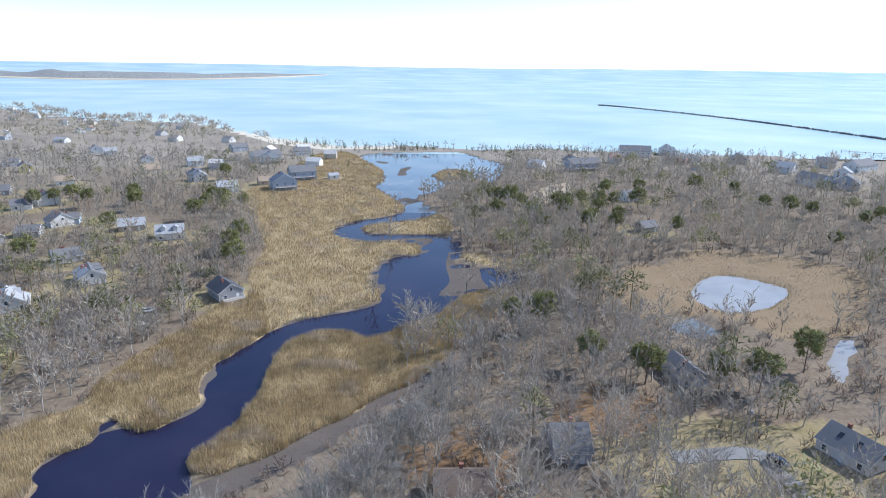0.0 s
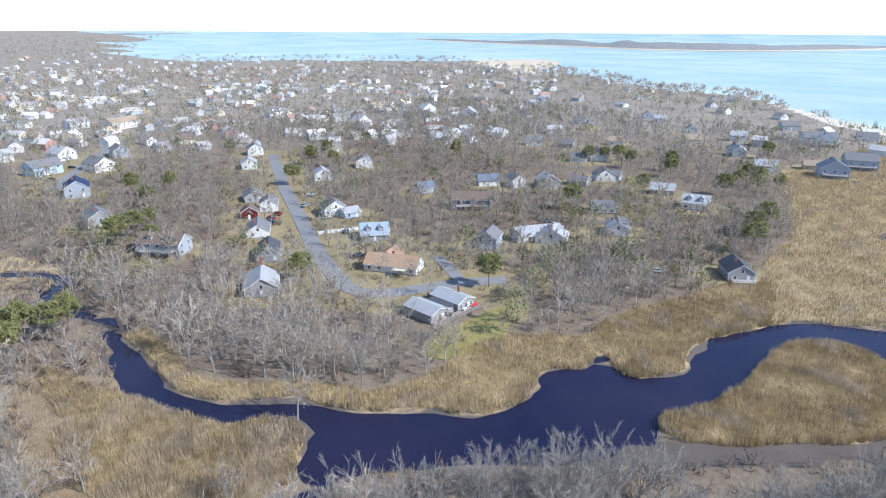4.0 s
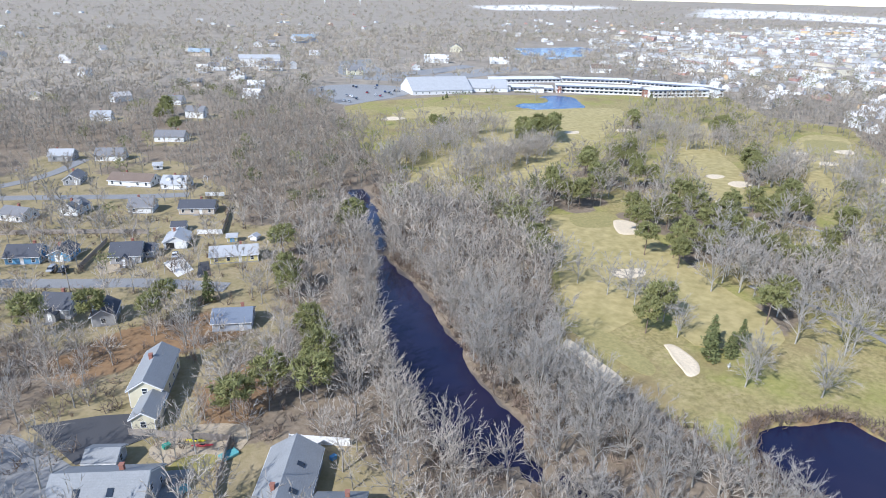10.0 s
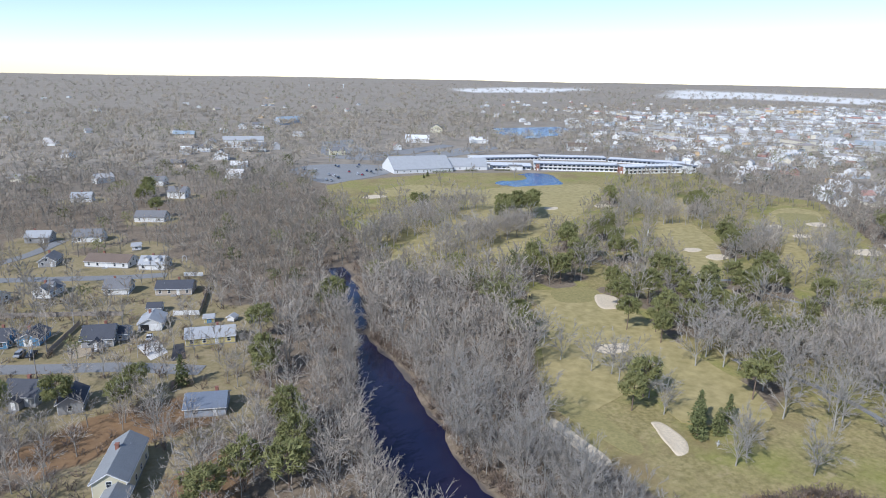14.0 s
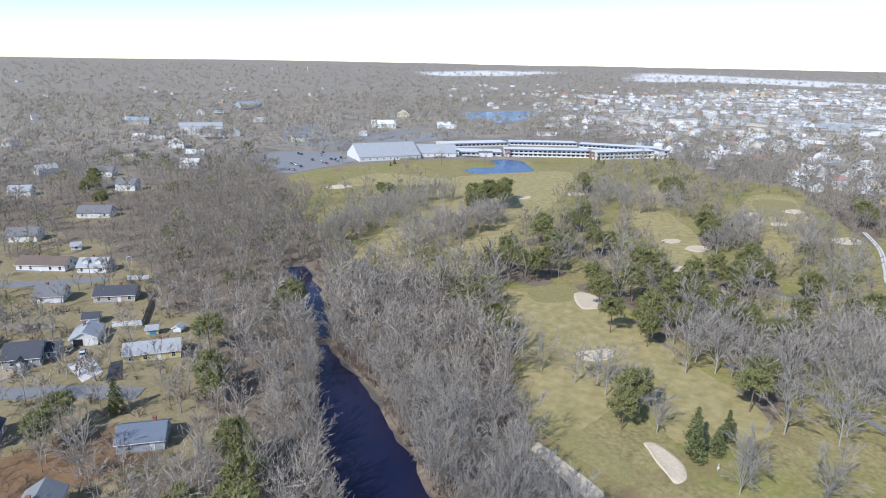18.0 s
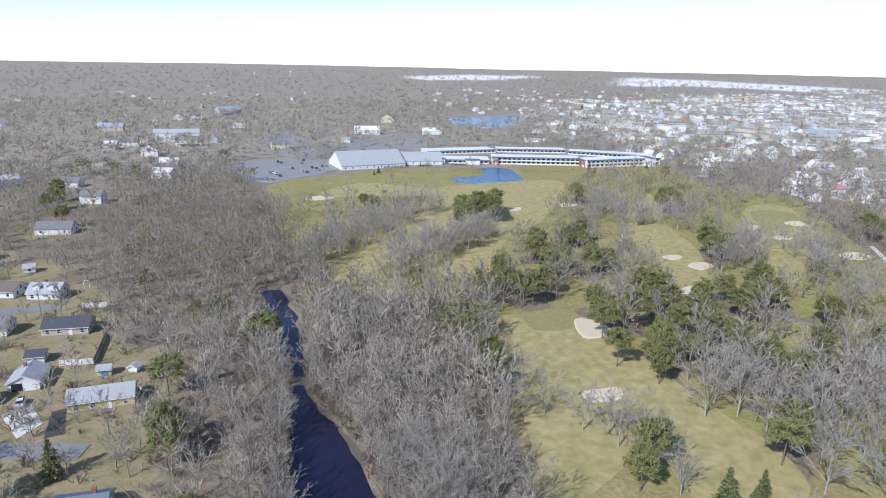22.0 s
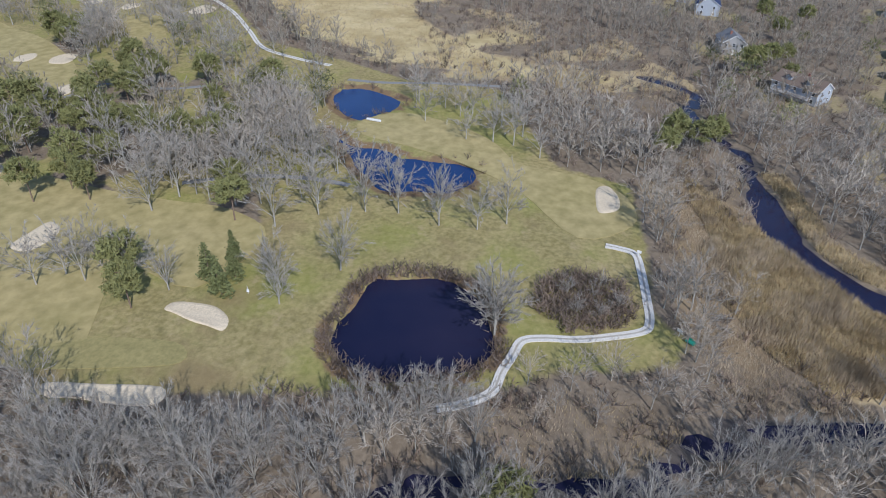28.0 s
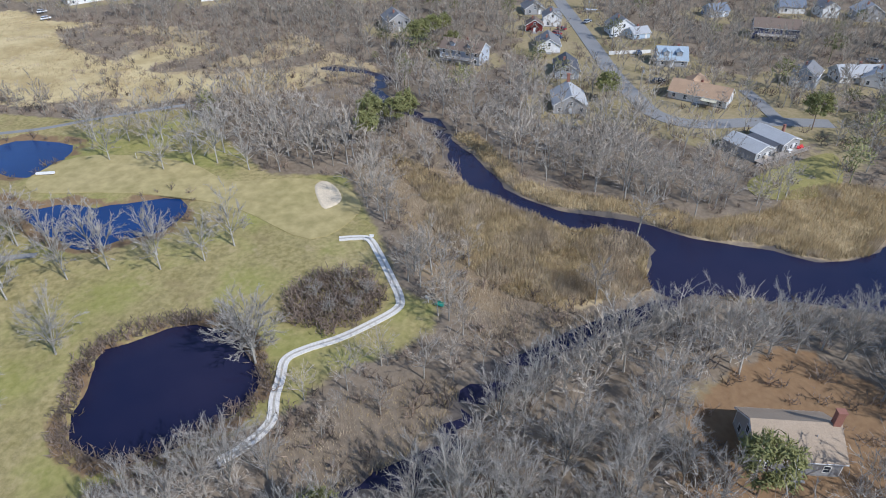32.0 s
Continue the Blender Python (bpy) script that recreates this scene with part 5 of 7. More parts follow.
far_town = np.hypot(px, py) > 330
chance = np.where(far_town & (golf < 0), chance * 0.74, chance)
chance = np.where(py > 560, chance * np.where(px > 60, 0.7, 0.3), chance)
chance = np.where(depth_in(px, py, CLEARING) > 0, np.where(py > 50, 0.3, 0.16), chance)
chance = np.where((px > -12) & (px < 82) & (py > 88) & (py < 190) & (house_d > 7.5), np.where(depth_in(px, py, YARDS[3]) > 0, 0.4, 0.9), chance)
for o in (HOTEL, BANK, BELT):
    chance = np.where(depth_in(px, py, o) > 0, 0.0, chance)
east = np.maximum(depth_in(px, py, EAST_POND), np.maximum(depth_in(px, py, EAST_POND2), depth_in(px, py, EAST_POND3) - 18))
chance = np.where(east > -26, chance * 0.12, chance)
keep = (free > 0.5) & (RNG.uniform(size=len(px)) < chance)
px, py, golf, marsh = px[keep], py[keep], golf[keep], marsh[keep]
pine_patch = np.array([noise.noise((x * 0.012, y * 0.012, 9.0)) for x, y in zip(px, py)])
is_pine = (RNG.uniform(size=len(px)) < np.where(pine_patch > 0.25, 0.16, np.where(py > 230, 0.05, 0.03))) & (marsh < 0) & (np.hypot(px + 60, py + 30) > 150)
STRETCH = [(-62, -125), (-62, -40), (-48, 62), (5, 112)]
reach = depth_in(px, py, STRETCH, False)
hd = house_d[keep]
size = np.clip(RNG.normal(1.0, 0.16, len(px)), 0.6, 1.35) * np.where(marsh > -4, 0.6, 1.0) * np.where((hd < 40) & (np.hypot(px, py) > 120), 0.84, 1.0) * np.where(np.hypot(px, py) > 330, 0.92, 1.0) * np.where((px > -97) & (px < -70) & (py > -30) & (py < 8), 0.66, 1.0) * np.where(yardd[keep] > 0, 0.95, 1.0) * np.where(py > 560, 0.62, 1.0)



BARE = "leafless grey broad-crowned tree with fine twigs"
oak = [tree_thing("bare_tree", wood_tree(13.6, 11, 7, 27, 0.042, 0.06, RNG.uniform(0.32, 0.4), True), M["bark"], M["twig_pale"], BARE, "tree") for _ in range(5)]
course_oak = [tree_thing("bare_tree", wood_tree(13.2, 10, 6, 15, 0.085, 0.08, RNG.uniform(0.38, 0.46), True), M["bark"], M["twig_pale"], "leafless grey oak standing on the golf course", "tree") for _ in range(5)]
pine = [tree_thing("pine_tree", needle_tree(13.5, 38, 48), M["pinebark"], M["needle"], "dark green pitch pine with a dense clumped crown", "pine tree") for _ in range(5)]
cone = [tree_thing("spruce_tree", needle_tree(9, 110, 8, True), M["pinebark"], M["spruce"], "conical dark green spruce on the turf", "spruce tree") for _ in range(2)]


used = set()


def stand(kind, x, y, s):
    """The first of each model stands itself, the others are copies."""
    ob = kind[int(RNG.integers(len(kind)))]
    m = pose(x, y, 0.25, 0, 0, RNG.uniform(0, 360))
    if ob.name not in used:
        used.add(ob.name)
        ob.matrix_basis = m
        return ob
    return copy_thing(ob, m @ Matrix.Diagonal((s * RNG.uniform(0.9, 1.12), s * RNG.uniform(0.9, 1.12), s * RNG.uniform(0.9, 1.1), 1)))


near_ix = np.argsort(np.where(is_pine, 1e9, reach))[:130]
lone = np.zeros(len(px), bool)
lone[near_ix] = True
for k in near_ix:
    stand(oak, px[k], py[k], size[k] * 0.98)
for x, y in GOLF_TREES:
    near_oak = math.hypot(x + 5, y + 15) < 135
    stand(oak if near_oak else course_oak, x, y, 1.3 if (x, y) == (-104, -30) else RNG.uniform(0.92, 1.28))
for line in (BANK_ROW, BELT_ROW):
    p = rounded(line, False, 12)
    walked = np.concatenate([[0], np.cumsum(np.linalg.norm(np.diff(p, axis=0), axis=1))])
    for k in np.arange(0, walked[-1], 4.6):
        x, y = np.interp(k, walked, p[:, 0]) + RNG.uniform(-0.8, 0.6), np.interp(k, walked, p[:, 1]) + RNG.uniform(-1, 1)
        if keep_out(np.array([x]), np.array([y]))[0] > 0.3:
            stand(oak, x, y, RNG.uniform(0.95, 1.15))
for x, y in ((-110, -14), (-116, -15), (-119, -8), (-112, -6), (-109, -10), (-115, -10)):
    stand(oak, x, y, RNG.uniform(0.32, 0.48))
for x, y in PINES:
    stand(pine, x, y, RNG.uniform(0.8, 1.05))
    if x < -140 and y < -80 and RNG.uniform() < 0.45:
        x, y = x + RNG.uniform(-5, 5), y + RNG.choice([-5.0, 5.0])
        if max(depth_in(np.array([x]), np.array([y]), o)[0] for o in FAIRWAYS) < -2:
            stand(pine, x, y, RNG.uniform(0.6, 0.85))
for x, y in ((-208, -298), (-216, -306), (-222, -303), (-206, -308), (-200, -294), (-234, -316), (-218, -296)):
    stand(pine, x, y, RNG.uniform(1.1, 1.4))
for x, y in SPRUCES:
    stand(cone, x, y, RNG.uniform(0.75, 1.1))


def woodland(name, models, at, sizes, material, label):
    """Many trees joined: stuff of the woods."""
    vs, fs, ts, ks, o = [], [], [], [], 0
    pick = RNG.integers(len(models), size=len(at))
    ang = RNG.uniform(0, 6.283, len(at))
    for (x, y, z), s, k, q in zip(at, sizes, pick, ang):
        mv, mf = models[k][:2]
        ks.append(models[k][2] if len(models[k]) > 2 else np.zeros(len(mv)))
        c, sn = math.cos(q) * s, math.sin(q) * s
        vs.append(np.stack([mv[:, 0] * c - mv[:, 1] * sn + x, mv[:, 0] * sn + mv[:, 1] * c + y, mv[:, 2] * s + z], 1))
        fs.append(mf + o)
        ts.append(np.full(len(mv), RNG.uniform(), np.float32))
        o += len(mv)
    me = tri_mesh(name, np.concatenate(vs), np.concatenate(fs), material)
    me.attributes.new("tone", "FLOAT", "POINT").data.foreach_set("value", np.concatenate(ts))
    me.attributes.new("stem", "FLOAT", "POINT").data.foreach_set("value", np.concatenate(ks).astype(np.float32))
    return tagged(new(name, me), label, "trees", kind="stuff")


def joined(pair):
    n = len(pair[0].v)
    return np.array(pair[0].v + pair[1].v), np.array(pair[0].f + [tuple(i + n for i in t) for t in pair[1].f]), np.array(pair[0].stem + pair[1].stem)


near_models = [joined(wood_tree(RNG.uniform(12.0, 15.5), 10, 6, 7, 0.1, 0.09)) for _ in range(12)]
mid_models = [joined(wood_tree(RNG.uniform(12.0, 15.0), 8, 5, 6, 0.18, 0.12)) for _ in range(10)]
far_models = [joined(wood_tree(RNG.uniform(11.5, 14.5), 6, 4, 5, 0.3, 0.18)) for _ in range(10)]
last_models = [joined(wood_tree(RNG.uniform(11.5, 14), 5, 3, 3, 0.58, 0.26)) for _ in range(8)]
mid_pine = [joined(needle_tree(12.0, 14, 10, grow=1.5)) for _ in range(6)]
dist = np.hypot(px + 10, py + 15)
rest = ~lone & ~is_pine
ground_z = np.full(len(px), 0.25)
at = np.stack([px, py, ground_z], 1)
near_sel, mid_sel, far_sel, last_sel = rest & (dist < 150), rest & (dist >= 150) & (dist < 220), rest & (dist >= 220) & (dist < 390), rest & (dist >= 390)
woodland("woodland", near_models, at[near_sel], size[near_sel], M["twig_mid"], "dense leafless grey-brown trees beside the river")
woodland("woodland", mid_models, at[mid_sel], size[mid_sel], M["twig_mid"], "dense leafless grey-brown woodland along the river")
woodland("woodland", far_models, at[far_sel], size[far_sel], M["twig"], "leafless grey-brown woods among houses and marsh")
woodland("woodland", last_models, at[last_sel], size[last_sel], M["twig"], "leafless grey-brown woods round the far houses")
woodland("pine_wood", mid_pine, at[is_pine], size[is_pine], M["needle_far"], "scattered dark green pines in the leafless woods")

# trees leaning over the banks of the upper river
bank = []
for line, side_x in ((UPPER_L, 1.7), (UPPER_R, -1.7)):
    p = rounded(line, False, 10)
    walked = np.concatenate([[0], np.cumsum(np.linalg.norm(np.diff(p, axis=0), axis=1))])
    for k in np.arange(0, walked[-1], 3.4):
        bank.append((np.interp(k, walked, p[:, 0]) + side_x * RNG.uniform(0.6, 2.2), np.interp(k, walked, p[:, 1]) + RNG.uniform(-1, 1)))
bank = np.array(bank)
bank = bank[water_depth(bank[:, 0], bank[:, 1]) < -0.4]
woodland("woodland", near_models, np.stack([bank[:, 0], bank[:, 1], np.full(len(bank), 0.0)], 1), RNG.uniform(0.5, 0.9, len(bank)), M["twig_mid"], "leafless trees leaning over the river banks")

# bands of trees between the far fairways
band = []
for a, b, n_band in (((-108, -272), (-206, -338), 44), ((-124, -296), (-200, -341), 34), ((-120, -238), (-204, -274), 44), ((-136, -257), (-203, -288), 36), ((-280, -250), (-345, -268), 26), ((-284, -284), (-318, -280), 16), ((-258, -180), (-310, -200), 24), ((-290, -166), (-330, -190), 16), ((-160, -72), (-212, -106), 40), ((-150, -112), (-200, -92), 30)):
    k = RNG.uniform(size=n_band)
    band.append(np.array(a) + k[:, None] * (np.array(b) - np.array(a)) + RNG.normal(0, 4.0, (n_band, 2)))
band = np.concatenate(band)
band = band[keep_out(band[:, 0], band[:, 1]) > 0.5]
woodland("woodland", mid_models, np.stack([band[:, 0], band[:, 1], np.full(len(band), 0.25)], 1), RNG.uniform(0.75, 1.1, len(band)), M["twig_mid"], "bands of leafless trees between the fairways")

# distance: thinner woods towards the horizon
n_far = 30000
rr = 430 + 3700 * RNG.uniform(size=n_far) ** 1.9
qq = RNG.uniform(0, 6.283, n_far)
fx, fy = rr * np.cos(qq), rr * np.sin(qq)
fx[:2500], fy[:2500] = RNG.uniform(-2900, -560, 2500), RNG.uniform(-1400, 0, 2500)
near_q, near_r = RNG.uniform(1.9, 5.1, 6500), 520 + 900 * RNG.uniform(size=6500)
fx[2500:9000], fy[2500:9000] = near_r * np.cos(near_q), near_r * np.sin(near_q)
rr = np.hypot(fx, fy)
ok = (water_depth(fx, fy) < -6) & ~((fx > -520) & (fx < 330) & (fy > -560) & (fy < 660)) & (depth_in(fx, fy, BEACH) < 0) & (depth_in(fx, fy, SPIT) < 0) & (depth_in(fx, fy, LOT) < -5) & (depth_in(fx, fy, LOT2) < -5)
ok &= (depth_in(fx, fy, TOWN) < 60) | (RNG.uniform(size=len(fx)) < 0.45)
fx, fy, rr = fx[ok], fy[ok], rr[ok]


def tuft(h, count, w):
    b = Wood()
    fill_crown(b, h, count, w, 0.4, 2.0, 0.5)
    return np.array(b.v), np.array(b.f)


tiny = [tuft(11.5, 19, 0.85) for _ in range(6)]
patch = np.array([noise.noise((a * 0.0035, b * 0.0035, 6.0)) for a, b in zip(fx, fy)])
green = RNG.uniform(size=len(fx)) < np.clip(0.17 + 1.1 * patch, 0.05, 0.65)
fat = np.stack([fx, fy, far_rise(fx, fy)], 1)
woodland("far_woods", tiny, fat[~green], (0.9 + rr / 2600)[~green], M["twig_haze"], "leafless woods reaching to the horizon")
tiny_pine = [joined(needle_tree(10, 6, 3, grow=2.3)) for _ in range(4)]
woodland("far_pines", tiny_pine, fat[green], (0.8 + rr / 2800)[green], M["needle_far"], "scattered pines in the far woods")

# ---- scrub ----
def bush(stems, h, w):
    b = Wood()
    for _ in range(stems):
        a = np.array([RNG.normal(0, 0.5), RNG.normal(0, 0.5), -0.1])
        e = a + np.array([RNG.normal(0, 0.55), RNG.normal(0, 0.55), 1.0]) * h * RNG.uniform(0.6, 1.1)
        b.twig(a, e, w)
        for _ in range(3):
            p = a + (e - a) * RNG.uniform(0.3, 0.9)
            b.twig(p, p + (RNG.normal(size=3) * 0.5 + (0, 0, 0.5)) * h * 0.45, w * 0.8)
    return np.array(b.v), np.array(b.f)


bushes = [bush(8, 2.5, 0.22) for _ in range(6)]
bx, by = jitter_grid(-380, 140, -260, 300, 3.4)
tx_, ty_ = jitter_grid(-126, -103, -25, 2, 1.3)
rx_, ry_ = jitter_grid(-128, -86, -65, -24, 1.35)
ux_, uy_ = jitter_grid(-86, -32, -215, -60, 1.7)
close = np.abs(depth_in(ux_, uy_, U_WATER) + 2.2) < 2.2
bx, by = np.concatenate([bx, tx_, rx_, ux_[close]]), np.concatenate([by, ty_, ry_, uy_[close]])
bfree = keep_out(bx, by)
near_edge = (-water_depth(bx, by) > 0.5) & (-water_depth(bx, by) < 6) & (bfree > 0)
by_pond = np.maximum(depth_in(bx, by, POND1), np.maximum(depth_in(bx, by, POND2), depth_in(bx, by, POND3))) > -10
near_edge &= ~by_pond
thick = depth_in(bx, by, THICKET) > 0
rim = np.maximum(depth_in(bx, by, rounded(POND1)), np.maximum(depth_in(bx, by, rounded(POND2)), depth_in(bx, by, rounded(POND3)))) > -2.6
rim &= water_depth(bx, by) < 0.4
mm = np.maximum(depth_in(bx, by, MARSH_MID), depth_in(bx, by, MARSH_TOP))
bg = depth_in(bx, by, GOLF)
in_reed = np.full(bx.shape, -99.0)
for o in REEDS:
    in_reed = np.maximum(in_reed, depth_in(bx, by, o))
prob = np.where(thick, 1.0, np.where(rim, 1.0, np.where(mm > 0, np.where(depth_in(bx, by, FIELD) > -22, 0.3, 0.7), np.where(near_edge & (in_reed < 0), 0.85, np.where((bg < 0) & (bg > -9) & (in_reed < 0), 0.45, 0.0)))))
prob = np.where((bg < -9) & (in_reed < 0) & (mm < 0), np.maximum(prob, 0.36), prob)
prob = np.where(depth_in(bx, by, REED_LINK) > 0, 0.55, prob)
sel = (RNG.uniform(size=len(bx)) < prob) & ((bfree > 0) | thick | rim)
for hx_, hy_ in HOUSES_XY:
    sel &= np.hypot(bx - hx_, by - hy_) > 8
bsize = RNG.uniform(0.6, 1.25, sel.sum()) * np.where(rim[sel], 0.8, 1.0)
bat = np.stack([bx[sel], by[sel], np.full(sel.sum(), 0.2)], 1)
woodland("brush", bushes, bat, bsize, M["scrub"], "brown leafless brush and briars on the banks")

# ---- reeds ----
blades_v = []
for o, per in ((SCRUB_SW, 14.0), (REED_NB, 14.0), (REED_ISLE, 22.0), (REED_SW, 24.0), (REED_LINK, 8.0), (REED_TIP, 20.0), (REED_STRIP, 18.0), (REED_N1, 17.0), (REED_N2, 4.5), (REED_E1, 4.0), (REED_E2, 5.0), (REED_E3, 5.0), (REED_E4, 2.2), (ISLET, 4.0), (FIELD, 3.0), (MARSH_MID, 2.5), (MARSH_TOP, 2.0)):
    q = np.array(o, float)
    lo, hi = q.min(0), q.max(0)
    n = int((hi - lo).prod() * per)
    x, y = RNG.uniform(lo[0], hi[0], n), RNG.uniform(lo[1], hi[1], n)
    dd = depth_in(x, y, rounded(o, steps=3))
    clump = np.array([noise.noise((a * 0.11, b * 0.11, 2.0)) for a, b in zip(x, y)])
    s = (dd > -0.4 + clump * 1.5) & (water_depth(x, y) < 0.3 + clump)
    for hx_, hy_ in HOUSES_XY:
        s &= np.hypot(x - hx_, y - hy_) > 8
    low = 0.5 if per < 3.2 or o is REED_LINK else 0.62 if o is SCRUB_SW else 1.0
    dull = -0.35 if o is SCRUB_SW else -0.12 if o is REED_SW else -0.2 if o is REED_E4 else 0.12 if o is REED_LINK else 0.3
    if o is MARSH_TOP or o is MARSH_MID:
        s &= clump > 0.05
    blades_v.append(np.stack([x[s], y[s], (low + 0.55 * low * clump)[s], np.full(s.sum(), 1 if per > 4.5 else 1.6), (clump[s] > dull)], 1))
bl = np.concatenate(blades_v)
n = len(bl)
ang, hh = RNG.uniform(0, 6.283, n), RNG.uniform(1.25, 1.85, n) * bl[:, 2]
ww = RNG.uniform(0.045, 0.1, n) * bl[:, 3]
base = np.stack([bl[:, 0], bl[:, 1], np.full(n, -0.3)], 1)
side = np.stack([np.cos(ang) * ww, np.sin(ang) * ww, np.zeros(n)], 1)
lean = np.array([noise.noise((a * 0.16, b * 0.16, 8.0)) for a, b in bl[:, :2]])
loose = 0.3 + 0.5 * np.clip(lean, 0, 1)
tip = base + np.stack([RNG.normal(-0.2, 1, n) * loose - lean * 0.8, RNG.normal(0.1, 1, n) * loose + lean * 0.5, (hh + 0.4) * (1 - 0.35 * np.clip(lean, 0, 1))], 1)
rv = np.stack([base - side, base + side, tip], 1).reshape(-1, 3)
for nm, pick, mat, words in (("reed_beds", bl[:, 4] < 0.5, M["reed"], "tall dry tan reeds lining the tidal river"), ("brown_reeds", bl[:, 4] > 0.5, M["reed_brown"], "beaten-down brown reeds of the tidal marsh")):
    k = int(pick.sum())
    tagged(new(nm, tri_mesh(nm, rv.reshape(-1, 3, 3)[pick].reshape(-1, 3), np.arange(3 * k).reshape(-1, 3), mat)), words, "reeds", kind="stuff")

# ---- houses ----
WORDS = dict(white="white-clapboard", grey="grey-shingled", bluegrey="blue-grey", blue="bright blue", yellow="pale yellow", cream="cream-clapboard", tan="tan", paleblue="pale blue", brown="brown-shingled", navy="dark navy-blue", red="dark red")
ROOFW = dict(dark="dark charcoal", grey="grey", mid="mid-grey", light="pale grey", brown="brown", orange="orange-brown", bluegrey="slate-blue", paleblue="pale blue-grey", navy="navy solar-panelled", tan="tan", whiteroof="flat white")


def window_mesh(w, h):
    bm = bmesh.new()
    t = 0.09
    box(bm, -w / 2 - t, -w / 2, -0.06, 0.0, -h / 2 - t, h / 2 + t)
    box(bm, w / 2, w / 2 + t, -0.06, 0.0, -h / 2 - t, h / 2 + t)
    box(bm, -w / 2, w / 2, -0.06, 0.0, h / 2, h / 2 + t)
    box(bm, -w / 2, w / 2, -0.08, 0.0, -h / 2 - t, -h / 2)
    box(bm, -w / 2, w / 2, -0.05, 0.0, -0.03, 0.03)
    return bm_mesh("window", bm, M["trim"])


WIN = window_mesh(0.95, 1.25)
PANE = boxes_mesh("pane", M["glass"], (-0.475, 0.475, -0.03, 0.0, -0.625, 0.625))
DOOR = boxes_mesh("door", M["trim"], (-0.5, 0.5, -0.06, 0.0, 0, 2.05), (-0.35, 0.35, -0.075, -0.06, 1.1, 1.85))
CHIM = boxes_mesh("chimney", M["brick"], (-0.35, 0.35, -0.35, 0.35, -1.2, 1.1), (-0.42, 0.42, -0.42, 0.42, 1.1, 1.25))


def prism_walls(w, d, eave, rise, material):
    """Walls with gables on the two short ends of the ridge, which runs along x."""
    x, y = w / 2, d / 2
    v = [(-x, -y, -0.5), (x, -y, -0.5), (x, y, -0.5), (-x, y, -0.5), (-x, -y, eave), (x, -y, eave), (x, y, eave), (-x, y, eave), (-x, 0, eave + rise), (x, 0, eave + rise)]
    return mesh_of("shell", v, [(0, 1, 5, 4), (2, 3, 7, 6), (1, 2, 6, 9, 5), (3, 0, 4, 8, 7)], material)


def prism_roof(w, d, eave, rise, material):
    x, y, t, o = w / 2 + 0.35, d / 2, 0.16, 0.4
    k = rise / y
    v = []
    for s in (-1, 1):
        for z in (0, t):
            v += [(s * x, -y - o, eave - o * k + z), (s * x, 0, eave + rise + z + 0.02), (s * x, y + o, eave - o * k + z)]
    f = [(3, 4, 10, 9), (4, 5, 11, 10), (0, 6, 7, 1), (1, 7, 8, 2), (0, 3, 9, 6), (2, 8, 11, 5), (0, 1, 4, 3), (1, 2, 5, 4), (6, 9, 10, 7), (7, 10, 11, 8)]
    return mesh_of("roof", v, f, material)


def rake_mesh(d, eave, rise):
    """White boards under the roof edge of one gable."""
    y, o = d / 2, 0.4
    k = rise / y
    v, f = [], []
    for s in (-1, 1):
        n = len(v)
        for x in (0.0, 0.05):
            v += [(x, s * (y + o), eave - o * k - 0.2), (x, 0, eave + rise - 0.2), (x, 0, eave + rise + 0.03), (x, s * (y + o), eave - o * k + 0.03)]
        f += [tuple(n + i for i in q) for q in ((0, 1, 2, 3), (7, 6, 5, 4), (0, 4, 5, 1), (2, 6, 7, 3), (0, 3, 7, 4))]
    return mesh_of("rake_board", v, f, M["trim"])


def deck_mesh(w, dp, z, material):
    bm = bmesh.new()
    box(bm, -w / 2, w / 2, -dp, -0.02, z - 0.15, z)
    for x in np.linspace(-w / 2 + 0.08, w / 2 - 0.08, 6):
        box(bm, x - 0.08, x + 0.08, -dp + 0.02, -dp + 0.18, -0.5, z - 0.15)
    return bm_mesh("deck", bm, material)


def rail_mesh(w, dp, z, material):
    bm = bmesh.new()
    for zz in (z + 0.12, z + 0.95):
        box(bm, -w / 2, w / 2, -dp, -dp + 0.08, zz, zz + 0.09)
        for s in (-1, 1):
            x = s * (w / 2 - 0.04)
            box(bm, x - 0.04, x + 0.04, -dp + 0.09, -0.03, zz, zz + 0.09)
    for x in np.arange(-w / 2 + 0.1, w / 2, 0.3):
        box(bm, x - 0.03, x + 0.03, -dp + 0.015, -dp + 0.065, z + 0.2, z + 0.96)
    return bm_mesh("railing", bm, material)


GARAGE = boxes_mesh("garage_door", M["trim"], (-1.25, 1.25, -0.05, 0.0, 0.05, 2.2), *[(-1.15, 1.15, -0.075, -0.05, 0.12 + i * 0.52, 0.56 + i * 0.52) for i in range(4)])
# thin black panel on the wall, for the shade inside an open garage
BAY = boxes_mesh("open_bay", M["tyre"], (-1.25, 1.25, -0.03, 0.0, 0.05, 2.2))
SKYLIGHT = boxes_mesh("skylight", M["glass"], (-0.5, 0.5, -0.7, 0.7, 0.0, 0.12), bevel=0.02)
SOLAR = boxes_mesh("solar_panel", M["roof_navy"], (-0.5, 0.5, -0.85, 0.85, 0.0, 0.06))
STEP = boxes_mesh("door_step", M["lot"], (-1.0, 1.0, -1.5, -0.02, -0.4, 0.1), (-0.9, 0.9, -1.85, -1.5, -0.4, -0.08))


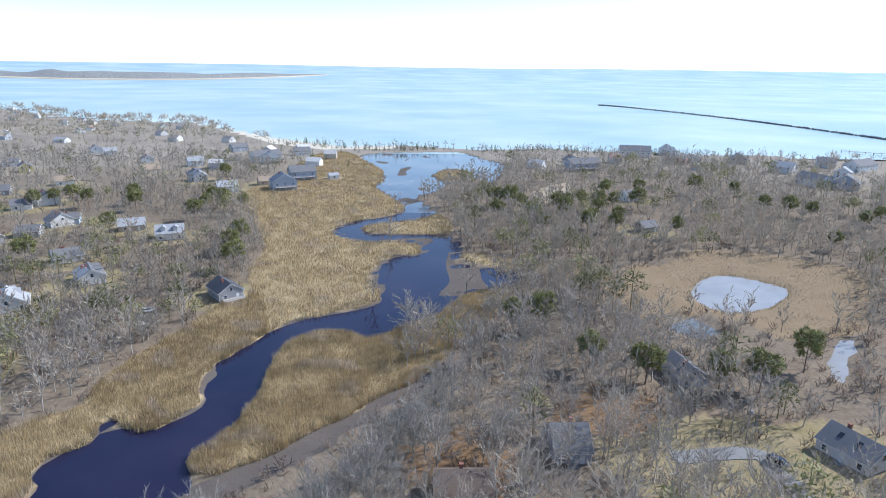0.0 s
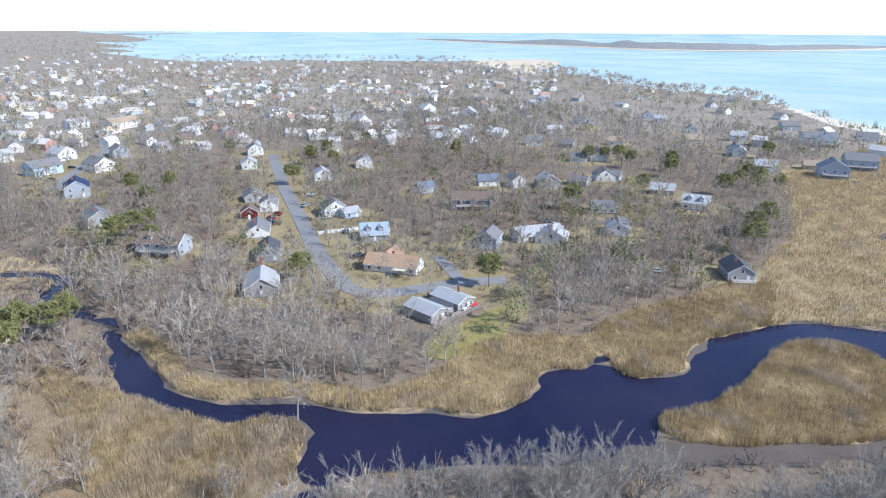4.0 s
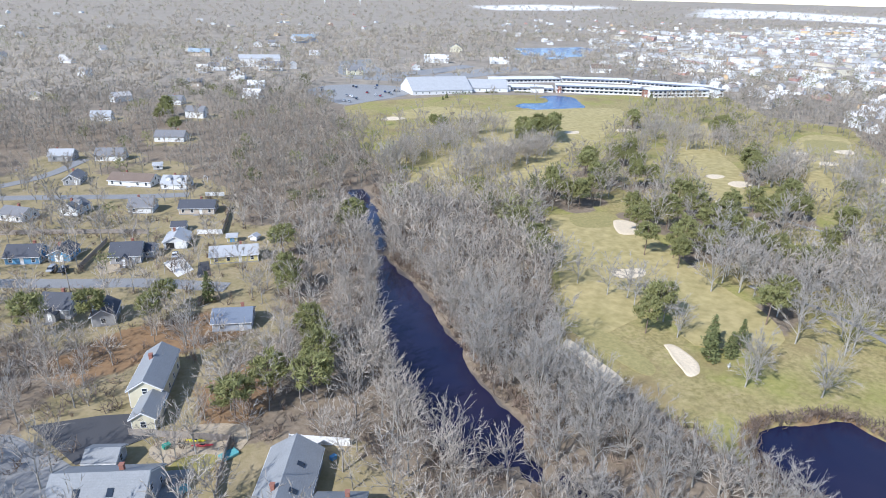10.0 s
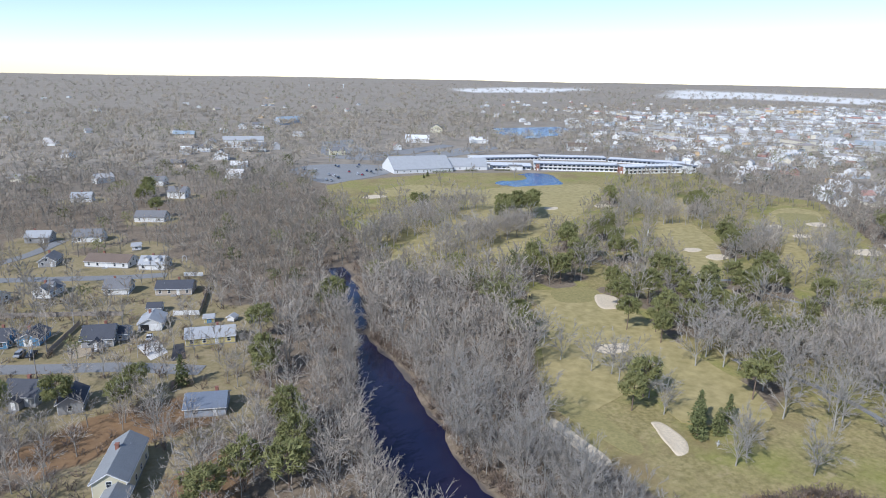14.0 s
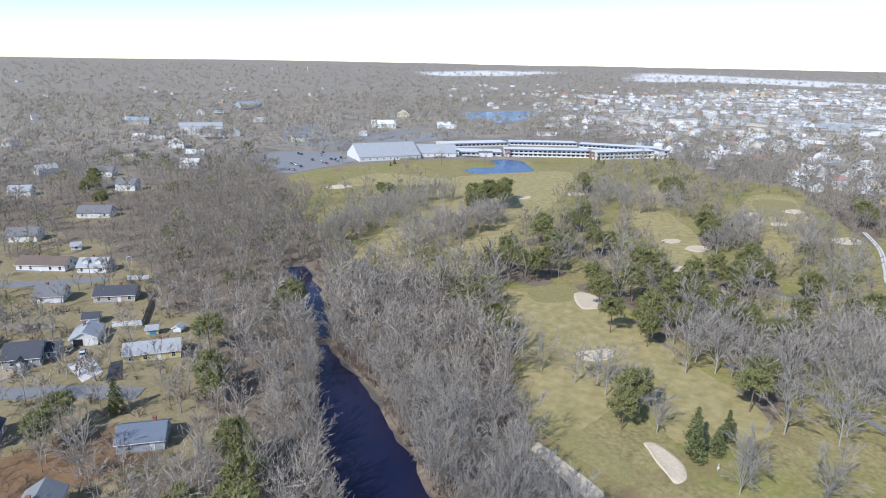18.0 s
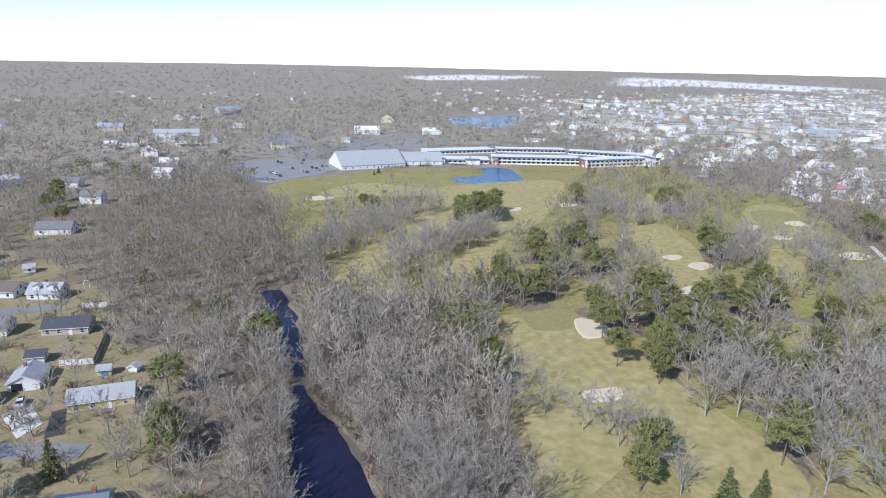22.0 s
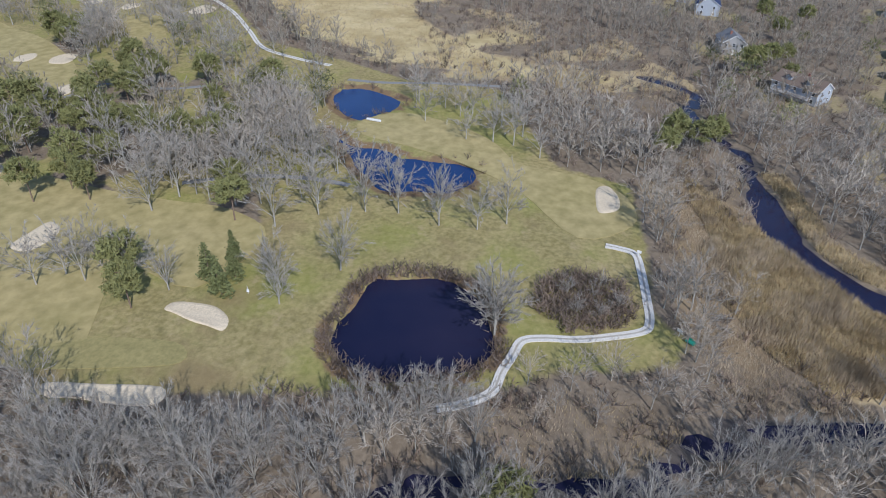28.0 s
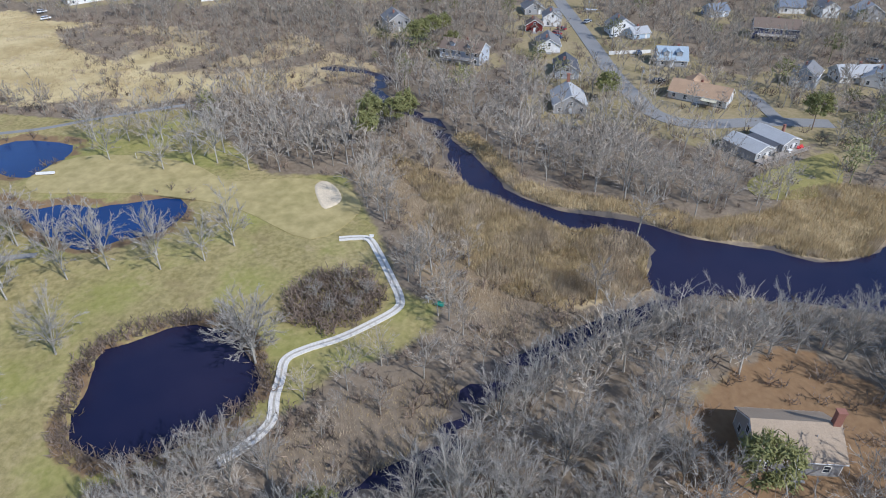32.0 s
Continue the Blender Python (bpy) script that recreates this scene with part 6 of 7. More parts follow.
def dormer(root, q, w, d, wall, roof):
    """A small gabled dormer, facing -y of q."""
    dm = part("dormer", prism_walls(d, w, 1.1, w * 0.28, M["wall_" + wall]), root, m=q @ pose(0, 0, 0, 0, 0, 90))
    part("dormer_roof", prism_roof(d, w, 1.1, w * 0.28, M["roof_" + roof]), dm)
    part("dormer_window", WIN, dm, m=pose(0, 0, 0, 0, 0, -90) @ pose(0, -d / 2 - 0.01, 0.55) @ Matrix.Diagonal((0.8, 1, 0.75, 1)))


def house(x, y, angle, width, depth, eave, ridge, wall, roof, extra):
    small = width * depth < 36
    root = new("shed" if small else "house")
    root.matrix_basis = pose(x, y, 0.35, 0, 0, angle)
    w, d = (width, depth) if ridge == "S" else (depth, width)
    spin = pose(0, 0, 0) if ridge == "S" else pose(0, 0, 0, 0, 0, 90)
    pitch = 0.62 if eave > 2.6 else 0.5
    rise = d * 0.5 * pitch
    part("shell", prism_walls(w, d, eave, rise, M["wall_" + wall]), root, m=spin)
    part("roof", prism_roof(w, d, eave, rise, M["roof_" + roof]), root, m=spin)
    for s in (-1, 1):
        part("rake_board", rake_mesh(d, eave, rise), root, m=spin @ pose(s * (w / 2 + 0.36), 0, 0, 0, 0, 0 if s > 0 else 180))
    if math.hypot(x, y) < 330:
        gut = boxes_mesh("gutter", M["trim"], (-w / 2 - 0.3, w / 2 + 0.3, -0.1, 0.0, -0.14, 0.0))
        for s in (0, 180):
            part("gutter", gut, root, m=spin @ pose(0, 0, 0, 0, 0, s) @ pose(0, -d / 2 - 0.41, eave - 0.4 * pitch + 0.05))
        part("foundation", boxes_mesh("foundation", M["lot"], (-w / 2 - 0.04, w / 2 + 0.04, -d / 2 - 0.04, d / 2 + 0.04, -0.6, 0.28)), root, "grey concrete foundation", spin)
        corner = boxes_mesh("corner_board", M["trim"], (-0.07, 0.07, -0.07, 0.07, 0.28, eave - 0.02))
        for sx in (-1, 1):
            for sy in (-1, 1):
                part("corner_board", corner, root, m=spin @ pose(sx * (w / 2 - 0.05), sy * (d / 2 - 0.05), 0))
    if not small:
        if "tall_chimney" in extra:
            part("chimney", CHIM, root, "tall brick chimney", spin @ pose(w * 0.46, 0, eave + rise + 0.6) @ Matrix.Diagonal((1.6, 1.3, 1.7, 1)))
        else:
            part("chimney", CHIM, root, "brick chimney", spin @ pose(RNG.uniform(-0.25, 0.25) * w, d * 0.12, eave + rise * 0.8))
        part("vent_pipe", disc("vent_pipe", 0.07, 0.9, M["paint_silver"]), root, m=spin @ pose(RNG.uniform(-0.3, 0.3) * w, -d * 0.2, eave + rise * 0.62))
    front = pose(0, -depth / 2, 0)
    if "garage" in extra:
        n = 2 if width > 6.9 else 1
        for i in range(n):
            q = front @ pose((i - (n - 1) / 2) * 3.0, -0.01, 0.05)
            if n == 2 and i == 0 and width < 8:
                part("open_bay", BAY, root, "flat black panel as the shade in an open garage bay", q)
            else:
                part("garage_door", GARAGE, root, "white panelled garage door", q)
    if "porch" in extra:
        q = front @ pose(0, -0.9, 0)
        pr = part("porch", prism_walls(1.8, 2.6, 2.3, 0.95, M["wall_" + wall]), root, m=q @ pose(0, 0, 0, 0, 0, 90))
        part("porch_roof", prism_roof(1.8, 2.6, 2.3, 0.95, M["roof_" + roof]), pr)
        part("porch_door", DOOR, pr, m=pose(0, 0, 0, 0, 0, -90) @ pose(0, -0.91, 0.1))
        part("door_step", STEP, root, "grey concrete step", q @ pose(0, -0.9, 0))
    if "step" in extra:
        part("door_step", STEP, root, "grey concrete step", front)
    if "blue_door" in extra:
        part("double_door", boxes_mesh("double_door", M["wall_blue"], (-0.75, -0.01, -0.05, 0, 0, 1.7), (0.01, 0.75, -0.05, 0, 0, 1.7)), root, "bright blue double door", front @ pose(0, -0.02, 0.1))
    if "white_deck" in extra:
        z = 2.4 if eave > 4.4 else 0.9
        dw = width * 0.8
        part("deck", deck_mesh(dw, 3.4, z, M["wood"]), root, "raised wooden deck", front)
        part("railing", rail_mesh(dw, 3.4, z, M["trim"]), root, "white deck railing", front)
    if "wing" in extra:
        q = pose(-width * 0.22, depth * 0.5 + 3.4, 0) @ pose(0, 0, 0, 0, 0, 90)
        wg = part("wing", prism_walls(8, 7.5, eave - 0.1, 2.0, M["wall_" + wall]), root, m=q)
        part("wing_roof", prism_roof(8, 7.5, eave - 0.1, 2.0, M["roof_" + roof]), wg)
        part("awning", boxes_mesh("awning", M["wall_cream"], (1.5, 6.5, -2.6, -0.02, 2.2, 2.32)), root, "pale flat awning", front)
        for ax in (1.6, 6.4):
            part("awning_post", boxes_mesh("awning_post", M["trim"], (ax - 0.06, ax + 0.06, -2.5, -2.38, -0.3, 2.2)), root, m=front)
    tilt = math.degrees(math.atan(pitch))
    slope = spin @ pose(0, -d * 0.25, eave + rise * 0.5 + 0.19) @ pose(0, 0, 0, tilt, 0, 0)
    if "skylight" in extra:
        for k in (-0.2, 0.15):
            part("skylight", SKYLIGHT, root, m=slope @ pose(k * w, 0.2, 0))
    if "solar" in extra:
        for s in (0, 180):
            sl = spin @ pose(0, 0, 0, 0, 0, s) @ pose(0, -d * 0.25, eave + rise * 0.5 + 0.2) @ pose(0, 0, 0, tilt, 0, 0)
            for i in range(6):
                for k in (-0.95, 0.95):
                    part("solar_panel", SOLAR, root, m=sl @ pose((i - 2.5) * 1.06, k, 0))
    if "dormer" in extra:
        for k in ((-0.22, 0.22) if w > 9 else (0.0,)):
            dormer(root, spin @ pose(k * w, -d * 0.22, eave + rise * 0.42), 2.0, d * 0.32, wall, roof)
    rows = [1.45] + ([4.0] if eave > 4.4 else [])
    near = math.hypot(x, y) < 330
    for sx, sy, ln, rz in ((0, -depth / 2, width, 0), (width / 2, 0, depth, 90), (0, depth / 2, width, 180), (-width / 2, 0, depth, 270)):
        if not near and rz == 180:
            continue
        n = max(1, int(ln / (3.2 if near else 4.5)))
        for z in rows:
            for i in range(n):
                off = (i - (n - 1) / 2) * ln / n
                q = pose(sx, sy, z, 0, 0, rz) @ pose(off, -0.005, 0)
                if rz == 0 and z < 2 and ("garage" in extra or "blue_door" in extra or ("porch" in extra and abs(off) < 2)):
                    continue
                if rz == 0 and i == n // 2 and z < 2 and n > 1:
                    part("door", DOOR, root, m=q @ pose(0, 0, -z + 0.1))
                    continue
                if small and eave < 2.1:
                    continue
                win = part("window", WIN, root, m=q)
                part("pane", PANE, win)
        if (ridge == "S") == (rz in (90, 270)) and rise > 2 and eave < 4.4:
            win = part("window", WIN, root, m=pose(sx, sy, eave + 0.45, 0, 0, rz) @ pose(0, -0.005, 0))
            part("pane", PANE, win)
    kind = "small shed" if small else "house"
    more = " and a railed deck" if "deck" in extra else " and a garage" if "garage" in extra else " and dormers" if "dormer" in extra else ""
    return tagged(root, f"{WORDS[wall]} {kind} with a {ROOFW[roof]} gable roof{more}", "shed" if small else "house")


def disc(name, r, h, material):
    bm = bmesh.new()
    bmesh.ops.create_cone(bm, cap_ends=True, segments=14, radius1=r, radius2=r, depth=h)
    return bm_mesh(name, bm, material)


for row in HOUSES:
    house(*row)


def island_tones(name, stops, rough=0.75):
    """Tones that differ from building to building."""
    m, nt, n = shader(name, rough)
    isl = nt.nodes.new("ShaderNodeNewGeometry").outputs["Random Per Island"]
    r = ramp(nt, isl, *stops)
    r.node.color_ramp.interpolation = "CONSTANT"
    nt.links.new(mix(nt, 0.25, r, ramp(nt, noise_node(nt, 0.5), (0.3, (0.2, 0.2, 0.2)), (0.7, (0.8, 0.8, 0.8)))), n.inputs["Base Color"])
    return m


M["town_wall"] = island_tones("town_wall", ((0.0, (0.72, 0.72, 0.70)), (0.45, (0.5, 0.5, 0.5)), (0.6, (0.62, 0.56, 0.42)), (0.7, (0.4, 0.45, 0.5)), (0.78, (0.42, 0.2, 0.14)), (0.84, (0.62, 0.42, 0.2)), (0.88, (0.75, 0.75, 0.74))))
M["town_roof"] = island_tones("town_roof", ((0.0, (0.48, 0.455, 0.43)), (0.25, (0.22, 0.205, 0.195)), (0.45, (0.66, 0.635, 0.60)), (0.65, (0.32, 0.26, 0.22)), (0.78, (0.42, 0.2, 0.14)), (0.84, (0.62, 0.47, 0.28)), (0.88, (0.74, 0.73, 0.71))))


def prism_pts(w, d, eave, rise):
    x, y = w / 2, d / 2
    return np.array([(-x, -y, -1), (x, -y, -1), (x, y, -1), (-x, y, -1), (-x, -y, eave), (x, -y, eave), (x, y, eave), (-x, y, eave), (-x, 0, eave + rise), (x, 0, eave + rise)]), [(0, 1, 5, 4), (2, 3, 7, 6), (1, 2, 6, 9, 5), (3, 0, 4, 8, 7)]


def roof_pts(w, d, eave, rise):
    x, y = w / 2 + 0.3, d / 2 + 0.4
    e = eave - 0.15
    return np.array([(-x, -y, e), (x, -y, e), (x, 0, eave + rise + 0.1), (-x, 0, eave + rise + 0.1), (-x, y, e), (x, y, e)]), [(0, 1, 2, 3), (3, 2, 5, 4)]


# ---- distant town: many small houses ----
vs, fs, o = [], [], 0
rv_, rf_, ro = [], [], 0
n_t = 1500
rr = 520 + 2000 * RNG.uniform(size=n_t) ** 1.1
qq = RNG.uniform(0, 6.283, n_t)
tx, ty = rr * np.cos(qq), rr * np.sin(qq)
lo_, hi_ = np.min(TOWN, 0), np.max(TOWN, 0)
cx_, cy_ = RNG.uniform(lo_[0], hi_[0], 1300), RNG.uniform(lo_[1], hi_[1], 1300)
inside = depth_in(cx_, cy_, TOWN) > np.array([300 * noise.noise((a * 0.004, b * 0.004, 4.0)) for a, b in zip(cx_, cy_)])
sub_q, sub_r = RNG.uniform(2.2, 3.9, 900), 470 + 1100 * RNG.uniform(size=900)
tx, ty = np.concatenate([tx, cx_[inside], sub_r * np.cos(sub_q)]), np.concatenate([ty, cy_[inside], sub_r * np.sin(sub_q)])
ok = (water_depth(tx, ty) < -14) & (depth_in(tx, ty, GOLF) < -10) & (depth_in(tx, ty, LOT) < -25) & (depth_in(tx, ty, LOT2) < -25) & (depth_in(tx, ty, BEACH) < -6) & (depth_in(tx, ty, SPIT) < -6) & ~((tx < -230) & (tx > -520) & (ty < -400) & (ty > -570))
for hx_, hy_ in HOUSES_XY:
    ok &= np.hypot(tx - hx_, ty - hy_) > 22
ok &= (RNG.uniform(size=len(tx)) < 0.22) | (ty > -420) | (tx < 0.62 * ty)
for x, y in zip(tx[ok], ty[ok]):
    big = RNG.uniform() < 0.22 and depth_in(np.array([x]), np.array([y]), TOWN)[0] > 0
    w, d, e = (RNG.uniform(25, 50), RNG.uniform(14, 25), RNG.uniform(5, 8)) if big else (RNG.uniform(9, 15), RNG.uniform(7, 10), RNG.uniform(2.8, 5.2))
    q = RNG.uniform(0, 3.14)
    c, s = math.cos(q), math.sin(q)
    z = far_rise(x, y)
    rise = 0.6 if big else d * 0.33
    for src, store in ((prism_pts(w, d, e, rise), 0), (roof_pts(w, d, e, rise), 1)):
        p = src[0]
        g = np.stack([p[:, 0] * c - p[:, 1] * s + x, p[:, 0] * s + p[:, 1] * c + y, p[:, 2] + z], 1)
        if store:
            rv_.append(g)
            rf_ += [tuple(i + ro for i in t) for t in src[1]]
            ro += len(g)
        else:
            vs.append(g)
            fs += [tuple(i + o for i in t) for t in src[1]]
            o += len(g)
tagged(new("town_walls", mesh_of("town_walls", np.concatenate(vs).tolist(), fs, M["town_wall"])), "white and grey walls of the distant town", "houses", kind="stuff")
tagged(new("town_roofs", mesh_of("town_roofs", np.concatenate(rv_).tolist(), rf_, M["town_roof"])), "pale and dark roofs of the distant town", "roofs", kind="stuff")


def water_tower(x, y, h):
    root = new("water_tower")
    root.matrix_basis = pose(x, y, float(far_rise(x, y)))
    bm = bmesh.new()
    bmesh.ops.create_uvsphere(bm, u_segments=16, v_segments=10, radius=1, matrix=Matrix.Translation((0, 0, h * 0.85)) @ Matrix.Diagonal((h * 0.2, h * 0.2, h * 0.16, 1)))
    part("tank", bm_mesh("tank", bm, M["trim"]), root)
    w = Wood()
    w.limb((0, 0, -4), (0, 0, h * 0.75), h * 0.06, h * 0.05, 8)
    part("stem", tri_mesh("stem", w.v, w.f, M["trim"]), root)
    return tagged(root, "white water tower above the far woods", "water tower")


for x, y, h in ((-1029, -3373, 24), (-1263, -3495, 22), (-2139, -1751, 24)):
    water_tower(x, y, h)

# ---- the duplex over the marsh ----
DECK_POST = boxes_mesh("deck_post", M["wood"], (-0.06, 0.06, -0.06, 0.06, -0.6, 1.6))
root = new("duplex_house")
root.matrix_basis = pose(-120.5, 120, 0.35, 0, 0, 93) @ Matrix.Diagonal((0.86, 0.86, 0.95, 1))
for off, rf in ((-6.6, "light"), (6.6, "light")):
    q = pose(off, 6.5, 0) @ pose(0, 0, 0, 0, 0, 90)
    part("shell", prism_walls(13, 8.6, 2.9, 1.5, M["wall_grey"]), root, m=q)
    part("roof", prism_roof(13, 8.6, 2.9, 1.5, M["roof_" + rf]), root, "pale grey shingle roof", q)
    for x in (-2.6, 0, 2.6):
        w = part("window", WIN, root, m=pose(off + x, -0.02, 1.5))
        part("pane", PANE, w)
    part("door", DOOR, root, m=pose(off + 1.3, -0.02, 0.2))
part("link", boxes_mesh("link", M["wall_grey"], (-2.5, 2.5, 1.5, 11, -0.5, 2.6)), root)
part("link_roof", boxes_mesh("link_roof", M["roof_dark"], (-2.9, 2.9, 0.8, 11.5, 2.6, 2.8)), root, "dark flat roof between the gables")
part("deck", boxes_mesh("deck", M["wood"], (-11, 11.5, -3.4, -0.03, 0.5, 0.7)), root, "weathered wooden deck")
part("chimney", CHIM, root, "brick chimney", pose(9.5, 6, 4.6))
for i in range(13):
    part("deck_post", DECK_POST, root, m=pose(-10.9 + i * 1.85, -3.35, 0))
part("deck_rail", boxes_mesh("deck_rail", M["wood"], (-11, 11.5, -3.4, -3.3, 1.55, 1.65), (-11, 11.5, -3.38, -3.32, 1.1, 1.16)), root)
bm = bmesh.new()
for i in range(75):
    box(bm, -10.9 + i * 0.3, -10.85 + i * 0.3, -3.37, -3.33, 0.7, 1.55)
part("baluster_row", bm_mesh("baluster_row", bm, M["wood"]), root)
part("deck_stair", boxes_mesh("deck_stair", M["wood"], *[(-12.2 - i * 0.3, -11.0 - i * 0.3, -2.8, -1.6, 0.4 - i * 0.2, 0.48 - i * 0.2) for i in range(4)]), root)
for s in (-6.6, 6.6):
    part("rake_board", rake_mesh(8.6, 2.9, 1.5), root, "white gable trim", pose(s, -0.36, 0) @ pose(0, 0, 0, 0, 0, -90))
tagged(root, "long grey duplex house with twin gables and a deck", "house")



flat("lawn", [(-113, 101), (-115, 119), (-114, 135), (-102, 123), (-99, 110), (-105, 97)], LAND_Z - 0.03, M["lawn"], label="green-yellow lawn before the deck", category="lawn")


def deck_item(name, x, y, dims, material, label, category):
    q = pose(-120.5, 120, 0.35, 0, 0, 93) @ pose(x * 0.86, y * 0.86, 0.665)
    ob = new(name, boxes_mesh(name, material, *dims, bevel=0.02))
    ob.matrix_basis = q
    return tagged(ob, label, category)


for x in (8.6, 9.8, 10.6):
    deck_item("deck_chair", x, -1.5, [(-0.3, 0.3, -0.3, 0.3, 0.3, 0.42), (-0.3, 0.3, 0.22, 0.3, 0.42, 0.95), (-0.3, -0.22, -0.3, 0.3, 0, 0.3), (0.22, 0.3, -0.3, 0.3, 0, 0.3)], M["redplastic"], "red plastic chair on the wooden deck", "chair")
deck_item("grill", -3.0, -1.2, [(-0.5, 0.5, -0.3, 0.3, 0.75, 1.1), (-0.4, 0.4, -0.25, 0.25, 0, 0.75)], M["tyre"], "black barbecue grill on the deck", "grill")
deck_item("deck_table", 4.0, -1.7, [(-0.7, 0.7, -0.5, 0.5, 0.68, 0.75), (-0.06, 0.06, -0.06, 0.06, 0, 0.68), (-0.3, 0.3, -0.3, 0.3, 0, 0.05)], M["trim"], "white patio table on the deck", "table")
deck_item("storage_box", -6.5, -0.6, [(-0.6, 0.6, -0.35, 0.35, 0, 0.6), (-0.63, 0.63, -0.38, 0.38, 0.6, 0.68)], M["wall_tan"], "tan storage box on the deck", "box")

# ---- hotel beside the course ----


def hall(x, y, angle, w, d, eave, rise, name, label):
    root = new(name)
    root.matrix_basis = pose(x, y, 0.35, 0, 0, angle)
    part("shell", prism_walls(w, d, eave, rise, M["wall_white"]), root)
    part("roof", prism_roof(w, d, eave, rise, M["roof_light"]), root, "pale grey shingle roof")
    for i in range(int(w / 6)):
        win = part("window", WIN, root, m=pose(-w / 2 + 3 + i * 6, -d / 2 - 0.005, 1.6))
        part("pane", PANE, win)
    return tagged(root, label, "hall")


def wing(p, q, depth, storeys, label, bays=True):
    """A long flat-roofed hotel wing with balconies along its front from p to q."""
    (x0, y0), (x1, y1) = p, q
    ln, ang = math.hypot(x1 - x0, y1 - y0), math.degrees(math.atan2(y1 - y0, x1 - x0))
    root = new("hotel_wing")
    root.matrix_basis = pose(x0, y0, 0.35, 0, 0, ang)
    h = storeys * 3.0
    part("shell", boxes_mesh("shell", M["wall_white"], (0, ln, 0, depth, -0.5, h)), root)
    part("roof", boxes_mesh("roof", M["roof_whiteroof"], (-0.6, ln + 0.6, -1.6, depth + 0.6, h, h + 0.35)), root, "flat white membrane roof")
    part("mansard", boxes_mesh("mansard", M["roof_bluegrey"], (-0.7, ln + 0.7, -1.75, -1.55, h - 0.7, h + 0.55)), root, "slate-blue roof edge")
    n = int(ln / 4.2)
    for s in range(storeys):
        part("balcony", boxes_mesh("balcony", M["trim"], (0, ln, -1.5, 0, s * 3.0 - 0.05, s * 3.0 + 0.1), (0, ln, -1.5, -1.42, s * 3.0 + 0.1, s * 3.0 + 1.0)), root, "white balcony front")
        for i in range(n):
            part("glass_door", SLIDER, root, m=pose((i + 0.5) * ln / n, -0.01, s * 3.0))
    for i in range(n + 1):
        part("fin", FIN[storeys], root, m=pose(i * ln / n, 0, 0))
    return tagged(root, label, "hotel")


SLIDER = boxes_mesh("glass_door", M["glass"], (-1.3, 1.3, -0.03, 0.0, 0.15, 2.3))
FIN = {s: boxes_mesh("fin", M["trim"], (-0.08, 0.08, -1.5, 0, 0, s * 3.0)) for s in (1, 2)}
hall(-248, -508, 173, 54, 36, 3.4, 9.2, "convention_hall", "large white hall with a broad grey gable roof")
hall(-296, -502, 158, 34, 24, 3.2, 6.3, "glass_lobby", "low white lobby with a tall glazed gable")
wing((-309, -496), (-347, -472), 22, 1, "low white hotel block with a flat roof")
wing((-350, -471), (-414, -430), 16, 2, "long white two-storey hotel wing with balconies")
wing((-411, -419), (-483, -402), 16, 2, "curving white two-storey hotel wing beside the lawn")
wing((-403, -533), (-461, -498), 16, 1, "rear white hotel wing with a flat roof")
wing((-458, -491), (-503, -435), 16, 1, "rear white hotel wing with balconies")
wing((-330, -545), (-398, -530), 20, 1, "low white service block of the hotel")

# glazed gable, brick ends, hedges and masts of the hotel
lob = bpy.data.objects["glass_lobby"]
bm = bmesh.new()
for i in range(9):
    k = (i - 4) * 2.4
    top = 3.2 + 6.3 * (1 - abs(k) / 12) - 0.6
    box(bm, k - 1.05, k + 1.05, -0.06, 0, 0.4, top * 0.45)
    box(bm, k - 1.05, k + 1.05, -0.06, 0, top * 0.45 + 0.25, top)
part("gable_glass", bm_mesh("gable_glass", bm, M["glass"]), lob, "tall glazed gable in white framing", pose(17.02, 0, 0, 0, 0, 90))
part("gable_glass", lob.children[-1].data if lob.children[-1].name.startswith("gable") else bpy.data.meshes["gable_glass"], lob, "tall glazed gable in white framing", pose(-17.02, 0, 0, 0, 0, 270))
for n_, (x, y, a, w, d, h) in enumerate(((-352, -469, 147, 3, 8, 6.0), (-412, -425, 147, 4, 7, 6.0), (-470, -404, 166, 6, 15, 7.2), (-310, -492, 150, 8, 8, 4.2), (-334, -478, 150, 12, 9, 3.6))):
    root = new("stair_block")
    root.matrix_basis = pose(x, y, 0.35, 0, 0, a)
    wall_m = M["brick"] if n_ < 2 else M["wall_white"]
    part("shell", boxes_mesh("shell", wall_m, (-w / 2, w / 2, -d / 2, d / 2, -0.5, h)), root)
    part("roof", boxes_mesh("roof", M["roof_grey"], (-w / 2 - 0.4, w / 2 + 0.4, -d / 2 - 0.4, d / 2 + 0.4, h, h + 0.3)), root)
    part("door", DOOR, root, m=pose(0, -d / 2 - 0.005, 0))
    for zz in (1.6, 4.6)[:1 if h < 5 else 2]:
        for k in (-0.3, 0.3):
            part("window", WIN, root, m=pose(k * w, -d / 2 - 0.005, zz))
    tagged(root, ("red-brick" if n_ < 2 else "white flat-roofed") + " stair block joining the hotel wings", "building")
for x, y, a, ln in ((-318, -476, 150, 14), (-290, -484, 165, 12), (-262, -486, 173, 18)):
    w = Wood()
    for _ in range(420):
        p = np.array([RNG.uniform(-ln / 2, ln / 2), RNG.uniform(-1, 1), RNG.uniform(0, 1.7)])
        w.twig(p, p + RNG.normal(0, 0.35, 3), 0.4)
    ob = new("hedge", tri_mesh("hedge", w.v, w.f, M["spruce"]))
    ob.matrix_basis = pose(x, y, 0.3, 0, 0, a)
    tagged(ob, "clipped dark green hedge before the hotel", "hedge")
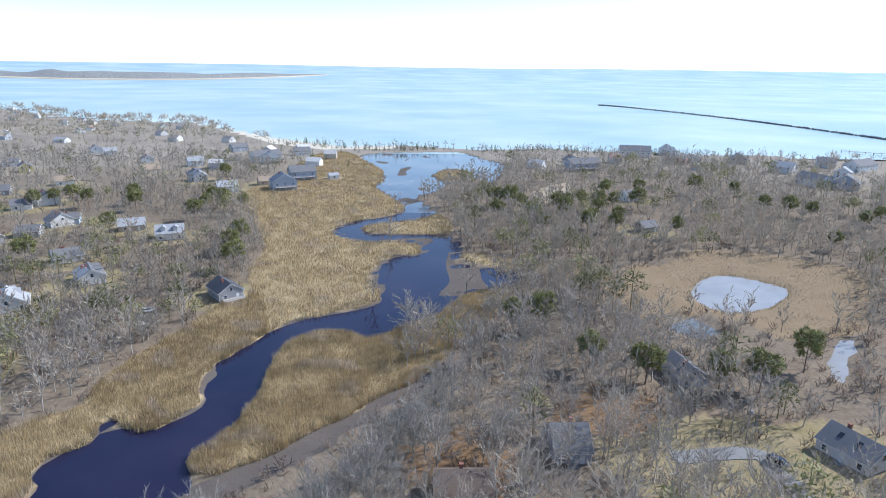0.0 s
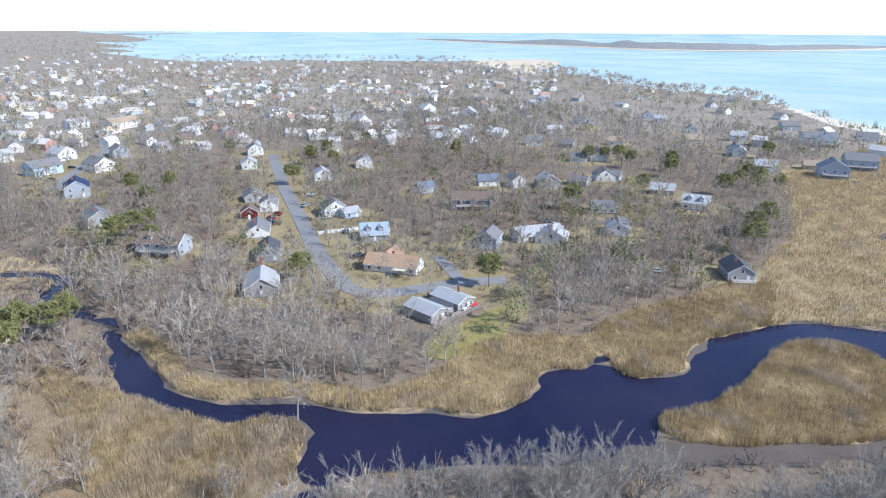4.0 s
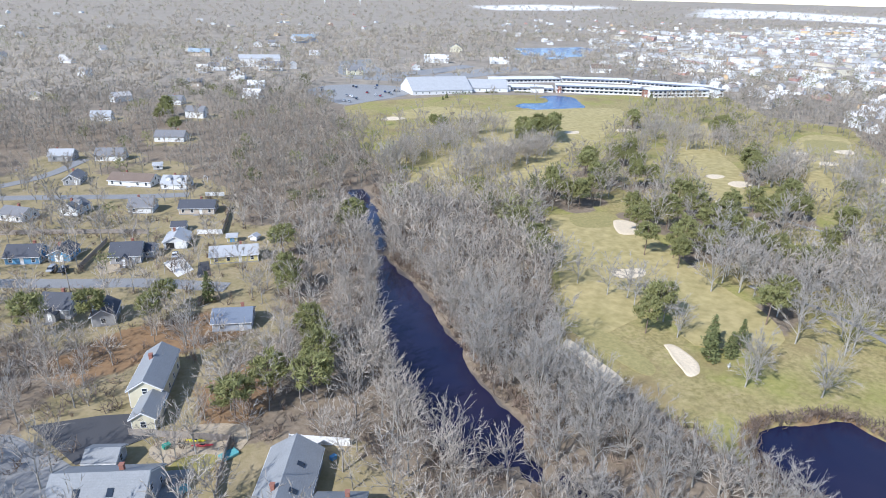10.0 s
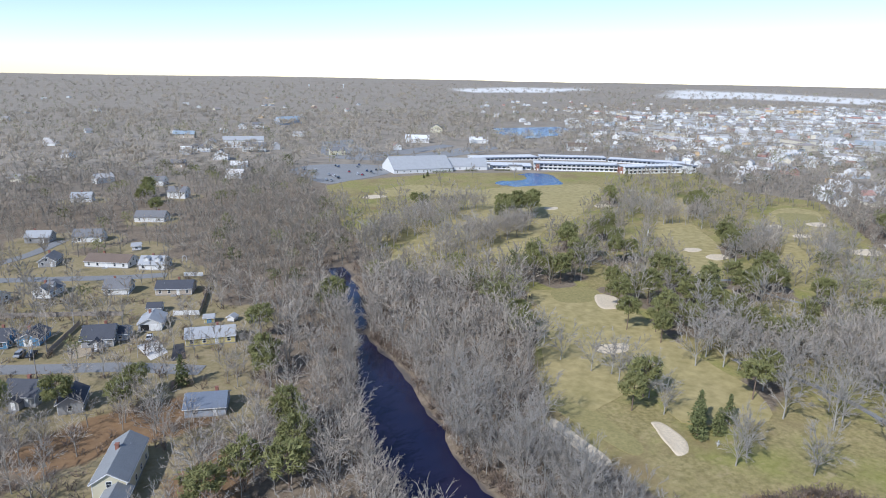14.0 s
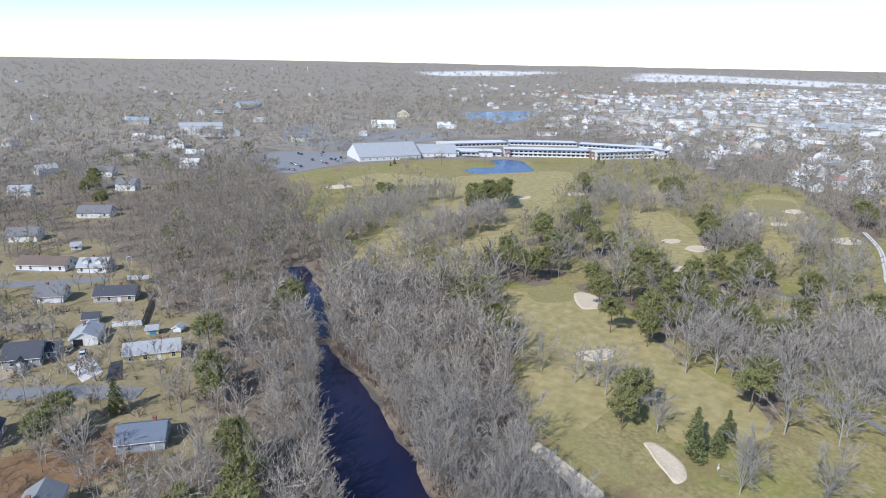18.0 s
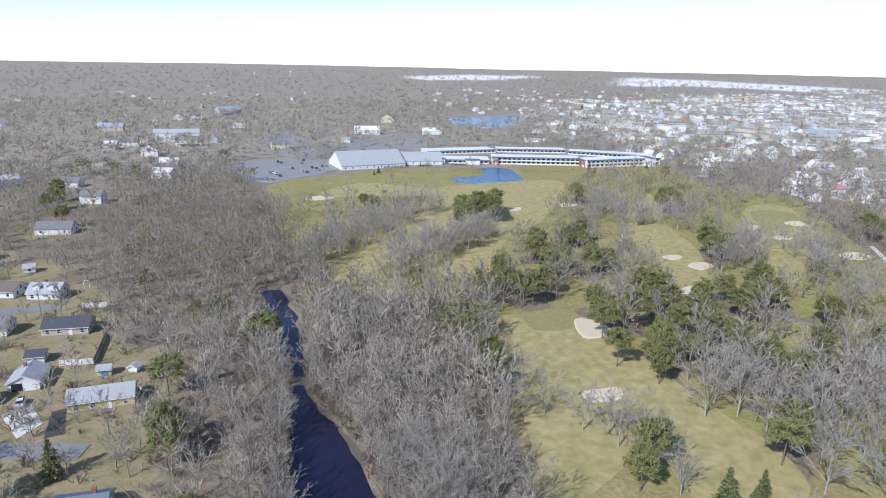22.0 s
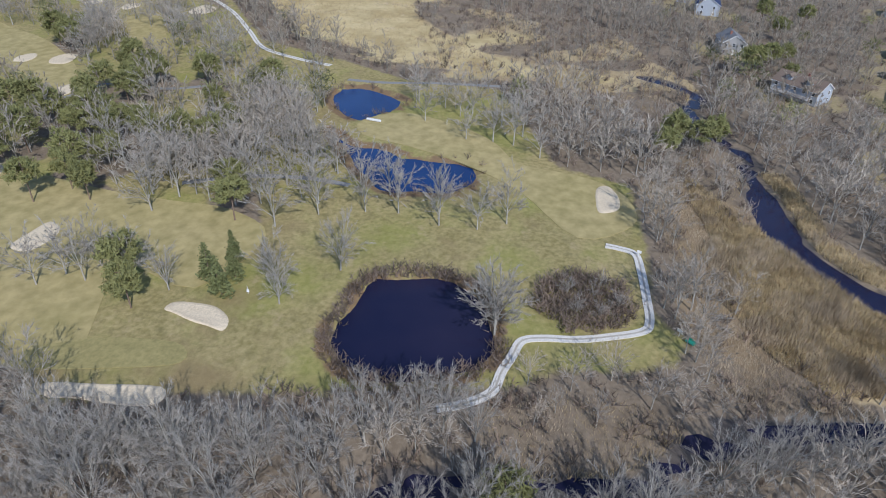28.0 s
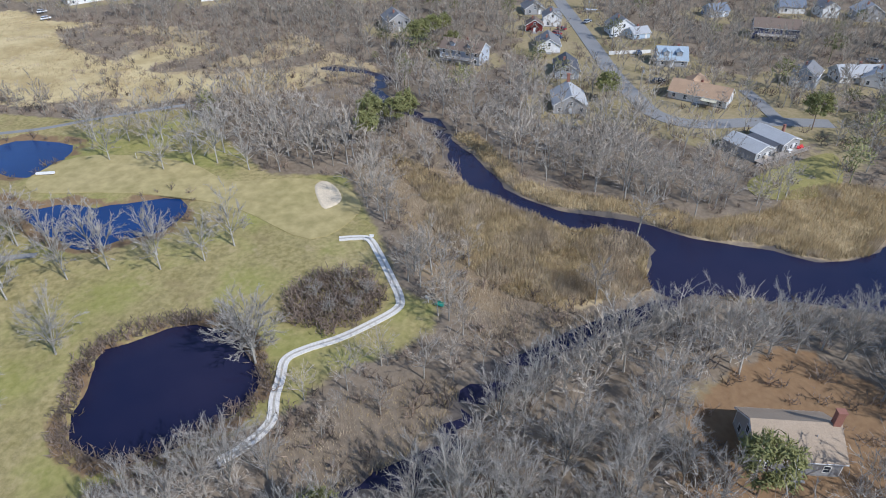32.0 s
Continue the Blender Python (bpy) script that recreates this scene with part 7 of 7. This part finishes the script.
for x, y, s in ((-239, -470, 0.6), (-232, -463, 0.45), (-403, -408, 0.8), (-455, -392, 0.6), (-396, -395, 0.5), (-488, -385, 0.7)):
    stand(cone, x, y, s)

# ---- cars ----


def car(x, y, angle, paint, label, pickup=False, s=1.0):
    root = new("pickup_truck" if pickup else "car")
    root.matrix_basis = pose(x, y, LAND_Z + 0.34, 0, 0, angle)
    bm = bmesh.new()
    box(bm, -2.3, 2.3, -0.88, 0.88, 0.32, 0.95)
    part("body", bm_mesh("body", bm, M["paint_" + paint], 0.12), root)
    bm = bmesh.new()
    a, b = (-0.3, 1.1) if pickup else (-1.6, 1.1)
    v = [bm.verts.new(p) for p in ((a - 0.35, -0.8, 0.93), (b + 0.5, -0.8, 0.93), (b + 0.5, 0.8, 0.93), (a - 0.35, 0.8, 0.93), (a, -0.66, 1.45), (b, -0.66, 1.45), (b, 0.66, 1.45), (a, 0.66, 1.45))]
    for f in ((0, 1, 5, 4), (1, 2, 6, 5), (2, 3, 7, 6), (3, 0, 4, 7)):
        bm.faces.new([v[i] for i in f])
    part("cabin_glass", bm_mesh("cabin_glass", bm, M["glass"]), root, "dark tinted glass")
    part("cabin_roof", boxes_mesh("cabin_roof", M["paint_" + paint], (a - 0.02, b + 0.02, -0.68, 0.68, 1.44, 1.5), bevel=0.02), root)
    if pickup:
        part("cargo_bed", boxes_mesh("cargo_bed", M["tyre"], (-2.2, -0.75, -0.72, 0.72, 0.9, 0.97)), root, "dark open cargo bed")
    for wx in (-1.4, 1.4):
        for wy in (-0.86, 0.86):
            wheel = part("wheel", WHEEL, root, m=pose(wx, wy, 0.33, 90, 0, 0))
            part("rim", RIM, wheel)
    return tagged(root, label, "pickup" if pickup else "car")


WHEEL, RIM = disc("wheel", 0.33, 0.22, M["tyre"]), disc("rim", 0.2, 0.24, M["paint_silver"])
car(71, 116, -52, "black", "black sedan parked on the driveway")
car(30, -203, 70, "silver", "silver car parked beside the blue garage")
car(27, -201, 70, "black", "dark pickup parked beside a wooden fence", True)
car(-4, -200, 80, "white", "white pickup parked on a pale driveway", True)
car(-251, 138, 20, "red", "red pickup parked between the houses", True)
car(-241, 129, 20, "navy", "blue car parked beside a white house")
car(-208, 145, 150, "navy", "dark blue car on a snowy driveway")
car(-231, 151, 100, "white", "white car parked by a house")
car(-397, 83, 60, "black", "dark car parked on the street")
car(-417, 110, 40, "silver", "silver car parked on the street")
car(-425, 101, 40, "black", "black car parked on the street")
car(-393, -70, 100, "white", "white van beside the reed field")
car(-96, 196, 30, "white", "white car under the bare trees")

# ---- fences, poles and yard things ----


def fence(line, h, material, name, label):
    root = new(name)
    p0 = line[0]
    root.matrix_basis = pose(p0[0], p0[1], 0.3)
    for (ax, ay), (bx_, by_) in zip(line, line[1:]):
        ln, ang = math.hypot(bx_ - ax, by_ - ay), math.degrees(math.atan2(by_ - ay, bx_ - ax))
        n = max(1, round(ln / 2.4))
        for i in range(n):
            q = pose(ax - p0[0], ay - p0[1], 0, 0, 0, ang) @ pose((i + 0.5) * ln / n, 0, 0)
            part("panel", boxes_mesh("panel", material, (-ln / n / 2 + 0.06, ln / n / 2 - 0.06, -0.03, 0.03, 0.1, h)), root, m=q)
            part("post", boxes_mesh("post", material, (-0.07, 0.07, -0.07, 0.07, -0.3, h + 0.12)), root, m=q @ pose(-ln / n / 2, 0, 0))
    return tagged(root, label, "fence")


fence([(-22, -264), (-29, -261)], 1.8, M["trim"], "white_fence", "white vinyl privacy fence across a yard")
fence([(-13, -219), (-21, -216)], 1.8, M["trim"], "white_fence", "white vinyl privacy fence beside the sheds")
fence([(-21, -216), (-29, -246)], 1.8, M["wood"], "board_fence", "grey weathered board fence by the woods")
fence([(48, -244), (38, -241), (15, -232), (2, -226)], 1.7, M["wood"], "board_fence", "grey board fence behind the houses")
fence([(23, -201), (15, -223)], 1.7, M["wood"], "board_fence", "grey board fence beside the sandy yard")
fence([(-12, -90), (-14, -96), (-24, -90)], 2.0, M["trim"], "white_fence", "white panel fence behind the grey house")
fence([(13, -111), (-4, -101), (0, -91)], 1.6, M["wood"], "board_fence", "grey board fence round the sandy yard")


fence([(-3, -99), (0, -90), (3, -78)], 1.6, M["wood"], "board_fence", "grey board fence between two back yards")


def pole(x, y, h=9.5):
    root = new("utility_pole")
    root.matrix_basis = pose(x, y, 0.3)
    w = Wood()
    w.limb((0, 0, -0.3), (0, 0, h), 0.16, 0.11, 6)
    part("mast", tri_mesh("mast", w.v, w.f, M["wood"]), root)
    part("crossarm", boxes_mesh("crossarm", M["wood"], (-1.1, 1.1, -0.06, 0.06, h - 0.9, h - 0.76)), root)
    part("insulator", boxes_mesh("insulator", M["trim"], (-1.0, -0.9, -0.05, 0.05, h - 0.76, h - 0.55)), root)
    part("transformer", disc("transformer", 0.25, 0.8, M["paint_silver"]), root, m=pose(0.4, 0, h - 1.8))
    return tagged(root, "weathered wooden utility pole beside the street", "pole")


for x, y in ((25, -186), (46, -305), (68, 124), (-10, -262), (-214, 136), (-262, 160), (-176, 118)):
    pole(x, y)


def kayak(x, y, angle, material, label):
    root = new("kayak")
    root.matrix_basis = pose(x, y, LAND_Z + 0.45, 0, 0, angle)
    bm = bmesh.new()
    bmesh.ops.create_uvsphere(bm, u_segments=14, v_segments=8, radius=1, matrix=Matrix.Diagonal((2.1, 0.36, 0.2, 1)))
    part("hull", bm_mesh("hull", bm, material), root)
    # black slab on the closed hull stands for shade in the cockpit
    part("cockpit", boxes_mesh("cockpit", M["tyre"], (-0.5, 0.5, -0.2, 0.2, 0.15, 0.22), bevel=0.03), root, "black slab as the shaded inside of the cockpit")
    return tagged(root, label, "kayak")


kayak(2, -103.5, 153, M["yellowplastic"], "yellow kayak lying in a sandy back yard")
kayak(1, -101.5, 158, M["redplastic"], "red kayak lying in a sandy back yard")


def bench_box(name, x, y, angle, dims, material, label, category):
    ob = new(name, boxes_mesh(name, material, *dims, bevel=0.03))
    ob.matrix_basis = pose(x, y, LAND_Z, 0, 0, angle)
    return tagged(ob, label, category)


bench_box("tee_marker", -113, -79, 20, [(-0.4, 0.4, -0.05, 0.05, 0, 1.3), (-0.4, 0.4, -0.25, 0.25, 0.45, 0.55)], M["trim"], "white tee sign beside the sand bunker", "sign")
bench_box("tee_sign", -131, 2.5, 60, [(-0.06, 0.06, -0.06, 0.06, 0, 1.6), (-0.5, 0.5, -0.05, 0.05, 0.9, 1.6)], M["trim"], "white sign beside the cart path", "sign")
bench_box("tee_sign", -105, 4.5, 30, [(-0.06, 0.06, -0.06, 0.06, 0, 1.6), (-0.7, 0.7, -0.05, 0.05, 0.9, 1.6)], M["trim"], "white sign at the edge of the brush", "sign")
bench_box("green_bench", -103, 6, 40, [(-0.9, 0.9, -0.4, 0.4, 0.3, 0.6), (-0.9, 0.9, 0.3, 0.4, 0.6, 1.0)], M["greenplastic"], "green plastic bench beside the cart path", "bench")
bench_box("tee_sign", -200, -42, 0, [(-0.06, 0.06, -0.06, 0.06, 0, 1.6), (-0.5, 0.5, -0.05, 0.05, 0.9, 1.6)], M["trim"], "white sign on the fairway", "sign")
bench_box("stone_bench", -201, -65, 70, [(-2.4, 2.4, -0.4, 0.4, 0.2, 0.7)], M["trim"], "long white bench beside the pond", "bench")
bench_box("course_sign", -252, -236, 60, [(-0.15, 0.15, -0.15, 0.15, 0, 3.5), (-1.0, 1.0, -0.15, 0.15, 1.5, 3.5)], M["trim"], "tall white sign among the pines", "sign")
bench_box("tarpaulin", -3, -97, 20, [(-1.6, 1.6, -1.0, 1.0, 0.0, 0.5)], M["tarp"], "teal tarpaulin over a stack in the yard", "tarpaulin")
bench_box("garden_cart", 7, -104, 20, [(-0.7, 0.7, -0.5, 0.5, 0.2, 0.9)], M["greenplastic"], "green plastic cart in the sandy yard", "cart")
root = new("pallet_stack")
root.matrix_basis = pose(25, -100, LAND_Z, 0, 0, 60)
PLANK = boxes_mesh("plank", M["sand"], (-1.4, 1.4, -0.07, 0.07, 0, 0.04))
for i in range(9):
    part("plank", PLANK, root, m=pose(0, -1.2 + i * 0.3, 0.16))
for k in (-1.2, 0, 1.2):
    part("runner", boxes_mesh("runner", M["sand"], (k - 0.05, k + 0.05, -1.3, 1.3, 0.0, 0.16)), root)
tagged(root, "pale wooden pallet deck on the gravel", "pallet")
bench_box("patio_table", 8, -94, 30, [(-0.8, 0.8, -0.5, 0.5, 0.68, 0.74), (-0.7, -0.6, -0.4, 0.4, 0, 0.68), (0.6, 0.7, -0.4, 0.4, 0, 0.68)], M["wood"], "brown wooden patio table behind the house", "table")
bench_box("planter_box", 4.5, -94.5, 20, [(-1.1, 1.1, -0.8, 0.8, 0, 0.45)], M["wood"], "wooden planter box beside the lawn", "planter")
bench_box("sandpit", 5.5, -91.5, 20, [(-1.0, 1.0, -1.0, 1.0, 0, 0.3)], M["tarp"], "square teal covered sandpit on the patio", "sandpit")
bench_box("storage_bin", -20, -88, 20, [(-0.6, 0.6, -0.4, 0.4, 0.0, 0.8)], M["wall_blue"], "blue plastic bin beside the white fence", "bin")

# ---- cars of the hotel lot and the streets ----
lot_q = np.array(LOT, float).mean(0)
paints = ["black", "white", "silver", "navy", "red", "silver"]
for i in range(22):
    for _ in range(30):
        x, y = lot_q + RNG.uniform(-60, 60, 2)
        if depth_in(np.array([x]), np.array([y]), LOT)[0] > 4:
            break
    pt = paints[i % 6]
    car(x, y, 63 + (180 if i % 2 else 0) + RNG.uniform(-3, 3), pt, dict(black="black", white="white", silver="silver", navy="dark blue", red="red")[pt] + " car parked on the wide hotel lot")
for x, y, a, pt, words in ((-246, 132, 20, "red", "red car parked between the houses"), (-255, 155, 110, "silver", "silver car parked along the street"), (-384, 95, 60, "silver", "silver car parked on the driveway"), (-436, 112, 40, "white", "white car parked on the street"), (-378, -68, 100, "white", "white car parked beside the reed field"), (-215, 292, 40, "white", "white car parked beneath bare trees"), (-160, 218, 20, "silver", "silver car parked beneath bare trees"), (-180, 130, 55, "black", "dark car on the street verge")):
    car(x, y, a, pt, words)

# ---- boat, arch, pier, beach shrubs ----
root = new("motor_boat")
root.matrix_basis = pose(-270, 168, LAND_Z + 0.9, 0, 0, 40)
bm = bmesh.new()
v = [bm.verts.new(p) for p in ((-3, -1.1, 0.5), (1.4, -1.1, 0.6), (3.2, 0, 0.8), (1.4, 1.1, 0.6), (-3, 1.1, 0.5), (-2.8, 0, -0.5), (1.6, 0, -0.4))]
for q in ((0, 1, 6, 5), (1, 2, 6), (2, 3, 6), (3, 4, 5, 6), (4, 0, 5), (4, 3, 2, 1, 0)):
    bm.faces.new([v[i] for i in q])
part("hull", bm_mesh("hull", bm, M["paint_white"]), root)
part("windshield", boxes_mesh("windshield", M["glass"], (0.2, 0.35, -0.8, 0.8, 0.55, 1.1)), root)
part("outboard", boxes_mesh("outboard", M["tyre"], (-3.4, -3.0, -0.2, 0.2, -0.2, 1.0), bevel=0.05), root)
part("trailer", boxes_mesh("trailer", M["paint_silver"], (-2.6, 4.2, -0.08, 0.08, -0.65, -0.52), (-1.2, -1.0, -1.1, 1.1, -0.9, -0.65)), root)
tagged(root, "white motor boat on a trailer beside the street", "boat")

w = Wood()
for s in (-0.9, 0.9):
    w.limb((s, 0, -0.2), (s, 0, 2.0), 0.1, 0.1, 4)
arc = [(0.9 * math.cos(q), 0, 2.0 + 0.8 * math.sin(q)) for q in np.linspace(0, math.pi, 9)]
for p, q in zip(arc, arc[1:]):
    w.limb(p, q, 0.1, 0.1, 4)
ob = new("garden_arch", tri_mesh("garden_arch", w.v, w.f, M["trim"]))
ob.matrix_basis = pose(-25, -286, 0.3, 0, 0, 165)
tagged(ob, "white wooden garden arch at the wood's edge", "arch")

root = new("pier")
pa, pb = np.array((403.0, 648.0)), np.array((455.0, 612.0))
ln = np.linalg.norm(pb - pa)
root.matrix_basis = pose(*pa, 0, 0, 0, math.degrees(math.atan2(*(pb - pa)[::-1])))
part("pier_deck", boxes_mesh("pier_deck", M["wood"], (0, ln, -1.3, 1.3, 1.9, 2.1)), root)
for i in range(10):
    for s in (-1.1, 1.1):
        part("pile", boxes_mesh("pile", M["wood"], (-0.15, 0.15, -0.15, 0.15, -2, 2.9)), root, m=pose(1 + i * (ln - 2) / 9, s, 0))
tagged(root, "dark wooden pier standing in the bay", "pier")

cedar = [joined(needle_tree(6.5, 26, 8, True)) for _ in range(3)]
line = rounded([(-150, 655), (-97, 625), (-45, 612), (-1, 628), (65, 612), (103, 635), (150, 612), (215, 608), (300, 590)], False, 30)
pick = line[RNG.uniform(size=len(line)) < 0.75] + RNG.normal(0, 7, (len(line), 2))[:1]
pick = pick + RNG.normal(0, 6, pick.shape)
pick = np.concatenate([pick, RNG.uniform((-190, 420), (-70, 600), (34, 2))])
pick = pick[water_depth(pick[:, 0], pick[:, 1]) < -3]
woodland("beach_shrubs", cedar, np.stack([pick[:, 0], pick[:, 1], np.full(len(pick), 0.2)], 1), RNG.uniform(0.4, 1.1, len(pick)), M["spruce"], "dark cedars and shrubs along the beach")
flat("sand_clearing", [(61, 417), (88, 450), (84, 409), (70, 381), (59, 387)], LAND_Z - 0.02, M["dirt"], label="bare sandy clearing among the pines", category="clearing")
fence([(-214, 135), (-208, 151)], 1.5, M["trim"], "white_fence", "long white fence along the street")
pond_tree = tree_thing("bare_tree", wood_tree(14.0, 15, 8, 20, 0.1, 0.1, 0.5, True), M["bark"], M["twig_pale"], "broad pale leafless tree leaning over the golf pond", "tree")
pond_tree.matrix_basis = pose(-105.5, -29.6, 0.25, 7, 0, 40)
